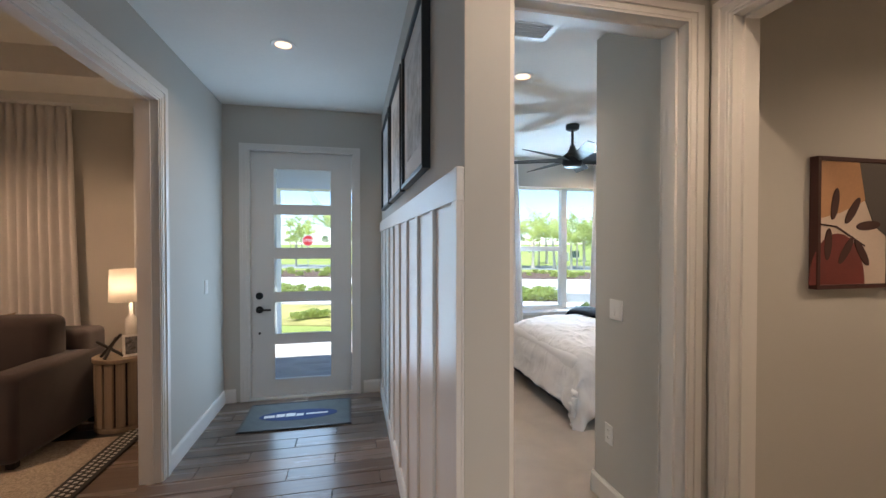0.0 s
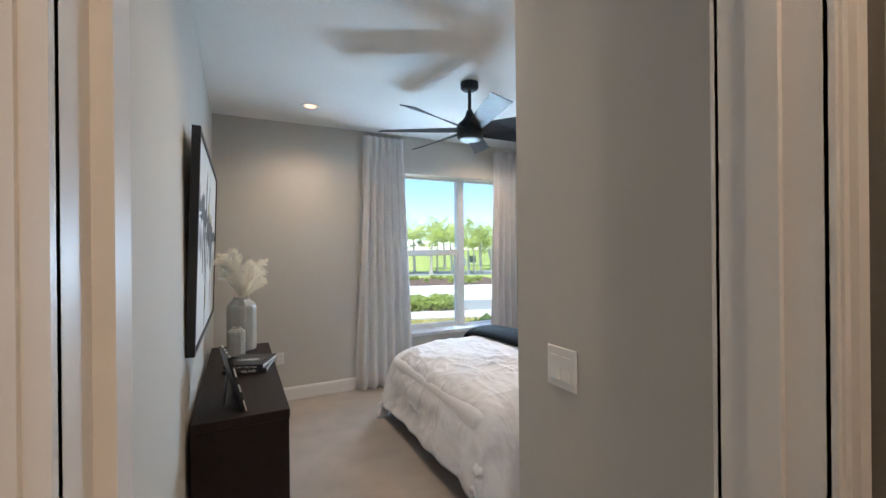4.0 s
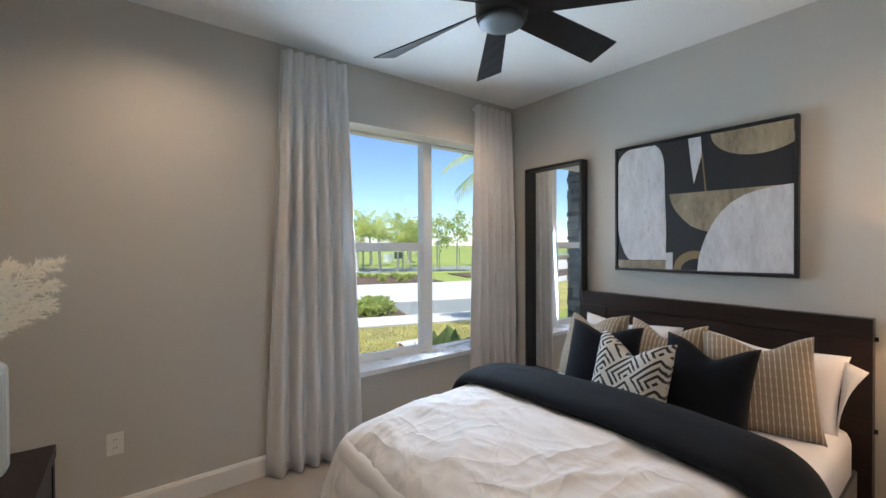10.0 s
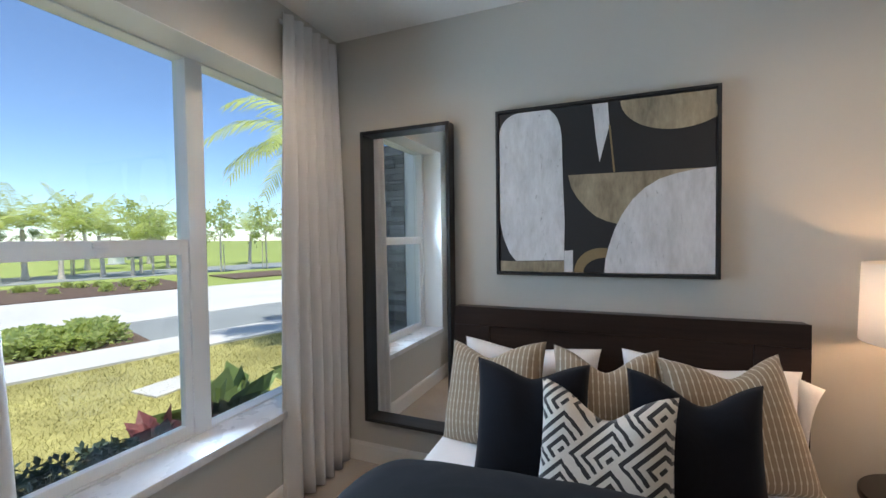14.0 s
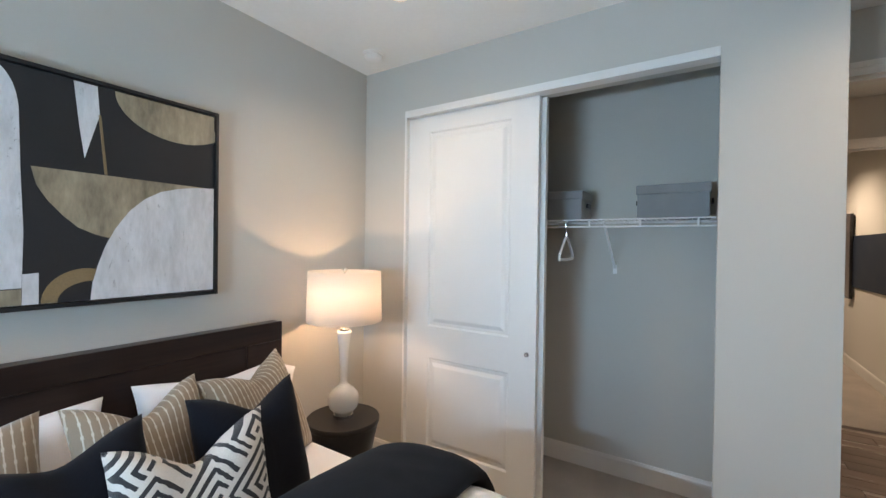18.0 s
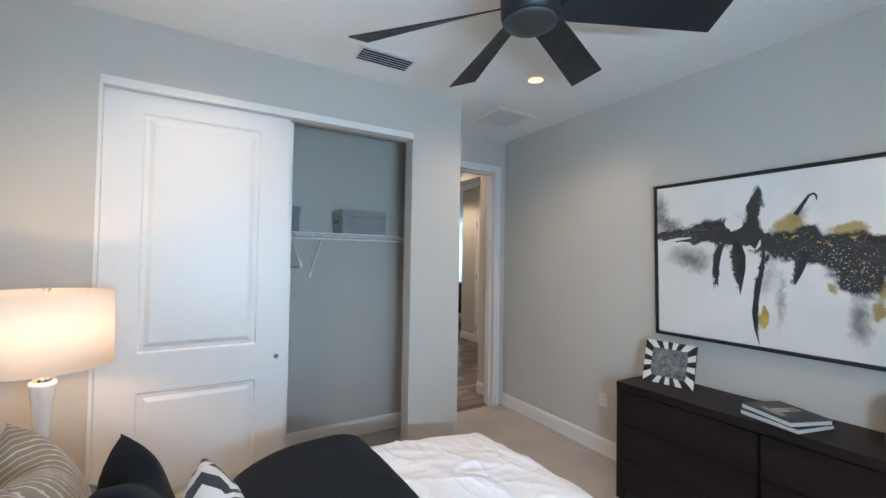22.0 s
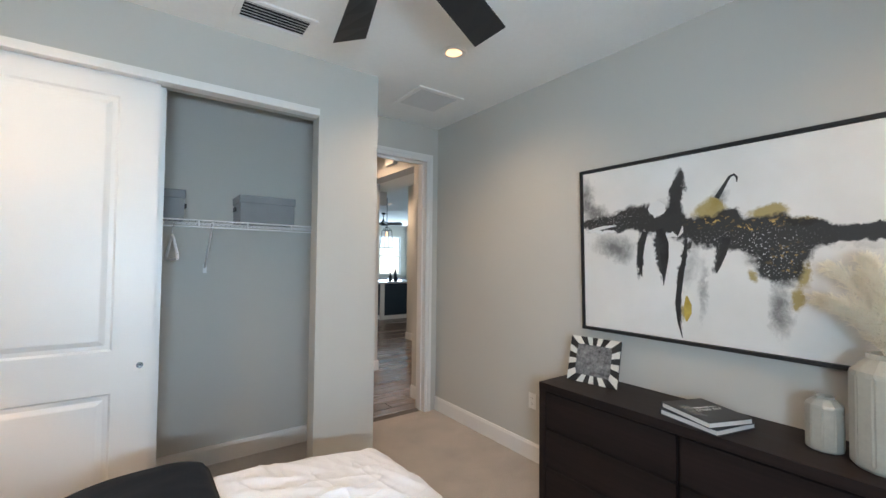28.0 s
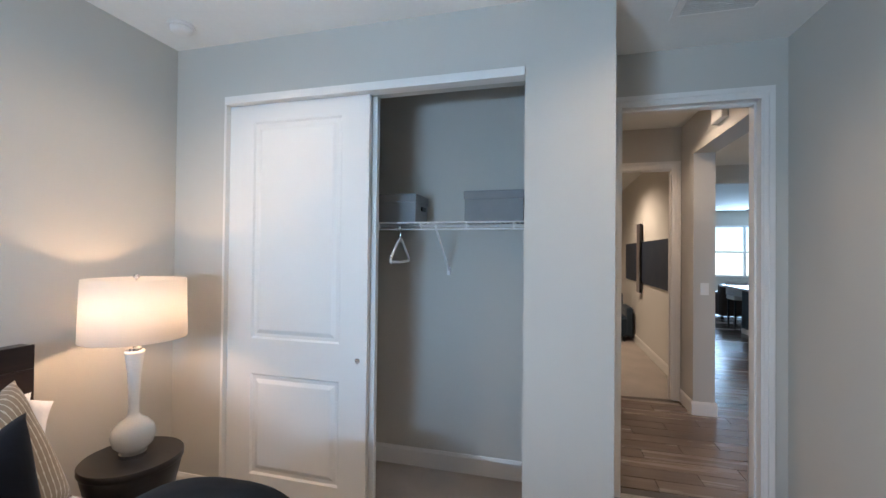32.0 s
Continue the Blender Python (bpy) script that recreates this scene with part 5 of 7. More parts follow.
# ---- things on the dresser ----
PHOTO = surface("grey_photograph", (0.16, 0.16, 0.165), 0.25, var=0.42, big=24, fine=70, bump=0.0)
WEDGE_W = surface("bone_inlay", (0.70, 0.68, 0.63), 0.3, var=0.04)
pf = thing("photo_frame", pose(0.965, 3.45, 0.748, 0, 0, 90 + 8.5) @ pose(0, 0, 0, -14, 0, 0), "black and bone sunburst photo frame with a grey photograph", "photo frame")
fw, fh = 0.305, 0.268
bm = boxes((-fw / 2, fw / 2, 0.004, 0.016, 0, fh), bevel=0.002)
part("backing", bm, BLACKF, pf)
rays = 26
for k in range(rays):
    def rim(a, hw, hh):
        c, s = math.cos(a), math.sin(a)
        f = min(hw / max(abs(c), 1e-6), hh / max(abs(s), 1e-6))
        return (c * f, fh / 2 + s * f)
    a0, a1 = 2 * math.pi * (k + 0.0) / rays, 2 * math.pi * (k + 1.0) / rays
    o0, o1, i1, i0 = rim(a0, fw / 2, fh / 2), rim(a1, fw / 2, fh / 2), rim(a1, fw / 2 - 0.045, fh / 2 - 0.045), rim(a0, fw / 2 - 0.045, fh / 2 - 0.045)
    part("inlay", prism([o0, o1, i1, i0], "y", -0.002, 0.004), WEDGE_W if k % 2 else BLACKF, pf)
part("photograph", boxes((-fw / 2 + .045, fw / 2 - .045, 0.001, 0.004, 0.045, fh - 0.045)), PHOTO, pf)
part("easel_leg", boxes((-0.02, 0.02, 0.016, 0.02, 0.0, 0.17)), BLACKF, pf, at=pose(0, 0.065, 0.0, 21, 0, 0))

PAGES = surface("paper_pages", (0.72, 0.70, 0.66), 0.8, var=0.06, fine=500, stretch=(1, 1, 20))
COVERB = surface("black_book_cloth", (0.02, 0.021, 0.024), 0.4, var=0.2, big=20)


def text_mesh(body, size, material, parent, at, name="lettering"):
    cu = bpy.data.curves.new(name, "FONT")
    cu.body, cu.size, cu.extrude = body, size, 0.0003
    tmp = new(name, cu)
    me = bpy.data.meshes.new_from_object(tmp.evaluated_get(bpy.context.evaluated_depsgraph_get()))
    bpy.data.objects.remove(tmp)
    me.materials.append(material)
    ob = new(name, me)
    ob.parent, ob.matrix_basis = parent, at
    return ob


INK = surface("white_ink", (0.75, 0.75, 0.73), 0.5)


def book(at, wd, dp, th, label, spine, cover_bars):
    """A hardback lying flat, spine along local x at y = 0."""
    b = thing("book", at, label, "book", "books on the dresser")
    part("page_block", boxes((0.005, wd - 0.005, 0.004, dp - 0.005, 0.003, th - 0.003)), PAGES, b)
    part("front_cover", boxes((0, wd, 0, dp, th - 0.003, th), bevel=0.001), COVERB, b)
    part("back_cover", boxes((0, wd, 0, dp, 0, 0.003), bevel=0.001), COVERB, b)
    part("spine", boxes((0, wd, -0.002, 0.003, 0.0, th), bevel=0.001), COVERB, b)
    text_mesh(spine[0], spine[1], INK, b, pose(wd * spine[2], -0.0024, th * 0.28, 90, 0, 0))
    for text, size, x, y in cover_bars: text_mesh(text, size, INK, b, pose(x, y, th + 0.0004))
    return b


book(pose(0.865, 3.98, 0.747, 0, 0, -14), 0.25, 0.275, 0.026, "black hardback on wildlife lying on the dresser", ("WILDLIFE", 0.020, 0.42), [])
bk = book(pose(0.87, 4.005, 0.774, 0, 0, -22), 0.235, 0.265, 0.026, "black hardback on art deco lying on another book", ("ART DECO COLLECTIBLES", 0.0125, 0.22), [("ART DECO", 0.028, 0.03, 0.125), ("COLLECTIBLES", 0.020, 0.03, 0.10)])
part("cover_picture", prism([(0.155, 0.06), (0.215, 0.10), (0.20, 0.19), (0.175, 0.20), (0.165, 0.13)], "z", 0.026, 0.0266), PHOTO, bk)


def facet_vase(r, ht, n, label, neck):
    v = thing("vase", (0, 0, 0), label, "vase")
    prof = [(r * 0.90, 0), (r * 0.985, ht * 0.03), (r, ht * 0.07), (r, ht * 0.80), (r * 0.96, ht * 0.845), (r * 0.66, ht * 0.93), (r * neck, ht * 0.955), (r * neck, ht), (r * (neck - 0.1), ht), (r * (neck - 0.12), ht * 0.9), (r * 0.5, ht * 0.8), (0.001, ht * 0.8)]
    b = part("body", lathe(prof, n), CERAMIC, v)
    bmx = bmesh.new(); bmx.from_mesh(b.data)
    bmesh.ops.bevel(bmx, geom=[e for e in bmx.edges if abs(e.verts[0].co.z - e.verts[1].co.z) > ht * 0.2], offset=r * 0.06, segments=2, affect="EDGES")
    bmx.to_mesh(b.data); bmx.free()
    return v


v1 = facet_vase(0.106, 0.402, 12, "tall faceted celadon vase with pampas plumes", 0.56)
v1.matrix_world = pose(0.975, 4.652, 0.747, 0, 0, 15)
v2 = facet_vase(0.060, 0.205, 10, "small faceted celadon vase on the dresser", 0.5)
v2.matrix_world = pose(0.94, 4.472, 0.747, 0, 0, 5)
PAMPAS = surface("dried_pampas", (0.93, 0.89, 0.79), 0.95, var=0.05, big=20, fine=200, bump=0.0, sheen=0.2)
_t = PAMPAS.node_tree
_tl = _t.nodes.new("ShaderNodeBsdfTranslucent"); _tl.inputs[0].default_value = (0.95, 0.91, 0.82, 1)
_mx = _t.nodes.new("ShaderNodeMixShader"); _mx.inputs[0].default_value = 0.5
link(_t, _t.nodes["Principled BSDF"].outputs[0], _mx.inputs[1]); link(_t, _tl.outputs[0], _mx.inputs[2]); link(_t, _mx.outputs[0], _t.nodes["Material Output"].inputs[0])


def plume(seed, bend, ht, spread):
    """A feathery seed head: a bent stem thickly set with short hairy sprays."""
    rng = random.Random(seed)
    vs, fs = [], []
    dirn = Vector((math.cos(bend), math.sin(bend), 0))
    def axis(f): return dirn * (spread * f ** 1.7) + Vector((0, 0, ht * f * (1 - 0.22 * f * f)))
    side = dirn.cross(Vector((0, 0, 1)))
    def strip(a, b, w, droop):
        m = (a + b) / 2 + Vector((0, 0, droop * 0.25)); b = b + Vector((0, 0, -droop))
        n = (b - a).cross(Vector((rng.uniform(-1, 1), rng.uniform(-1, 1), rng.uniform(-1, 1)))).normalized() * w
        k = len(vs)
        vs.extend([tuple(a - n), tuple(a + n), tuple(m + n * 0.8), tuple(m - n * 0.8), tuple(b)])
        fs.extend([(k, k + 1, k + 2, k + 3), (k + 3, k + 2, k + 4)])
    for k in range(46):
        # side sprays, alternately round the stem, each thickly set with short hairs that lean towards the tip
        f = 0.24 + 0.76 * k / 45
        p = axis(f)
        tang = (axis(min(1, f + .02)) - axis(f - .02)).normalized()
        a = k * 2.4 + rng.uniform(-0.4, 0.4)
        out = (side * math.cos(a) + side.cross(tang) * math.sin(a)).normalized()
        ln = 0.026 + 0.062 * math.sin(math.pi * min(0.97, max(0.12, (f - .2) / .88))) * rng.uniform(0.7, 1.25)
        d = (out * 0.42 + tang * 1.0).normalized()
        for h in range(52):
            g = rng.random()
            q = p + d * (ln * g) + Vector((0, 0, -0.014 * g * g))
            e = (d * 1.3 + Vector((rng.gauss(0, .42), rng.gauss(0, .42), rng.gauss(-.1, .42)))).normalized()
            strip(q, q + e * rng.uniform(0.014, 0.038), rng.uniform(0.0008, 0.0019), 0.005)
    me = bpy.data.meshes.new("plume")
    bm = bmesh.new()
    for a, b in zip(range(10), range(1, 11)): rod(bm, axis(a / 10), axis(b / 10), 0.0022, 5)
    bm.to_mesh(me); bm.free()
    base = len(me.vertices)
    tmp = bmesh.new(); tmp.from_mesh(me)
    vv = [tmp.verts.new(p) for p in vs]
    for f in fs: tmp.faces.new([vv[i] for i in f])
    tmp.to_mesh(me); tmp.free()
    me.materials.append(PAMPAS)
    return me


for k, (bend, ht, sp) in enumerate(((1.08, 0.41, 0.37), (1.12, 0.30, 0.385), (1.0, 0.21, 0.30), (-2.27, 0.50, 0.07), (-2.17, 0.47, 0.20), (-2.05, 0.31, 0.22), (1.3, 0.40, 0.24), (-2.6, 0.42, 0.15), (-0.7, 0.30, 0.13))):
    g = thing("pampas_plume", (0.975, 4.652, 1.085), "cream dried pampas plume standing in the vase", "dried plant", "pampas plumes")
    o = new("seed_head", plume(20 + k, bend, ht, sp)); o.parent = g

# ---- small wall and ceiling fittings ----
def plate(name, at, label, kind):
    """A wall plate in local xz, facing -y."""
    p = thing(name, at, label, "switch" if kind != "outlet" else "outlet")
    wd = 0.115 if kind == "double" else 0.072
    part("cover_plate", boxes((-wd / 2, wd / 2, -0.006, 0, -0.058, 0.058), bevel=0.003), PLASTIC, p)
    if kind == "outlet":
        for s in (-1, 1):
            r = part("receptacle", boxes((-0.017, 0.017, -0.0085, -0.006, s * 0.021 - 0.015, s * 0.021 + 0.015), bevel=0.002), PLASTIC, p)
            for xx in (-0.006, 0.006): part("slot", boxes((xx - 0.001, xx + 0.001, -0.0088, -0.0084, s * 0.021 - 0.003, s * 0.021 + 0.007)), BLACKF, r)
    else:
        for xx in ((-0.023, 0.023) if kind == "double" else (0,)):
            part("rocker", prism([(-0.006, -0.033), (-0.010, -0.033), (-0.0075, 0.0), (-0.009, 0.033), (-0.006, 0.033)], "x", xx - 0.0165, xx + 0.0165), PLASTIC, p)
    return p


plate("wall_outlet", pose(1.32, NY, 0.425), "white wall outlet over the baseboard", "outlet")
plate("wall_outlet", pose(3.92, NY, 0.34), "white wall outlet under the window", "outlet")
plate("wall_outlet", pose(WX, 2.81, 0.43, 0, 0, 90), "white wall outlet beside the dresser", "outlet")
plate("wall_outlet", pose(1.775, 2.11, 0.42, 0, 0, -90), "white wall outlet in the bedroom entry", "outlet")
plate("light_switch", pose(1.775, 2.05, 1.16, 0, 0, -90), "white double rocker switch in the bedroom entry", "double")
plate("light_switch", pose(FX0, 3.80, 1.17, 0, 0, 90), "white rocker switch on the foyer wall", "single")
plate("light_switch", pose(0.65, VO[0], 1.2, 0, 0, 180), "white rocker switch by the vestibule", "single")

# Near-black colour paints the shade inside the duct onto the vent's flat backing.
DARKV = surface("painted_duct_shadow", (0.012, 0.012, 0.013), 0.7)
GRILLE = surface("grey_filter_mesh", (0.64, 0.64, 0.62), 0.8, var=0.05, fine=300, bump=0.2)
vt = thing("ceiling_vent", (2.56, 2.57, CEIL), "white louvred supply vent", "vent")
part("backing", boxes((-0.17, 0.17, -0.085, 0.085, -0.001, 0.0)), DARKV, vt)
part("frame", boxes((-0.20, 0.20, -0.115, -0.085, -0.012, 0), (-0.20, 0.20, 0.085, 0.115, -0.012, 0), (-0.20, -0.17, -0.085, 0.085, -0.012, 0), (0.17, 0.20, -0.085, 0.085, -0.012, 0), bevel=0.002), PLASTIC, vt)
for k in range(6):
    part("slat", boxes((-0.17, 0.17, -0.009, 0.009, -0.001, 0.001)), PLASTIC, vt, at=pose(0, -0.072 + k * 0.0288, -0.008, -34, 0, 0))
ap = thing("ceiling_panel", (1.255, 2.12, CEIL), "square white return-air panel", "vent")
part("frame", boxes((-0.21, 0.21, -0.21, -0.17, -0.010, 0), (-0.21, 0.21, 0.17, 0.21, -0.010, 0), (-0.21, -0.17, -0.17, 0.17, -0.010, 0), (0.17, 0.21, -0.17, 0.17, -0.010, 0), bevel=0.003), PLASTIC, ap)
bm = bmesh.new()
for k in range(17):
    bx(bm, -0.17, 0.17, -0.17 + k * 0.0205, -0.158 + k * 0.0205, -0.007, -0.003)
part("grille", bm, GRILLE, ap)
part("backing", boxes((-0.17, 0.17, -0.17, 0.17, -0.002, 0)), GRILLE, ap)
sm = thing("smoke_detector", (4.10, 2.49, CEIL), "round white smoke detector", "detector")
part("base", lathe([(0.001, -0.014), (0.068, -0.014), (0.07, -0.004), (0.07, 0.0), (0.001, 0)], 36), PLASTIC, sm)
part("dome", lathe([(0.001, -0.045), (0.035, -0.044), (0.052, -0.036), (0.056, -0.02), (0.056, -0.014), (0.001, -0.014)], 36), PLASTIC, sm, smooth=True)
ch = thing("door_chime", (WX, 0.62, 2.66), "white plastic door chime box over the opening", "chime")
part("box", boxes((0, 0.05, -0.11, 0.11, -0.065, 0.065), bevel=0.012, seg=3), PLASTIC, ch)

# ---- front door ----
fd = thing("door_1", (-0.66, 4.325, 0.02), "white front door with five horizontal glass lites", "door")
fd["kind"] = "structure"
lx0, lx1 = 0.21, 0.76
LZ = [(0.16, 0.52), (0.61, 0.94), (1.03, 1.37), (1.47, 1.81), (1.90, 2.26)]
bs = [(0, lx0, 0, 0.045, 0, 2.42), (lx1, 0.96, 0, 0.045, 0, 2.42)]
zz = [0] + [v for p in LZ for v in p] + [2.42]
for a, b in zip(zz[0::2], zz[1::2]): bs.append((lx0, lx1, 0, 0.045, a, b))
part("slab", boxes(*bs), DOORW, fd)
for a, b in LZ:
    part("lite_bead", boxes((lx0 - .012, lx0 + .006, -0.006, 0, a - .012, b + .012), (lx1 - .006, lx1 + .012, -0.006, 0, a - .012, b + .012), (lx0 + .006, lx1 - .006, -0.006, 0, a - .012, a + .006), (lx0 + .006, lx1 - .006, -0.006, 0, b - .006, b + .012), bevel=0.002), DOORW, fd)
    part("pane", boxes((lx0, lx1, 0.018, 0.024, a, b)), GLASS, fd).visible_shadow = False
for nm, hz, r in (("deadbolt", 1.0, 0.034), ("rose", 0.865, 0.034), ("door_stop_bolt", 0.63, 0.011)):
    part(nm, lathe([(r, 0), (r, 0.012), (r * 0.75, 0.02), (0.001, 0.02)], 24), IRON, fd, "matte black lock", at=pose(0.075, 0, hz, 90, 0, 0))
lv = boxes((0, 0.115, -0.058, -0.044, -0.009, 0.009), bevel=0.004)
rod(lv, (0, 0, 0), (0, -0.052, 0), 0.009, 12)
part("lever", lv, IRON, fd, "matte black lever handle", at=pose(0.075, 0, 0.865))
jb = bmesh.new()
for b in ((-0.72, -0.665, EY - .0, 4.42, 0, 2.46), (0.305, 0.36, EY - .0, 4.42, 0, 2.46), (-0.665, 0.305, EY - .0, 4.42, 2.445, 2.46)): bx(jb, *b)
trim_piece("door_jamb", jb, "white frame of the front door")
trim_piece("threshold", boxes((-0.70, 0.34, 4.27, 4.46, -0.02, 0.018), bevel=0.004), "pale metal threshold of the front door")
casing("door_casing", (-0.69, 0.33, 2.445), EY, -1, "x", 0.06)

mt = thing("door_mat", (-0.16, 3.84, 0), "grey door mat with a blue oval emblem", "mat")
MATF = surface("grey_ribbed_mat", (0.11, 0.125, 0.13), 0.95, var=0.12, big=8, fine=320, bump=0.5, dist=0.004)
MATB = surface("blue_emblem", (0.02, 0.045, 0.15), 0.9, fine=300, bump=0.3)
part("pad", boxes((-0.455, 0.455, -0.29, 0.29, 0.002, 0.012), bevel=0.004), MATF, mt)
part("border", boxes((-0.455, 0.455, -0.29, -0.275, 0.012, 0.014), (-0.455, 0.455, 0.275, 0.29, 0.012, 0.014), (-0.455, -0.44, -0.275, 0.275, 0.012, 0.014), (0.44, 0.455, -0.275, 0.275, 0.012, 0.014)), BLACKF, mt)
part("oval", prism(arc(0.0, -0.02, 0.33, 0.11, 0, 354, 40), "z", 0.012, 0.0135), MATB, mt)
for x0, x1, z0, z1 in ((-0.29, -0.20, -0.05, 0.0), (-0.19, -0.12, -0.05, 0.015), (-0.11, -0.03, -0.05, 0.02), (-0.02, 0.04, -0.05, 0.0), (0.06, 0.25, -0.035, -0.005)):
    part("emblem_bar", boxes((x0, x1, z0, z1, 0.0135, 0.0145)), INK, mt)

SKETCH = surface("grey_sketch_print", (0.42, 0.43, 0.44), 0.4, var=0.3, big=5, fine=20, bump=0)
MATTE = surface("white_mount_board", (0.66, 0.66, 0.66), 0.7, var=0.02)
for k, y0 in enumerate((1.60, 2.37, 3.14)):
    g = thing("framed_print", (FX1 - .001, y0, 1.84), "grey print in a wide mount and black frame", "picture", "foyer prints")
    gw, gh = 0.69, 0.74
    part("frame", boxes((-0.035, 0, 0, 0.022, 0, gh), (-0.035, 0, gw - 0.022, gw, 0, gh), (-0.035, 0, 0.022, gw - 0.022, 0, 0.022), (-0.035, 0, 0.022, gw - 0.022, gh - 0.022, gh), bevel=0.002), BLACKF, g)
    part("mount", boxes((-0.018, -0.004, 0.022, gw - 0.022, 0.022, gh - 0.022)), MATTE, g)
    part("print", boxes((-0.0195, -0.018, 0.14, gw - 0.14, 0.13, gh - 0.13)), SKETCH, g)

# leaf painting in the side passage
TAN = surface("terracotta_tan", (0.50, 0.27, 0.13), 0.6, var=0.06, big=6)
CREAM = surface("cream_paint", (0.66, 0.54, 0.44), 0.6, var=0.04)
RUST = surface("rust_paint", (0.17, 0.035, 0.028), 0.6, var=0.1, big=6)
CHAR = surface("charcoal_paint", (0.10, 0.085, 0.075), 0.6, var=0.06)
LEAFC = surface("umber_paint", (0.055, 0.018, 0.015), 0.6, var=0.1)
for k, px in enumerate((2.402, 2.90)):
    g = thing("framed_painting", (px, 1.498, 1.325), "abstract leaf painting in tan, cream and rust", "painting", "leaf paintings")
    qw, qh = 0.46, 0.62
    part("frame", boxes((0, 0.02, -0.038, 0, 0, qh), (qw - 0.02, qw, -0.038, 0, 0, qh), (0.02, qw - 0.02, -0.038, 0, 0, 0.02), (0.02, qw - 0.02, -0.038, 0, qh - 0.02, qh), bevel=0.002), LEAFC, g)
    part("canvas", boxes((0.02, qw - 0.02, -0.030, -0.002, 0.02, qh - 0.02)), CREAM, g)
    part("tan_area", prism([(0.021, 0.33), (0.15, 0.36), (0.30, 0.42), (0.26, 0.599), (0.021, 0.599)], "y", -0.032, -0.029), TAN, g)
    part("charcoal_area", prism([(0.26, 0.599), (0.439, 0.599), (0.439, 0.25), (0.36, 0.30), (0.30, 0.42)], "y", -0.0325, -0.029), CHAR, g)
    part("rust_stone", prism(arc(0.13, 0.021, 0.17, 0.24, 0, 180, 20), "y", -0.033, -0.029), RUST, g)
    part("stem", prism([(0.03, 0.30), (0.12, 0.29), (0.20, 0.25), (0.30, 0.20), (0.30, 0.205), (0.20, 0.257), (0.12, 0.297), (0.03, 0.306)], "y", -0.034, -0.029), LEAFC, g)
    for cx, cz, a in ((0.11, 0.40, 80), (0.22, 0.37, 55), (0.32, 0.30, 5), (0.28, 0.17, -55), (0.18, 0.18, -125), (0.07, 0.21, -95)):
        pts = [(cx + 0.075 * c * math.cos(radians(a)) - 0.022 * s * math.sin(radians(a)), cz + 0.075 * c * math.sin(radians(a)) + 0.022 * s * math.cos(radians(a))) for c, s in ((math.cos(q / 8 * math.pi), math.sin(q / 8 * math.pi) * (1 if q <= 16 else 1)) for q in range(16))]
        part("leaf", prism(pts, "y", -0.0345, -0.029), LEAFC, g)

# ---- study seen through the cased opening ----
so = thing("sofa", pose(-2.08, 3.25, 0, 0, 0, -4), "taupe fabric sofa with loose cushions", "sofa")
part("base", boxes((-1.9, 0.0, 0.0, 0.95, 0.06, 0.42), bevel=0.03, seg=3), SOFAF, so, smooth=True)
part("arm", boxes((-0.02, 0.20, 0.0, 0.95, 0.06, 0.66), bevel=0.05, seg=4), SOFAF, so, smooth=True)
part("back", boxes((-1.9, 0.18, 0.72, 0.98, 0.06, 0.82), bevel=0.05, seg=4), SOFAF, so, smooth=True)
part("seat_cushion", boxes((-0.95, -0.03, -0.02, 0.74, 0.42, 0.56), bevel=0.05, seg=4), SOFAF, so, smooth=True)
part("back_cushion", boxes((-0.95, 0.05, 0.45, 0.74, 0.50, 0.97), bevel=0.08, seg=4), SOFAF, so, smooth=True)
for lx in (-1.8, 0.1):
    for ly in (0.06, 0.85): part("leg", boxes((lx, lx + .05, ly, ly + .05, 0, 0.06)), BLACKF, so)
tp = thing("throw_pillow", pose(-2.5, 3.75, 0.56) @ pose(0, 0, 0, -18, 0, 20), "tan throw pillow on the sofa", "pillow")
part("cover", pillow_mesh(0.45, 0.45, 0.16, 0.04, 31), STRIPE, tp, smooth=True)
st = thing("side_table", (-1.58, 3.95, 0), "greyed oak drum table with slatted sides", "side table")
part("top", lathe([(0.205, 0.57), (0.21, 0.575), (0.21, 0.60), (0.205, 0.605), (0.001, 0.605)], 40), OAKGREY, st)
part("foot", lathe([(0.20, 0.0), (0.20, 0.05), (0.001, 0.05)], 40), OAKGREY, st)
part("core", lathe([(0.165, 0.05), (0.165, 0.57), (0.001, 0.57)], 32), BLACKF, st)
for k in range(15):
    part("slat", boxes((0.172, 0.196, -0.031, 0.031, 0.05, 0.57), bevel=0.004), OAKGREY, st, at=pose(0, 0, 0, 0, 0, k * 24))
sl = thing("table_lamp", (-1.565, 4.04, 0.605), "lit lamp with cream drum shade on the side table", "lamp")
part("base", lathe([(0.05, 0), (0.05, 0.015), (0.02, 0.03), (0.045, 0.12), (0.045, 0.28), (0.015, 0.32), (0.012, 0.45), (0.001, 0.45)], 28), MILK, sl, smooth=True)
bm = bmesh.new()
ro = [[bm.verts.new((r * math.cos(2 * math.pi * k / 48), r * math.sin(2 * math.pi * k / 48), z)) for k in range(48)] for r, z in ((0.155, 0.44), (0.148, 0.712))]
for k in range(48): bm.faces.new((ro[0][k], ro[0][(k + 1) % 48], ro[1][(k + 1) % 48], ro[1][k]))
shell(bm, 0.002)
part("shade", bm, SHADE, sl, "cream drum shade", smooth=True)
kn = thing("knot_ornament", (-1.62, 3.82, 0.605), "dark crossed-stick ornament on the side table", "ornament")
bm = bmesh.new()
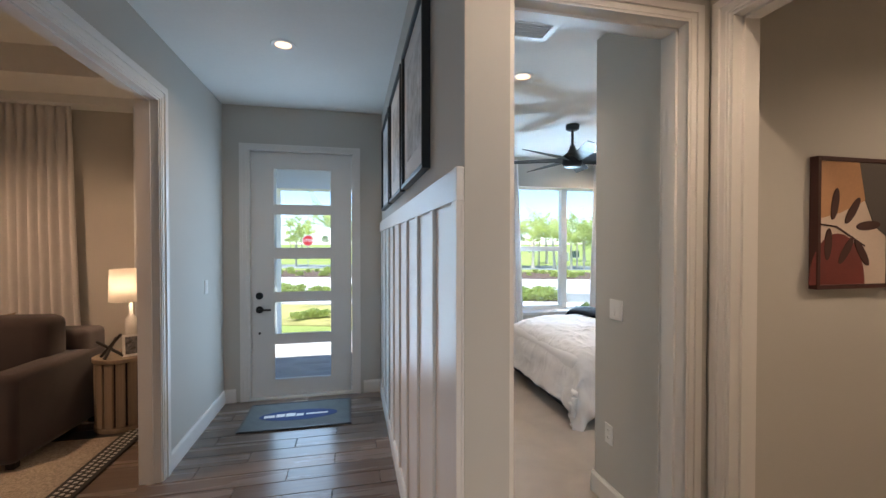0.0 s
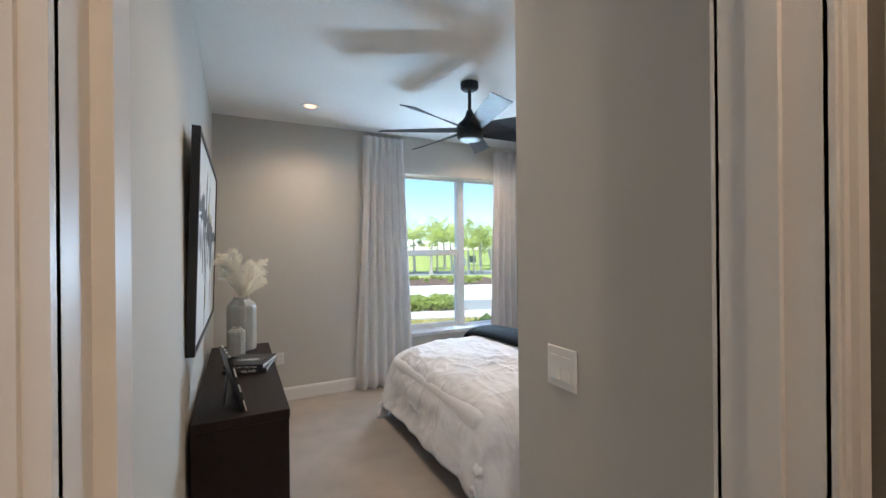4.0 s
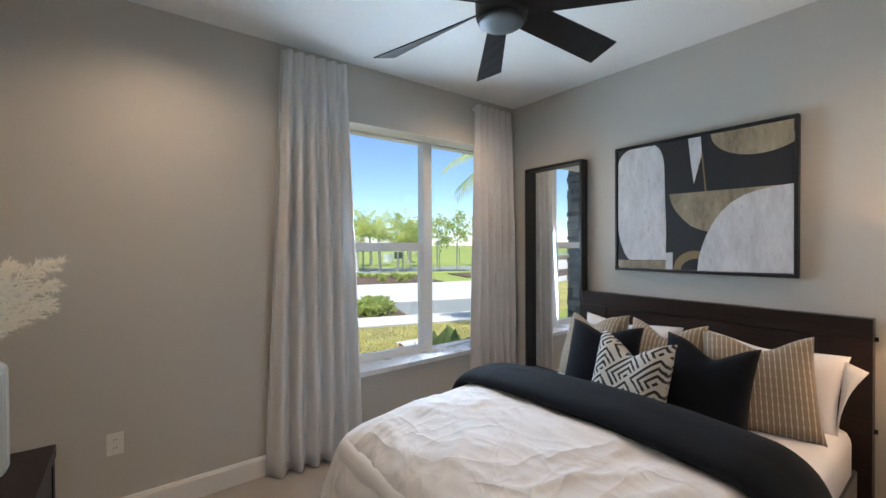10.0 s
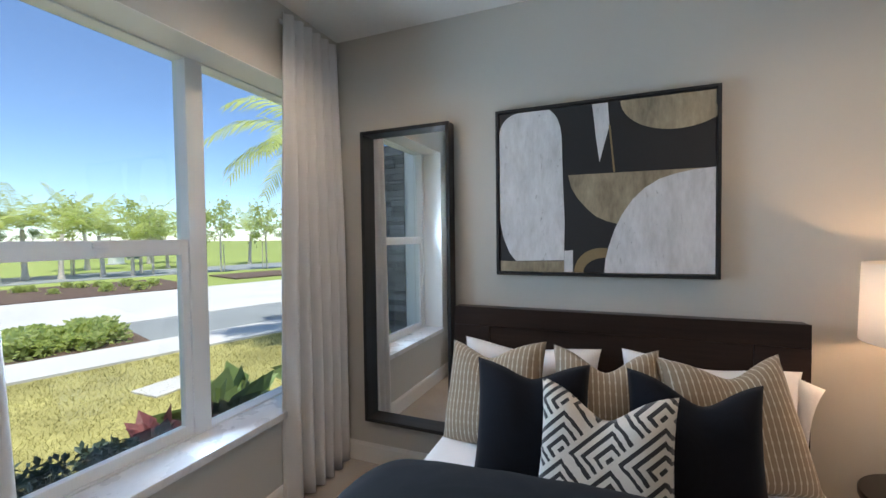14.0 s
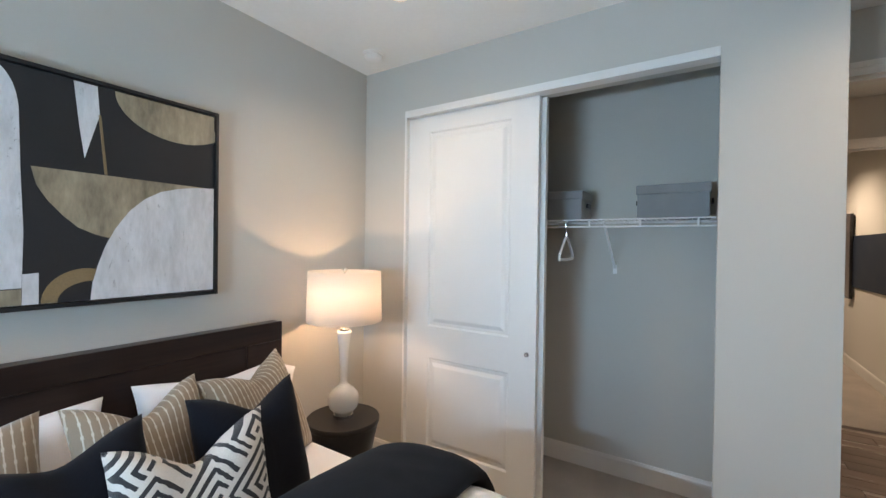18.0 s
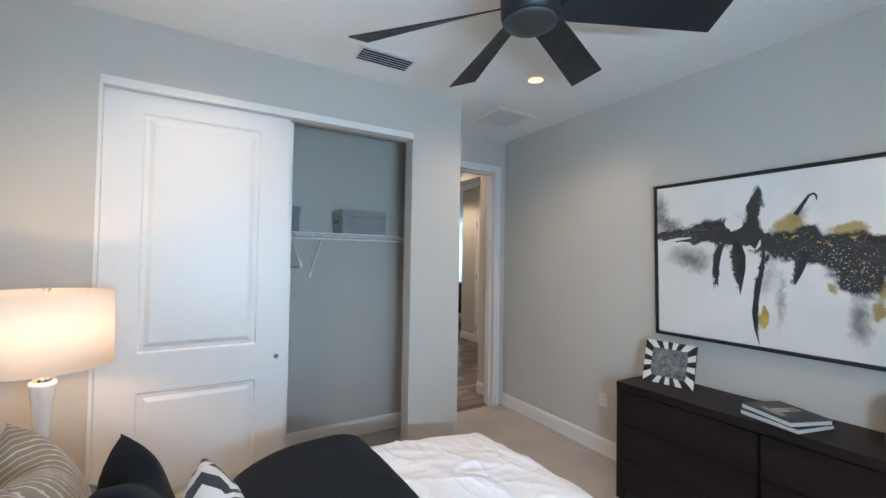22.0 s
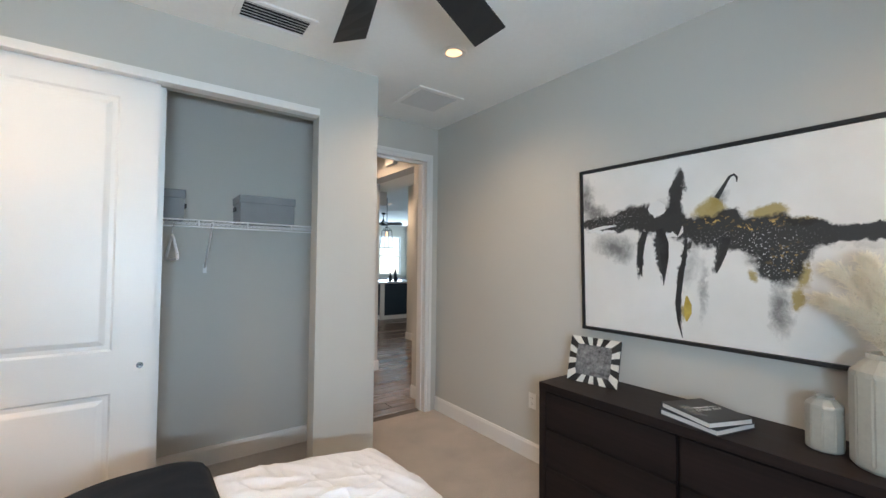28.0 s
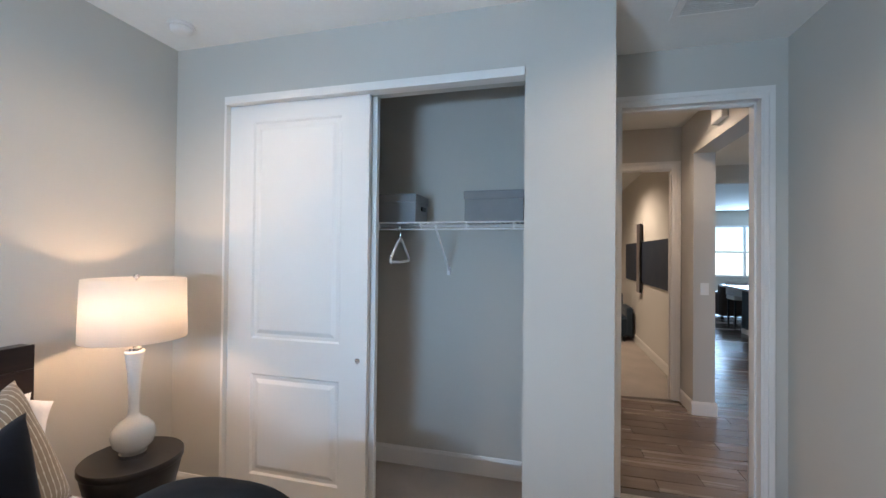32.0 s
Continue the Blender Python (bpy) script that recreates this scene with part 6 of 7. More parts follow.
rod(bm, (-0.09, 0, 0.14), (0.09, 0.02, 0.012), 0.012, 10); rod(bm, (-0.07, 0.02, 0.012), (0.08, 0, 0.19), 0.012, 10); rod(bm, (0.0, -0.07, 0.012), (0.01, 0.08, 0.15), 0.012, 10)
part("sticks", bm, NIGHTW, kn)
sf = thing("photo_frame", pose(-1.47, 3.86, 0.605, -12, 0, 30), "small pale photo frame beside the lamp", "photo frame")
part("frame", boxes((-0.07, 0.07, 0, 0.012, 0, 0.02), (-0.07, 0.07, 0, 0.012, 0.16, 0.18), (-0.07, -0.05, 0, 0.012, 0.02, 0.16), (0.05, 0.07, 0, 0.012, 0.02, 0.16), bevel=0.002), PLASTIC, sf)
part("photograph", boxes((-0.05, 0.05, 0.004, 0.008, 0.02, 0.16)), PHOTO, sf)
sc = thing("curtain", (0, 4.62, 0), "cream pleated drape in the study", "curtain")
part("drape", curtain_panel(-3.6, -2.32, 0.02, 2.90, 16, 0.08), CURTAIN, sc, smooth=True)
part("track", boxes((-3.65, -2.3, -0.015, 0.015, 2.90, 2.932), bevel=0.003), VINYL, sc)
RUGB = surface("oatmeal_jute", (0.36, 0.31, 0.25), 0.95, var=0.25, big=60, fine=220, bump=0.8, dist=0.006)
rg = thing("area_rug", (-2.9, 2.75, 0), "oatmeal woven rug with a black and cream border", "rug")
part("field", boxes((-1.4, 1.4, -1.0, 0.95, 0.0, 0.012)), RUGB, rg)
part("border", boxes((1.4, 1.56, -1.16, 1.11, 0.0, 0.012), (-1.4, 1.4, 0.95, 1.11, 0.0, 0.012)), BLACKF, rg)
bm = bmesh.new()
for k in range(52):
    for j in range(3): bx(bm, 1.425 + j * 0.042, 1.448 + j * 0.042, -1.12 + k * 0.043 + (j % 2) * 0.02, -1.10 + k * 0.043 + (j % 2) * 0.02, 0.012, 0.0135)
part("border_stitches", bm, WEDGE_W, rg)

# ---- hall, den and great room seen through the bedroom doorway ----
ld = thing("louvred_door", (FX0 + 0.004, -1.20, 0.012), "white louvred closet door in the hall", "door")
part("stile", boxes((0, 0.035, 0, 0.09, 0, 2.40), bevel=0.002), DOORW, ld)
part("stile", boxes((0, 0.035, 0.67, 0.76, 0, 2.40), bevel=0.002), DOORW, ld)
for z0, z1 in ((0, 0.20), (1.05, 1.17), (2.30, 2.40)): part("rail", boxes((0, 0.035, 0.09, 0.67, z0, z1), bevel=0.002), DOORW, ld)
slat_me = mesh_of("louvre", boxes((-0.021, 0.021, 0.0, 0.58, -0.004, 0.004)), DOORW)
for z0, z1 in ((0.215, 1.045), (1.185, 2.295)):
    for k in range(int((z1 - z0) / 0.038)):
        o = new("louvre", slat_me); o.parent = ld; o.matrix_basis = pose(0.017, 0.09, z0 + 0.01 + k * 0.038, 0, -45, 0)
for hz in (0.25, 1.2, 2.15): part("hinge", rod(bmesh.new(), (0.037, -0.004, hz - .05), (0.037, -0.004, hz + .05), 0.007, 8), IRON, ld)
casing("door_casing", (-1.21, -0.43, 2.42), FX0, 1, "y", 0.068)
NAVYP = surface("navy_art_paint", (0.012, 0.022, 0.045), 0.6, var=0.12, big=4)
np_ = thing("wall_panel", (0.622, -4.35, 1.07), "navy painted horizontal panel on the den wall", "painting")
part("panel", boxes((0, 0.02, 0, 3.12, 0, 0.663), bevel=0.002), NAVYP, np_)
cp = thing("wall_art", (0.645, -3.12, 0.91), "narrow dark glossy vertical art panel on the den wall", "painting")
GLOSSD = surface("dark_gloss_print", (0.10, 0.085, 0.09), 0.12, var=0.45, big=3, fine=12, bump=0)
part("backing", boxes((0, 0.03, 0, 0.24, 0, 1.12), bevel=0.002), BLACKF, cp)
part("print", boxes((0.0305, 0.033, 0.004, 0.236, 0.004, 1.116)), GLOSSD, cp)
DUSK = fabric("dusk_blue_velvet", (0.02, 0.035, 0.055))
pouf = thing("armchair", (1.055, -3.75, 0), "dusk-blue upholstered armchair in the den", "armchair")
part("seat", boxes((-0.32, 0.32, -0.32, 0.32, 0.08, 0.44), bevel=0.06, seg=4), DUSK, pouf, smooth=True)
part("back", boxes((-0.32, 0.32, -0.42, -0.26, 0.08, 0.82), bevel=0.06, seg=4), DUSK, pouf, smooth=True)
for sx in (-0.40, 0.28): part("arm", boxes((sx, sx + .12, -0.34, 0.32, 0.08, 0.60), bevel=0.05, seg=4), DUSK, pouf, smooth=True)
for sx in (-0.27, 0.23):
    for sy in (-0.3, 0.25): part("leg", boxes((sx, sx + .04, sy, sy + .04, 0, 0.08)), BLACKF, pouf)

NAVYC = surface("navy_cabinet_paint", (0.018, 0.035, 0.055), 0.4, var=0.05)
QUARTZ = surface("white_quartz", (0.72, 0.73, 0.74), 0.2, var=0.04, big=3)
isl = thing("kitchen_island", pose(-1.52, -5.12, 0, 0, 0, 90), "navy panelled island with white quartz top", "kitchen island")
part("body", boxes((0.05, 0.95, 0.1, 2.0, 0.0, 0.89), bevel=0.004), NAVYC, isl)
for k in range(3): part("panel", boxes((0.95, 0.965, 0.17 + k * 0.61, 0.70 + k * 0.61, 0.14, 0.82), bevel=0.004), NAVYC, isl)
part("end_panel", boxes((0.15, 0.85, 0.085, 0.1, 0.14, 0.82), bevel=0.004), NAVYC, isl)
part("end_post", boxes((0.951, 1.0, 0.06, 0.17, 0, 0.89), bevel=0.004), TRIM, isl, "white corner post")
part("worktop", boxes((-0.25, 1.03, -0.20, 2.05, 0.89, 0.93), bevel=0.006), QUARTZ, isl)
part("kick_board", boxes((0.06, 0.96, 0.09, 2.02, 0.0, 0.1)), TRIM, isl)
for k, (dx, dy, h, r) in enumerate(((0.55, 1.72, 0.28, 0.04), (0.66, 1.62, 0.22, 0.045), (0.48, 1.55, 0.32, 0.036))):
    b = thing("bottle", (-2.75 + dx, -6.2 + dy, 0.93), "dark glass bottle on the island", "bottle", "island bottles")
    part("body", lathe([(r, 0), (r, h * 0.6), (r * 0.35, h * 0.72), (r * 0.35, h), (0.001, h)], 16), NAVYC, b, smooth=True)
def bar_stool(x, y):
    s = thing("bar_stool", pose(x, y, 0, 0, 0, 90), "pale upholstered bar stool with dark legs", "stool", "island stools")
    part("seat", boxes((-0.2, 0.2, -0.2, 0.2, 0.62, 0.70), bevel=0.02), LINEN, s)
    part("backrest", boxes((-0.22, -0.17, -0.2, 0.2, 0.70, 0.98), bevel=0.02), LINEN, s)
    for sx in (-0.18, 0.15):
        for sy in (-0.18, 0.15): part("leg", boxes((sx, sx + .03, sy, sy + .03, 0, 0.62)), BLACKF, s)
for k in range(3): bar_stool(-1.75 - k * 0.62, -5.45)
gs = thing("sofa", (-3.4, -7.85, 0), "dark leather sofa in the great room", "sofa")
LEATHER = surface("brown_leather", (0.05, 0.03, 0.022), 0.4, var=0.12, fine=80)
part("base", boxes((-0.6, 1.5, 0, 0.9, 0.08, 0.44), bevel=0.04), LEATHER, gs)
for sx in (-0.55, 1.4):
    for sy in (0.05, 0.8): part("leg", boxes((sx, sx + .05, sy, sy + .05, 0, 0.1)), BLACKF, gs)
part("back", boxes((-0.6, 1.5, 0.72, 0.95, 0.08, 0.84), bevel=0.05), LEATHER, gs)
for sx in (-0.62, 1.32): part("arm", boxes((sx, sx + .2, 0, 0.92, 0.08, 0.64), bevel=0.05), LEATHER, gs)
for k in range(2): part("back_cushion", boxes((-0.4 + k * 0.9, 0.45 + k * 0.9, 0.5, 0.72, 0.44, 0.80), bevel=0.06), LEATHER, gs)
gp = thing("throw_pillow", pose(-2.45, -7.33, 0.50) @ pose(0, 0, 0, -20, 0, 150), "cream throw pillow on the leather sofa", "pillow")
part("cover", pillow_mesh(0.42, 0.42, 0.15, 0.03, 35), LINEN, gp, smooth=True)
ct = thing("round_table", (-5.2, -6.6, 0), "small white round table", "table")
part("top", lathe([(0.35, 0.72), (0.36, 0.73), (0.36, 0.75), (0.001, 0.755)], 36), QUARTZ, ct)
part("pedestal", lathe([(0.2, 0.0), (0.2, 0.02), (0.04, 0.05), (0.04, 0.72), (0.001, 0.72)], 24), TRIM, ct)
gw_ = thing("window_2", (-6.7, -12.06, 0.8), "white three-part window of the great room", "window")
gw_["kind"] = "structure"
part("window_frame", boxes((0, 3.4, 0, 0.07, 0, 0.06), (0, 3.4, 0, 0.07, 1.74, 1.80), (0, 0.06, 0, 0.07, 0.06, 1.74), (3.34, 3.4, 0, 0.07, 0.06, 1.74), (1.1, 1.16, 0, 0.07, 0.06, 1.74), (2.24, 2.30, 0, 0.07, 0.06, 1.74), (0.06, 3.34, 0.01, 0.06, 0.84, 0.90)), VINYL, gw_)
for x0, x1 in ((0.06, 1.1), (1.16, 2.24), (2.30, 3.34)):
    part("pane", boxes((x0, x1, 0.03, 0.036, 0.06, 1.74)), GLASS, gw_).visible_shadow = False
gf = copy_thing(fan, pose(-3.5, -7.7, 3.1, 0, 0, 20))
gf["label"] = "black ceiling fan in the great room"
lt = thing("lantern_pendant", (-1.98, -4.6, 3.1), "black lantern pendant over the island", "pendant lamp")
part("rod", rod(bmesh.new(), (0, 0, -0.75), (0, 0, 0), 0.008, 8), IRON, lt)
bm = bmesh.new()
for sx, sy in ((-1, -1), (-1, 1), (1, -1), (1, 1)):
    rod(bm, (0, 0, -0.75), (0.09 * sx, 0.09 * sy, -0.85), 0.006, 6); rod(bm, (0.09 * sx, 0.09 * sy, -0.85), (0.13 * sx, 0.13 * sy, -1.30), 0.007, 6)
for q, z in ((0.09, -0.85), (0.13, -1.30)):
    for a, b in (((-q, -q), (q, -q)), ((q, -q), (q, q)), ((q, q), (-q, q)), ((-q, q), (-q, -q))): rod(bm, (*a, z), (*b, z), 0.007, 6)
part("cage", bm, IRON, lt)
part("bulb", lathe([(0.012, -1.02), (0.03, -0.98), (0.03, -0.93), (0.01, -0.88), (0.001, -0.88)], 16), LENS, lt)
for gx, gy in ((-1.2, -4.2), (-2.6, -5.6), (-1.4, -6.8), (-3.0, -10.2)): can(gx, gy, 3.1)

# ---- outdoors ----
GRASS = surface("lawn_grass", (0.34, 0.31, 0.115), 0.95, var=0.28, big=1.1, fine=26, bump=0.6, dist=0.03, spec=0.15)
FIELD = surface("park_grass", (0.25, 0.30, 0.085), 0.95, var=0.14, big=0.12, fine=6, bump=0.4, dist=0.03, spec=0.15)
CONC = surface("pale_concrete", (0.50, 0.49, 0.47), 0.85, var=0.06, big=0.8, fine=60, bump=0.2)
ASPH = surface("grey_asphalt", (0.22, 0.235, 0.235), 0.9, var=0.08, big=1, fine=90, bump=0.3)
PAVER = surface("pale_paver", (0.46, 0.45, 0.44), 0.85, var=0.08, big=3, fine=60, bump=0.2, vary=0.12)
MULCH = surface("brown_mulch", (0.11, 0.07, 0.05), 0.95, var=0.3, big=12, fine=60, bump=0.9, dist=0.02)
STUCCO = surface("white_stucco", (0.78, 0.80, 0.80), 0.9, var=0.03, fine=120, bump=0.4)
LEAF = surface("leaf_green", (0.13, 0.19, 0.055), 0.6, var=0.3, big=1.2, fine=30, bump=0.1, vary=0.2)
LEAFY = surface("palm_green", (0.30, 0.35, 0.11), 0.55, var=0.3, big=1.5, fine=30, bump=0.1, vary=0.2)
_t = LEAFY.node_tree                                        # thin leaves let sunlight through
_tr, _mx, _b = _t.nodes.new("ShaderNodeBsdfTranslucent"), _t.nodes.new("ShaderNodeMixShader"), _t.nodes["Principled BSDF"]
_tr.inputs[0].default_value, _mx.inputs[0].default_value = (0.66, 0.74, 0.24, 1), 0.5
link(_t, _b.outputs[0], _mx.inputs[1]); link(_t, _tr.outputs[0], _mx.inputs[2])
link(_t, _mx.outputs[0], _t.nodes["Material Output"].inputs[0])
LEAFB = surface("blue_green_shrub", (0.045, 0.075, 0.055), 0.6, var=0.3, big=4, fine=30, bump=0.1)
CROTON = surface("croton_red_leaf", (0.13, 0.04, 0.04), 0.5, var=0.4, big=9, fine=30, bump=0.1)
BARK = surface("grey_palm_bark", (0.50, 0.45, 0.38), 0.9, var=0.2, big=6, fine=60, bump=0.8, dist=0.01, stretch=(1, 1, 6))
GZ = -0.25
setting("ground", boxes((-400, 400, 5.9, 700, GZ - 0.3, GZ)), FIELD, "green park lawn reaching to the horizon", "ground")
ANG = -18.0


def band(name, a0, a1, s0, s1, z, material, label, category):
    ob = setting(name, boxes((a0, a1, s0, s1, GZ - 0.05, z)), material, label, category)
    ob.matrix_world = pose(0, 0, 0, 0, 0, ANG)
    return ob


setting("lawn_front", boxes((1.2, 16.0, 6.9, 8.2, GZ - .05, GZ + .02)), GRASS, "sun-dried front lawn", "ground")
band("lawn_strip", -40, 40, 8.6, 11.45, GZ + .016, GRASS, "sun-dried front lawn", "ground")
band("pavement", -60, 60, 11.45, 12.5, GZ + .05, CONC, "pale concrete pavement", "pavement")
band("verge", -60, 2.9, 12.5, 14.6, GZ + .03, MULCH, "mulched planting strip", "ground")
band("road_near", 2.9, 60, 12.5, 14.85, GZ + .015, ASPH, "grey asphalt edge of the street", "road")
band("kerb", -60, 2.9, 14.6, 14.85, GZ + .06, CONC, "pale concrete kerb", "pavement")
band("street", -60, 60, 14.85, 20.6, GZ + .03, CONC, "pale paved street", "road")
band("planting_bed", -60, 6.6, 20.6, 25.4, GZ + .06, MULCH, "mulched bed with shrubs", "ground")
band("planting_island", 8.6, 60, 22.6, 25.4, GZ + .06, MULCH, "mulched bed with shrubs", "ground")
band("road_far", -80, 80, 28.0, 33.0, GZ + .02, ASPH, "grey asphalt road by the park", "road")
setting("window_bed", boxes((1.0, 9.0, 5.86, 6.9, GZ - .05, GZ + .03)), MULCH, "mulched bed under the bedroom window", "ground")
setting("porch_floor", boxes((-3.2, 1.6, 4.50, 7.8, GZ - .1, -0.075)), GROUT, "porch slab under the pavers", "pavement")
pvm = mesh_of("paver", boxes((0.002, 0.198, 0.002, 0.098, 0, 0.03)), PAVER)
porch = thing("porch_pavers", (0, 0, 0), "grey rectangular porch pavers", "pavement"); porch["kind"] = "structure"
for j in range(31):
    for i in range(9):
        o = new("paver", pvm); o.parent = porch
        o.matrix_basis = pose(-1.35 + i * 0.2 + (j % 2) * 0.1, 4.50 + j * 0.1, -0.075)
# Slabs are out of view; the gap is invented to let sun onto porch.
setting("porch_roof", boxes((-3.4, 0.50, 4.51, 5.20, 2.85, 2.95), (-3.4, 0.50, 6.75, 7.75, 2.85, 2.95)), STUCCO, "white porch ceiling in two unseen slabs with an added light gap", "ceiling")
setting("porch_side_wall", boxes((-1.75, -1.45, 4.51, 7.3, GZ - .1, 2.85)), STUCCO, "white stucco porch side wall", "wall")
setting("porch_beam", boxes((-0.92, 0.50, 7.35, 7.70, 2.47, 2.85)), STUCCO, "white porch beam", "trim")
setting("porch_column", boxes((-1.75, -0.92, 7.30, 7.75, GZ - .1, 2.85), bevel=0.01), STUCCO, "white stucco porch column", "wall")
setting("outer_wall_bedroom", boxes((0.50, 0.62, EY + .23, 5.86, GZ - .1, 3.2)), STUCCO, "white stucco outer wall of the bedroom", "wall")

# stacked-stone pier beside the bedroom window
setting("outer_wing_wall", boxes((1.42, 1.71, 5.86, 6.49, GZ - .1, 3.1)), STUCCO, "white stucco wing wall of the porch", "wall")
pier = thing("stone_pier", (1.13, 6.49, GZ), "stacked grey ledgestone pier beside the window", "pier")
STONE = surface("grey_ledgestone", (0.16, 0.165, 0.175), 0.85, var=0.2, big=7, fine=60, bump=0.7, dist=0.01, vary=0.45)
part("core", boxes((0.03, 0.57, 0.0, 0.38, 0, 3.0)), GROUT, pier)
rng = random.Random(5)
stones = [mesh_of("stone", boxes((0, 1, 0, 1, 0, 1), bevel=0.04, seg=1), STONE)]
zc = 0.0
while zc < 2.9:
    hh = rng.choice((0.05, 0.065, 0.085))
    for side in range(3):
        a = 0.0
        lim = 0.60 if side == 1 else 0.40
        while a < lim - 0.04:
            ln = min(rng.uniform(0.12, 0.34), lim - a)
            d = rng.uniform(0.035, 0.065)
            o = new("stone", stones[0]); o.parent = pier
            if side == 0: m = Matrix.Translation((0.57, a, zc)) @ Matrix.Diagonal((d, ln - .006, hh - .006, 1))
            elif side == 1: m = Matrix.Translation((a, 0.38, zc)) @ Matrix.Diagonal((ln - .006, d, hh - .006, 1))
            else: m = Matrix.Translation((0.03 - d, a, zc)) @ Matrix.Diagonal((d, ln - .006, hh - .006, 1))
            o.matrix_basis = m
            a += ln
    zc += hh


def leaf_cloud(name, count, size, shape, material, seed, up=0.3):
    """Many small bent leaves filling an uneven body; shape gives a point for a random triple."""
    r = random.Random(seed)
    vs, fs = [], []
    for _ in range(count):
        p = Vector(shape(r))
        d = Vector((r.gauss(0, 1), r.gauss(0, 1), r.gauss(up, 0.7))).normalized()
        s = d.cross(Vector((r.gauss(0, 1), r.gauss(0, 1), r.gauss(0, 1)))).normalized()
        ln = size * r.uniform(0.6, 1.4)
        k = len(vs)
        vs += [tuple(p), tuple(p + d * ln * 0.5 + s * ln * 0.22), tuple(p + d * ln + Vector((0, 0, -ln * 0.15))), tuple(p + d * ln * 0.5 - s * ln * 0.22)]
        fs.append((k, k + 1, k + 2, k + 3))
    me = bpy.data.meshes.new(name)
    me.from_pydata(vs, [], fs)
    me.materials.append(material)
    return me


def shrub_shape(rx, ry, rz):
    def f(r):
        a, q, z = r.uniform(0, 2 * math.pi), r.random() ** 0.5, r.random() ** 0.7
        w = (1 - 0.6 * z) * (0.8 + 0.3 * math.sin(3 * a + 2))
        return (rx * q * w * math.cos(a), ry * q * w * math.sin(a), rz * z)
    return f


def frond_leaves(vs, fs, r, base, az, ln, rise, droop, n, leaf):
    d = Vector((math.cos(az), math.sin(az), 0))
    side = Vector((-math.sin(az), math.cos(az), 0))
    def ax(f): return base + d * (ln * f * (1 - 0.12 * f)) + Vector((0, 0, rise * f - droop * f * f))
    for k in range(n):
        f = 0.12 + 0.86 * k / n
        p, q = ax(f), ax(min(1, f + 0.03))
        t = (q - p).normalized()
        for s in (-1, 1):
            l = leaf * (0.45 + 0.75 * math.sin(math.pi * min(1, f * 0.95 + 0.05))) * r.uniform(0.85, 1.15)
            tip = p + side * s * l * 0.72 + t * l * 0.55 + Vector((0, 0, -l * r.uniform(0.15, 0.45)))
            w = t * 0.016 * (leaf / 0.5)
            i = len(vs)
            mid = (p + tip) / 2 + Vector((0, 0, l * 0.08))
            vs += [tuple(p - w), tuple(p + w), tuple(mid + w * 1.5), tuple(mid - w * 1.5), tuple(tip)]
            fs += [(i, i + 1, i + 2, i + 3), (i + 3, i + 2, i + 4)]
    k = len(vs)
    for j in range(8):
        a = ax(j / 7)
        vs += [tuple(a - side * 0.012 * (1.2 - j / 7)), tuple(a + side * 0.012 * (1.2 - j / 7))]
    for j in range(7): fs.append((k + 2 * j, k + 2 * j + 1, k + 2 * j + 3, k + 2 * j + 2))


def palm(at, trunk_h, n_fronds, ln, seed, label, leaf=0.42, dense=26, upright=0.0):
    r = random.Random(seed)
    p = thing("palm_tree", at, label, "tree", "palms")
    bm = bmesh.new()
    prev = None
    for k in range(9):
        f = k / 8
        c = Vector((0.12 * f * f, 0.06 * f, trunk_h * f))
        rad = 0.11 * (1 - 0.35 * f) * (1.0 + 0.06 * (k % 2)) + (0.05 if k == 0 else 0)
        ring = [bm.verts.new(c + Vector((rad * math.cos(a * math.pi / 6), rad * math.sin(a * math.pi / 6), 0))) for a in range(12)]
        if prev:
            for a in range(12): bm.faces.new((prev[a], prev[(a + 1) % 12], ring[(a + 1) % 12], ring[a]))
        prev = ring
    bm.faces.new(prev)
    part("trunk", bm, BARK, p, smooth=True)
    vs, fs = [], []
    top = Vector((0.12, 0.06, trunk_h))
    for k in range(n_fronds):
        az = k * 2.4 + r.uniform(-0.3, 0.3)
        lift = r.random()
        frond_leaves(vs, fs, r, top, az, ln * r.uniform(0.8, 1.1), ln * (0.15 + 0.95 * lift + upright), ln * (0.55 + 0.25 * r.random() - 0.2 * upright), dense, leaf)
    me = bpy.data.meshes.new("crown"); me.from_pydata(vs, [], fs); me.materials.append(LEAFY)
    o = new("crown", me); o.parent = p
    return p


pa = palm((13.0, 27.2, GZ), 2.1, 16, 1.9, 3, "young palm with upright fronds in the far planting bed", 0.40, 30, 0.55)
for k, (x, y, s, a) in enumerate(((12.2, 28.3, 1.1, 60), (14.2, 26.3, 0.95, 130), (15.1, 25.6, 0.8, 200), (24.0, 27.5, 1.05, 300), (9.4, 29.0, 1.0, 20), (11.0, 27.6, 1.0, 75), (19.5, 29.5, 0.9, 90), (-7.5, 34.0, 1.3, 10), (-1.0, 31.5, 1.3, 210), (33, 30, 1.1, 33), (17.0, 33.0, 1.2, 170), (6.0, 28.0, 1.0, 250), (22.5, 36.0, 1.3, 40), (2.5, 33.0, 1.1, 120))):
    q = copy_thing(pa, pose(x, y, GZ, 0, 0, a))
    q.scale = (s, s, s)
palm((8.0, 8.4, GZ), 3.35, 18, 2.05, 12, "tall palm whose fronds hang before the window", 0.42, 32)


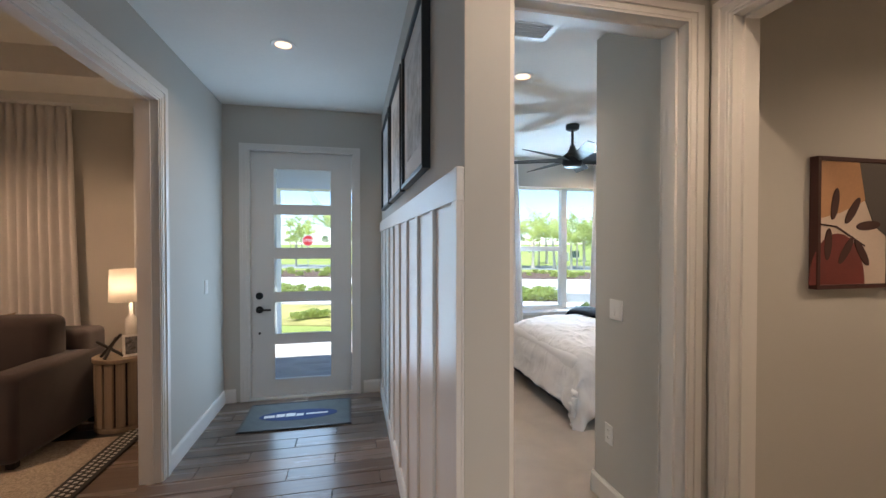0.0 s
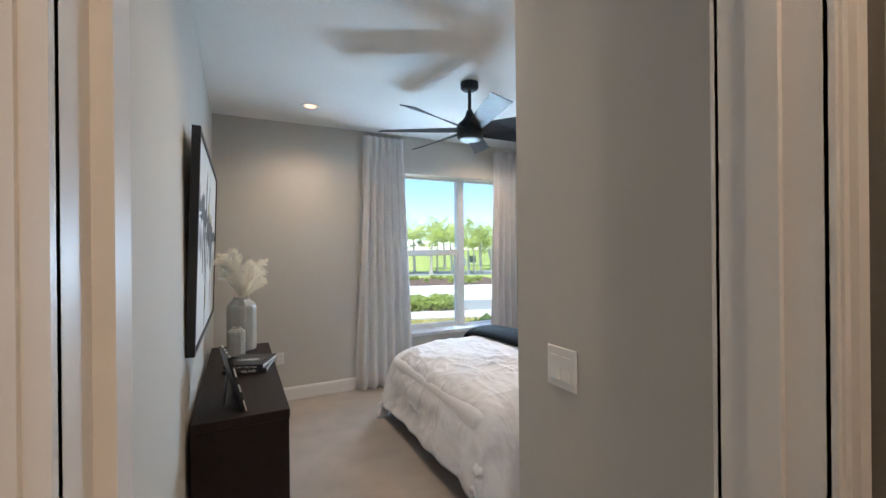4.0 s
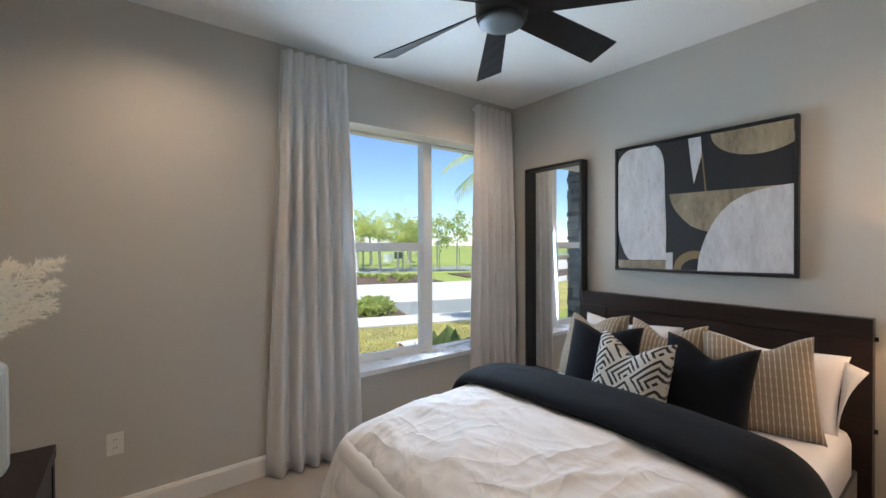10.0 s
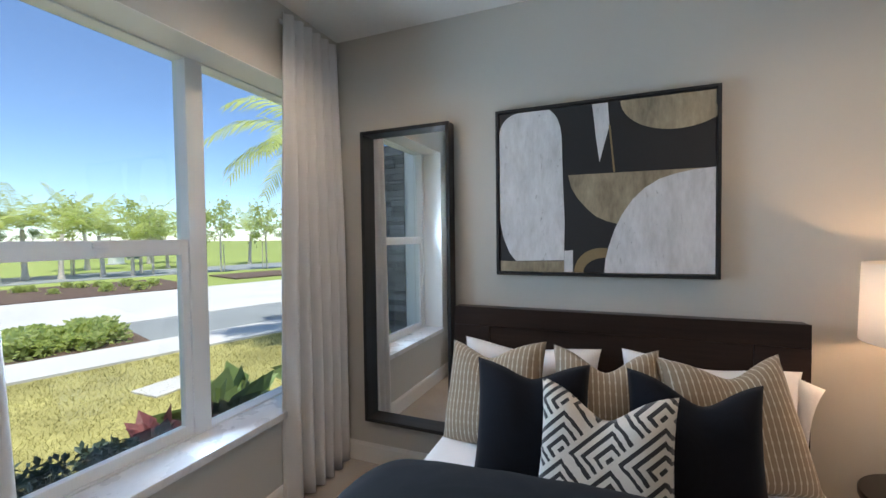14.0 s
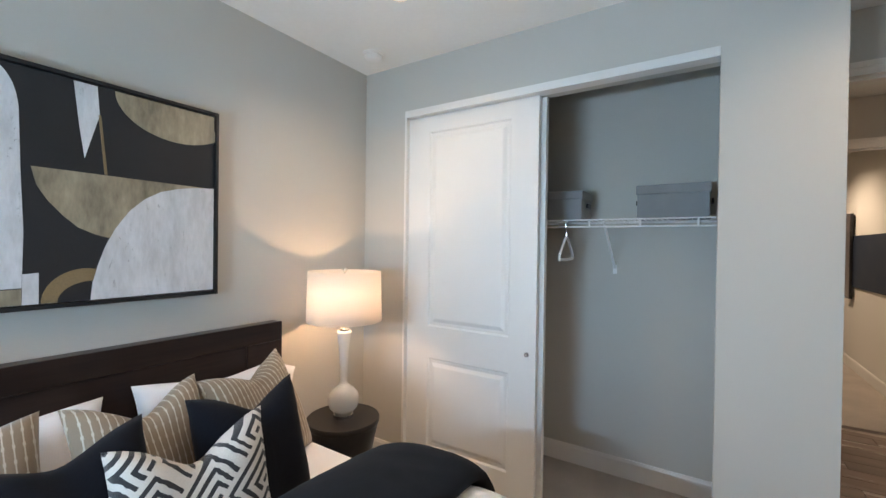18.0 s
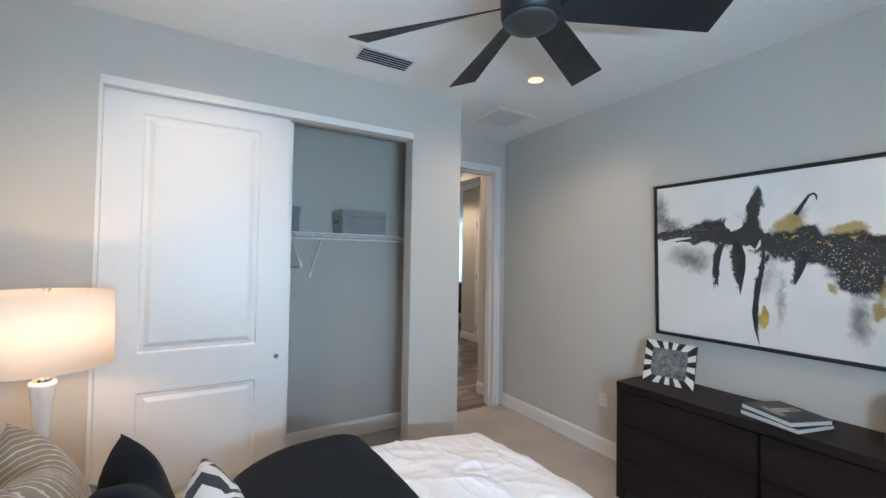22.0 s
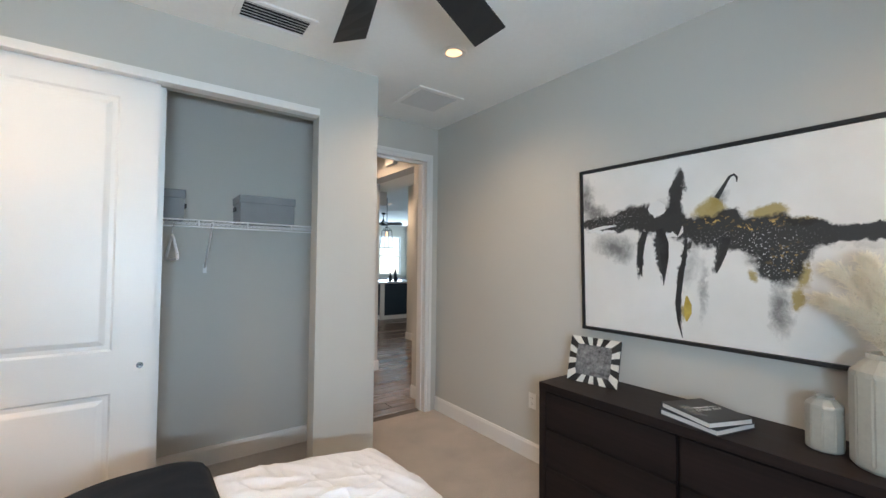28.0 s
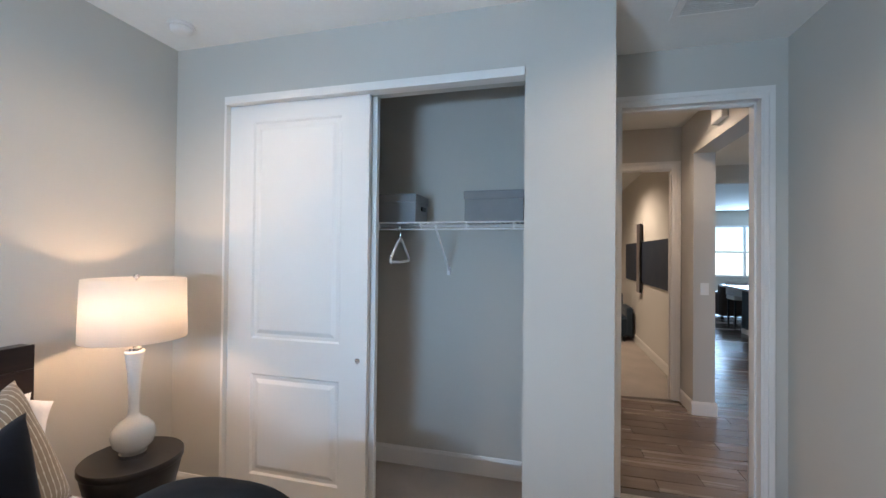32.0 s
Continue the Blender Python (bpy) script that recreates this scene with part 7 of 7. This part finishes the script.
def young_tree(at, h, seed):
    """A staked sapling: bare thin stem, a loose crown of small leaves on a few rising limbs."""
    r = random.Random(seed)
    p = thing("young_tree", at, "slender young street tree with a loose light-green crown", "tree", "young street trees")
    bm = bmesh.new()
    rod(bm, (0, 0, 0), (0.03, 0.02, h * 0.5), 0.045, 8)
    tips = []
    for k in range(9):
        a, z = k * 2.4, h * (0.40 + 0.05 * k)
        tip = (h * r.uniform(.10, .19) * math.cos(a), h * r.uniform(.10, .19) * math.sin(a), z + h * r.uniform(.10, .18))
        rod(bm, (0.03, 0.02, min(z, h * .5)), tip, 0.014, 5)
        tips.append(tip)
    part("trunk", bm, BARK, p)
    part("stake", rod(bmesh.new(), (0.22, 0, 0), (0.20, 0, 1.5), 0.025, 6), BARK, p)
    def shape(q):
        x, y, z = q.choice(tips)
        return (x + q.gauss(0, h * .055), y + q.gauss(0, h * .055), z + q.gauss(0, h * .05))
    o = new("crown", leaf_cloud("crown", 900, h * 0.05, shape, LEAFY, seed)); o.parent = p
    return p


yt = [young_tree((17.0, 23.9, GZ), 3.5, 140), young_tree((18.0, 23.1, GZ), 3.7, 141)]
for k, (x, y, s, a) in enumerate(((15.8, 25.2, 0.9, 40), (16.4, 27.0, 1.0, 80), (20.5, 22.4, 1.05, 130), (23.0, 21.5, 1.0, 10), (14.6, 29.5, 1.1, 220), (10.3, 30.5, 1.1, 300), (7.2, 30.0, 1.0, 170), (0.6, 30.0, 1.0, 55), (-3.8, 33.0, 1.1, 260), (4.6, 34.0, 1.15, 20))):
    q = copy_thing(yt[k % 2], pose(x, y, GZ, 0, 0, a))
    q.scale = (s, s, s)


def tree(at, h, seed):
    r = random.Random(seed)
    p = thing("tree", at, "broad green tree at the edge of the park", "tree", "far trees")
    bm = bmesh.new()
    rod(bm, (0, 0, 0), (0.05 * h, 0, h * 0.45), h * 0.022, 8)
    for k in range(5): rod(bm, (0.05 * h, 0, h * 0.42), (0.05 * h + h * 0.25 * math.cos(k * 1.3), h * 0.25 * math.sin(k * 1.3), h * 0.72), h * 0.010, 6)
    part("trunk", bm, BARK, p)
    lobes = [(r.gauss(0, h * .20), r.gauss(0, h * .20), h * r.uniform(.5, .88), h * r.uniform(.13, .24)) for _ in range(9)]
    def shape(q):
        x, y, z, rad = q.choice(lobes)
        a, b = q.uniform(0, 2 * math.pi), q.uniform(-1, 1)
        rr = rad * q.random() ** 0.4
        return (x + rr * math.cos(a) * (1 - b * b) ** .5, y + rr * math.sin(a) * (1 - b * b) ** .5, z + rr * b * 0.8)
    o = new("crown", leaf_cloud("crown", 1500, h * 0.055, shape, LEAF, seed)); o.parent = p
    return p


t0 = [tree((-120, 190, GZ), 7.5, 40), tree((-90, 200, GZ), 6.6, 41)]
rng = random.Random(9)
for k in range(46):
    q = copy_thing(t0[k % 2], pose(-110 + k * 7.6 + rng.uniform(-3, 3), 205 - 0.30 * (k * 7.6) + rng.uniform(-16, 16), GZ, 0, 0, rng.uniform(0, 360)))
    s = rng.uniform(0.6, 1.25); q.scale = (s, s, s * rng.uniform(0.8, 1.1))
for k in range(9):
    q = copy_thing(pa, pose(-12 + k * 7 + rng.uniform(-2, 2), 58 + rng.uniform(-8, 12), GZ, 0, 0, rng.uniform(0, 360)))
    s = rng.uniform(0.9, 1.3); q.scale = (s, s, s)

sh = thing("shrub", (0, 0, 0), "leafy green shrub in a mulched bed", "shrub", "bed shrubs")
o = new("foliage", leaf_cloud("foliage", 230, 0.13, shrub_shape(0.36, 0.36, 0.30), LEAFY, 60, 1.3)); o.parent = sh
sh.matrix_world = pose(3.0, 12.9, GZ + .02)
rng = random.Random(21)
ca, sa = math.cos(radians(ANG)), math.sin(radians(ANG))
for k in range(150):
    a, s = (rng.uniform(-9, 2.6) if k % 3 else rng.uniform(1.3, 2.65), rng.uniform(12.75, 14.35)) if k < 84 else (rng.uniform(-12, 6.2), rng.uniform(21.0, 24.8))
    q = copy_thing(sh, pose(a * ca - s * sa, a * sa + s * ca, GZ + .03, 0, 0, rng.uniform(0, 360)))
    f = rng.uniform(0.55, 0.95); q.scale = (f * 1.2, f * 1.2, f)
for k in range(16):
    q = copy_thing(sh, pose(rng.uniform(-4.5, 1.2), rng.uniform(9.6, 10.6), GZ + .03, 0, 0, rng.uniform(0, 360)))
    q.scale = (0.6, 0.6, 0.5)


def bed_plant(x, y, count, size, shape, material, seed, label, up):
    p = thing("bed_plant", (x, y, GZ + .03), label, "plant", "plants under the window")
    o = new("foliage", leaf_cloud("foliage", count, size, shape, material, seed, up)); o.parent = p


for k, x in enumerate((2.75, 3.15, 3.5)):
    bed_plant(x, 6.45 + .05 * k, 1500, 0.055, shrub_shape(0.36, 0.36, 0.62 - .05 * k), LEAFB, 70 + k, "blue-green mounded shrub under the window", 0.3)
for k, x in enumerate((3.85, 4.05)): bed_plant(x, 6.6, 120, 0.22, shrub_shape(0.20, 0.20, 0.38), CROTON, 80 + k, "red and green croton plant", 0.8)
for k, x in enumerate((4.35, 4.6, 5.6)): bed_plant(x, 6.75, 70, 0.42, shrub_shape(0.10, 0.10, 0.25), LEAF, 90 + k, "spiky green bed plant", 1.3)
bed_plant(2.72, 6.22, 90, 0.22, shrub_shape(0.18, 0.18, 0.55), LEAFY, 99, "green shrub by the stone pier", 0.8)
bed_plant(2.62, 6.55, 90, 0.22, shrub_shape(0.18, 0.18, 0.45), LEAFY, 98, "green shrub by the stone pier", 0.8)

# lawn blades
r = random.Random(77)
vs, fs = [], []
for _ in range(34000):
    x, y = r.uniform(2.0, 9.0), r.uniform(6.95, 11.4)
    if not (x * -sa + y * ca) < 11.4: continue
    hgt, an = r.uniform(0.02, 0.055), r.uniform(0, 6.28)
    k = len(vs)
    vs += [(x - .004 * math.cos(an), y - .004 * math.sin(an), GZ + .015), (x + .004 * math.cos(an), y + .004 * math.sin(an), GZ + .015), (x + r.gauss(0, .03), y + r.gauss(0, .03), GZ + .02 + hgt)]
    fs.append((k, k + 1, k + 2))
me = bpy.data.meshes.new("grass_blades"); me.from_pydata(vs, [], fs); me.materials.append(GRASS)
tagged(new("grass_blades", me), "short sun-dried lawn grass", "grass", "", "stuff")
lid = thing("manhole_cover", (5.3, 8.65, GZ + .02), "grey concrete utility lid set in the lawn", "cover")
part("cover", boxes((-0.3, 0.3, -0.22, 0.22, -0.02, 0.02), bevel=0.01), CONC, lid)
for k, (x, y) in enumerate(((21.3, 37.8), (27.0, 45.3))):
    ub = thing("utility_box", (x, y, GZ), "green-grey utility cabinet beside the road", "cabinet", "utility boxes")
    part("body", boxes((-0.4, 0.4, -0.3, 0.3, 0, 0.85), bevel=0.03), LEAFB if k else PLASTIC, ub)
    part("pad", boxes((-0.5, 0.5, -0.4, 0.4, 0, 0.06)), CONC, ub)
ss = thing("stop_sign", pose(-2.66, 30.0, GZ, 0, 0, -4), "red octagonal stop sign on a grey post", "road sign")
SIGNR = surface("sign_red", (0.55, 0.02, 0.025), 0.35, var=0.03)
part("post", boxes((-0.03, 0.03, 0.0, 0.04, 0, 2.4)), CHROME, ss)
octo = [(0.40 * math.cos(radians(22.5 + 45 * k)), 1.98 + 0.40 * math.sin(radians(22.5 + 45 * k))) for k in range(8)]
octi = [(0.375 * math.cos(radians(22.5 + 45 * k)), 1.98 + 0.375 * math.sin(radians(22.5 + 45 * k))) for k in range(8)]
part("plate_edge", prism(octo, "y", -0.008, -0.002), INK, ss)
part("plate", prism(octi, "y", -0.012, -0.008), SIGNR, ss)
text_mesh("STOP", 0.30, INK, ss, pose(-0.33, -0.0125, 1.88, 90, 0, 0))

# ---- wood-look floor tiles ----
tiles = thing("floor_tiles", (0, 0, 0), "brown wood-look plank tiles of foyer and hall", "floor")
tiles["kind"] = "structure"
PL, PWD = 0.90, 0.15
plank_me = {}
def plank_mesh(ln, wd):
    key = (round(ln, 3), round(wd, 3))
    if key not in plank_me:
        bm = bmesh.new()
        z, e = 0.0, 0.0022
        lo = [bm.verts.new(p) for p in ((0.0015, 0.0015, -0.006), (ln - .0015, 0.0015, -0.006), (ln - .0015, wd - .0015, -0.006), (0.0015, wd - .0015, -0.006))]
        hi = [bm.verts.new(p) for p in ((0.0015 + e, 0.0015 + e, z), (ln - .0015 - e, 0.0015 + e, z), (ln - .0015 - e, wd - .0015 - e, z), (0.0015 + e, wd - .0015 - e, z))]
        bm.faces.new(hi)
        for k in range(4): bm.faces.new((lo[k], lo[(k + 1) % 4], hi[(k + 1) % 4], hi[k]))
        plank_me[key] = mesh_of("plank", bm, PLANK)
    return plank_me[key]
vs, fs = [], []
rows_y = []
yy = EY - PWD
j = 0
while yy > -12.0:
    if yy > 1.1: xa, xb = FX0 - 0.12, FX1 + .015
    elif yy > -0.46: xa, xb = FX0 - 0.12, 1.765
    elif yy > -1.75: xa, xb = FX0 - 0.0, 0.575
    elif yy > -2.6: xa, xb = -6.9, 0.575
    else: xa, xb = -6.9, 0.5
    if 1.1 < yy + PWD and yy < 1.44: xb = 1.765 if yy < 1.40 else xb
    x = xa - (0.0, 0.3, 0.6)[j % 3]
    while x < xb:
        x0, x1 = max(x, xa), min(x + PL, xb)
        if x1 - x0 > 0.02:
            if yy > -1.75:
                o = new("plank", plank_mesh(x1 - x0, PWD)); o.parent = tiles; o.location = (x0, yy, 0.0)
            else:
                k = len(vs)
                vs += [(x0 + .003, yy + .003, -0.0), (x1 - .003, yy + .003, -0.0), (x1 - .003, yy + PWD - .003, -0.0), (x0 + .003, yy + PWD - .003, -0.0)]
                fs.append((k, k + 1, k + 2, k + 3))
        x += PL
    yy -= PWD
    j += 1
me = bpy.data.meshes.new("far_planks"); me.from_pydata(vs, [], fs); me.materials.append(PLANK)
o = new("far_planks", me); o.parent = tiles; o["kind"] = "stuff"
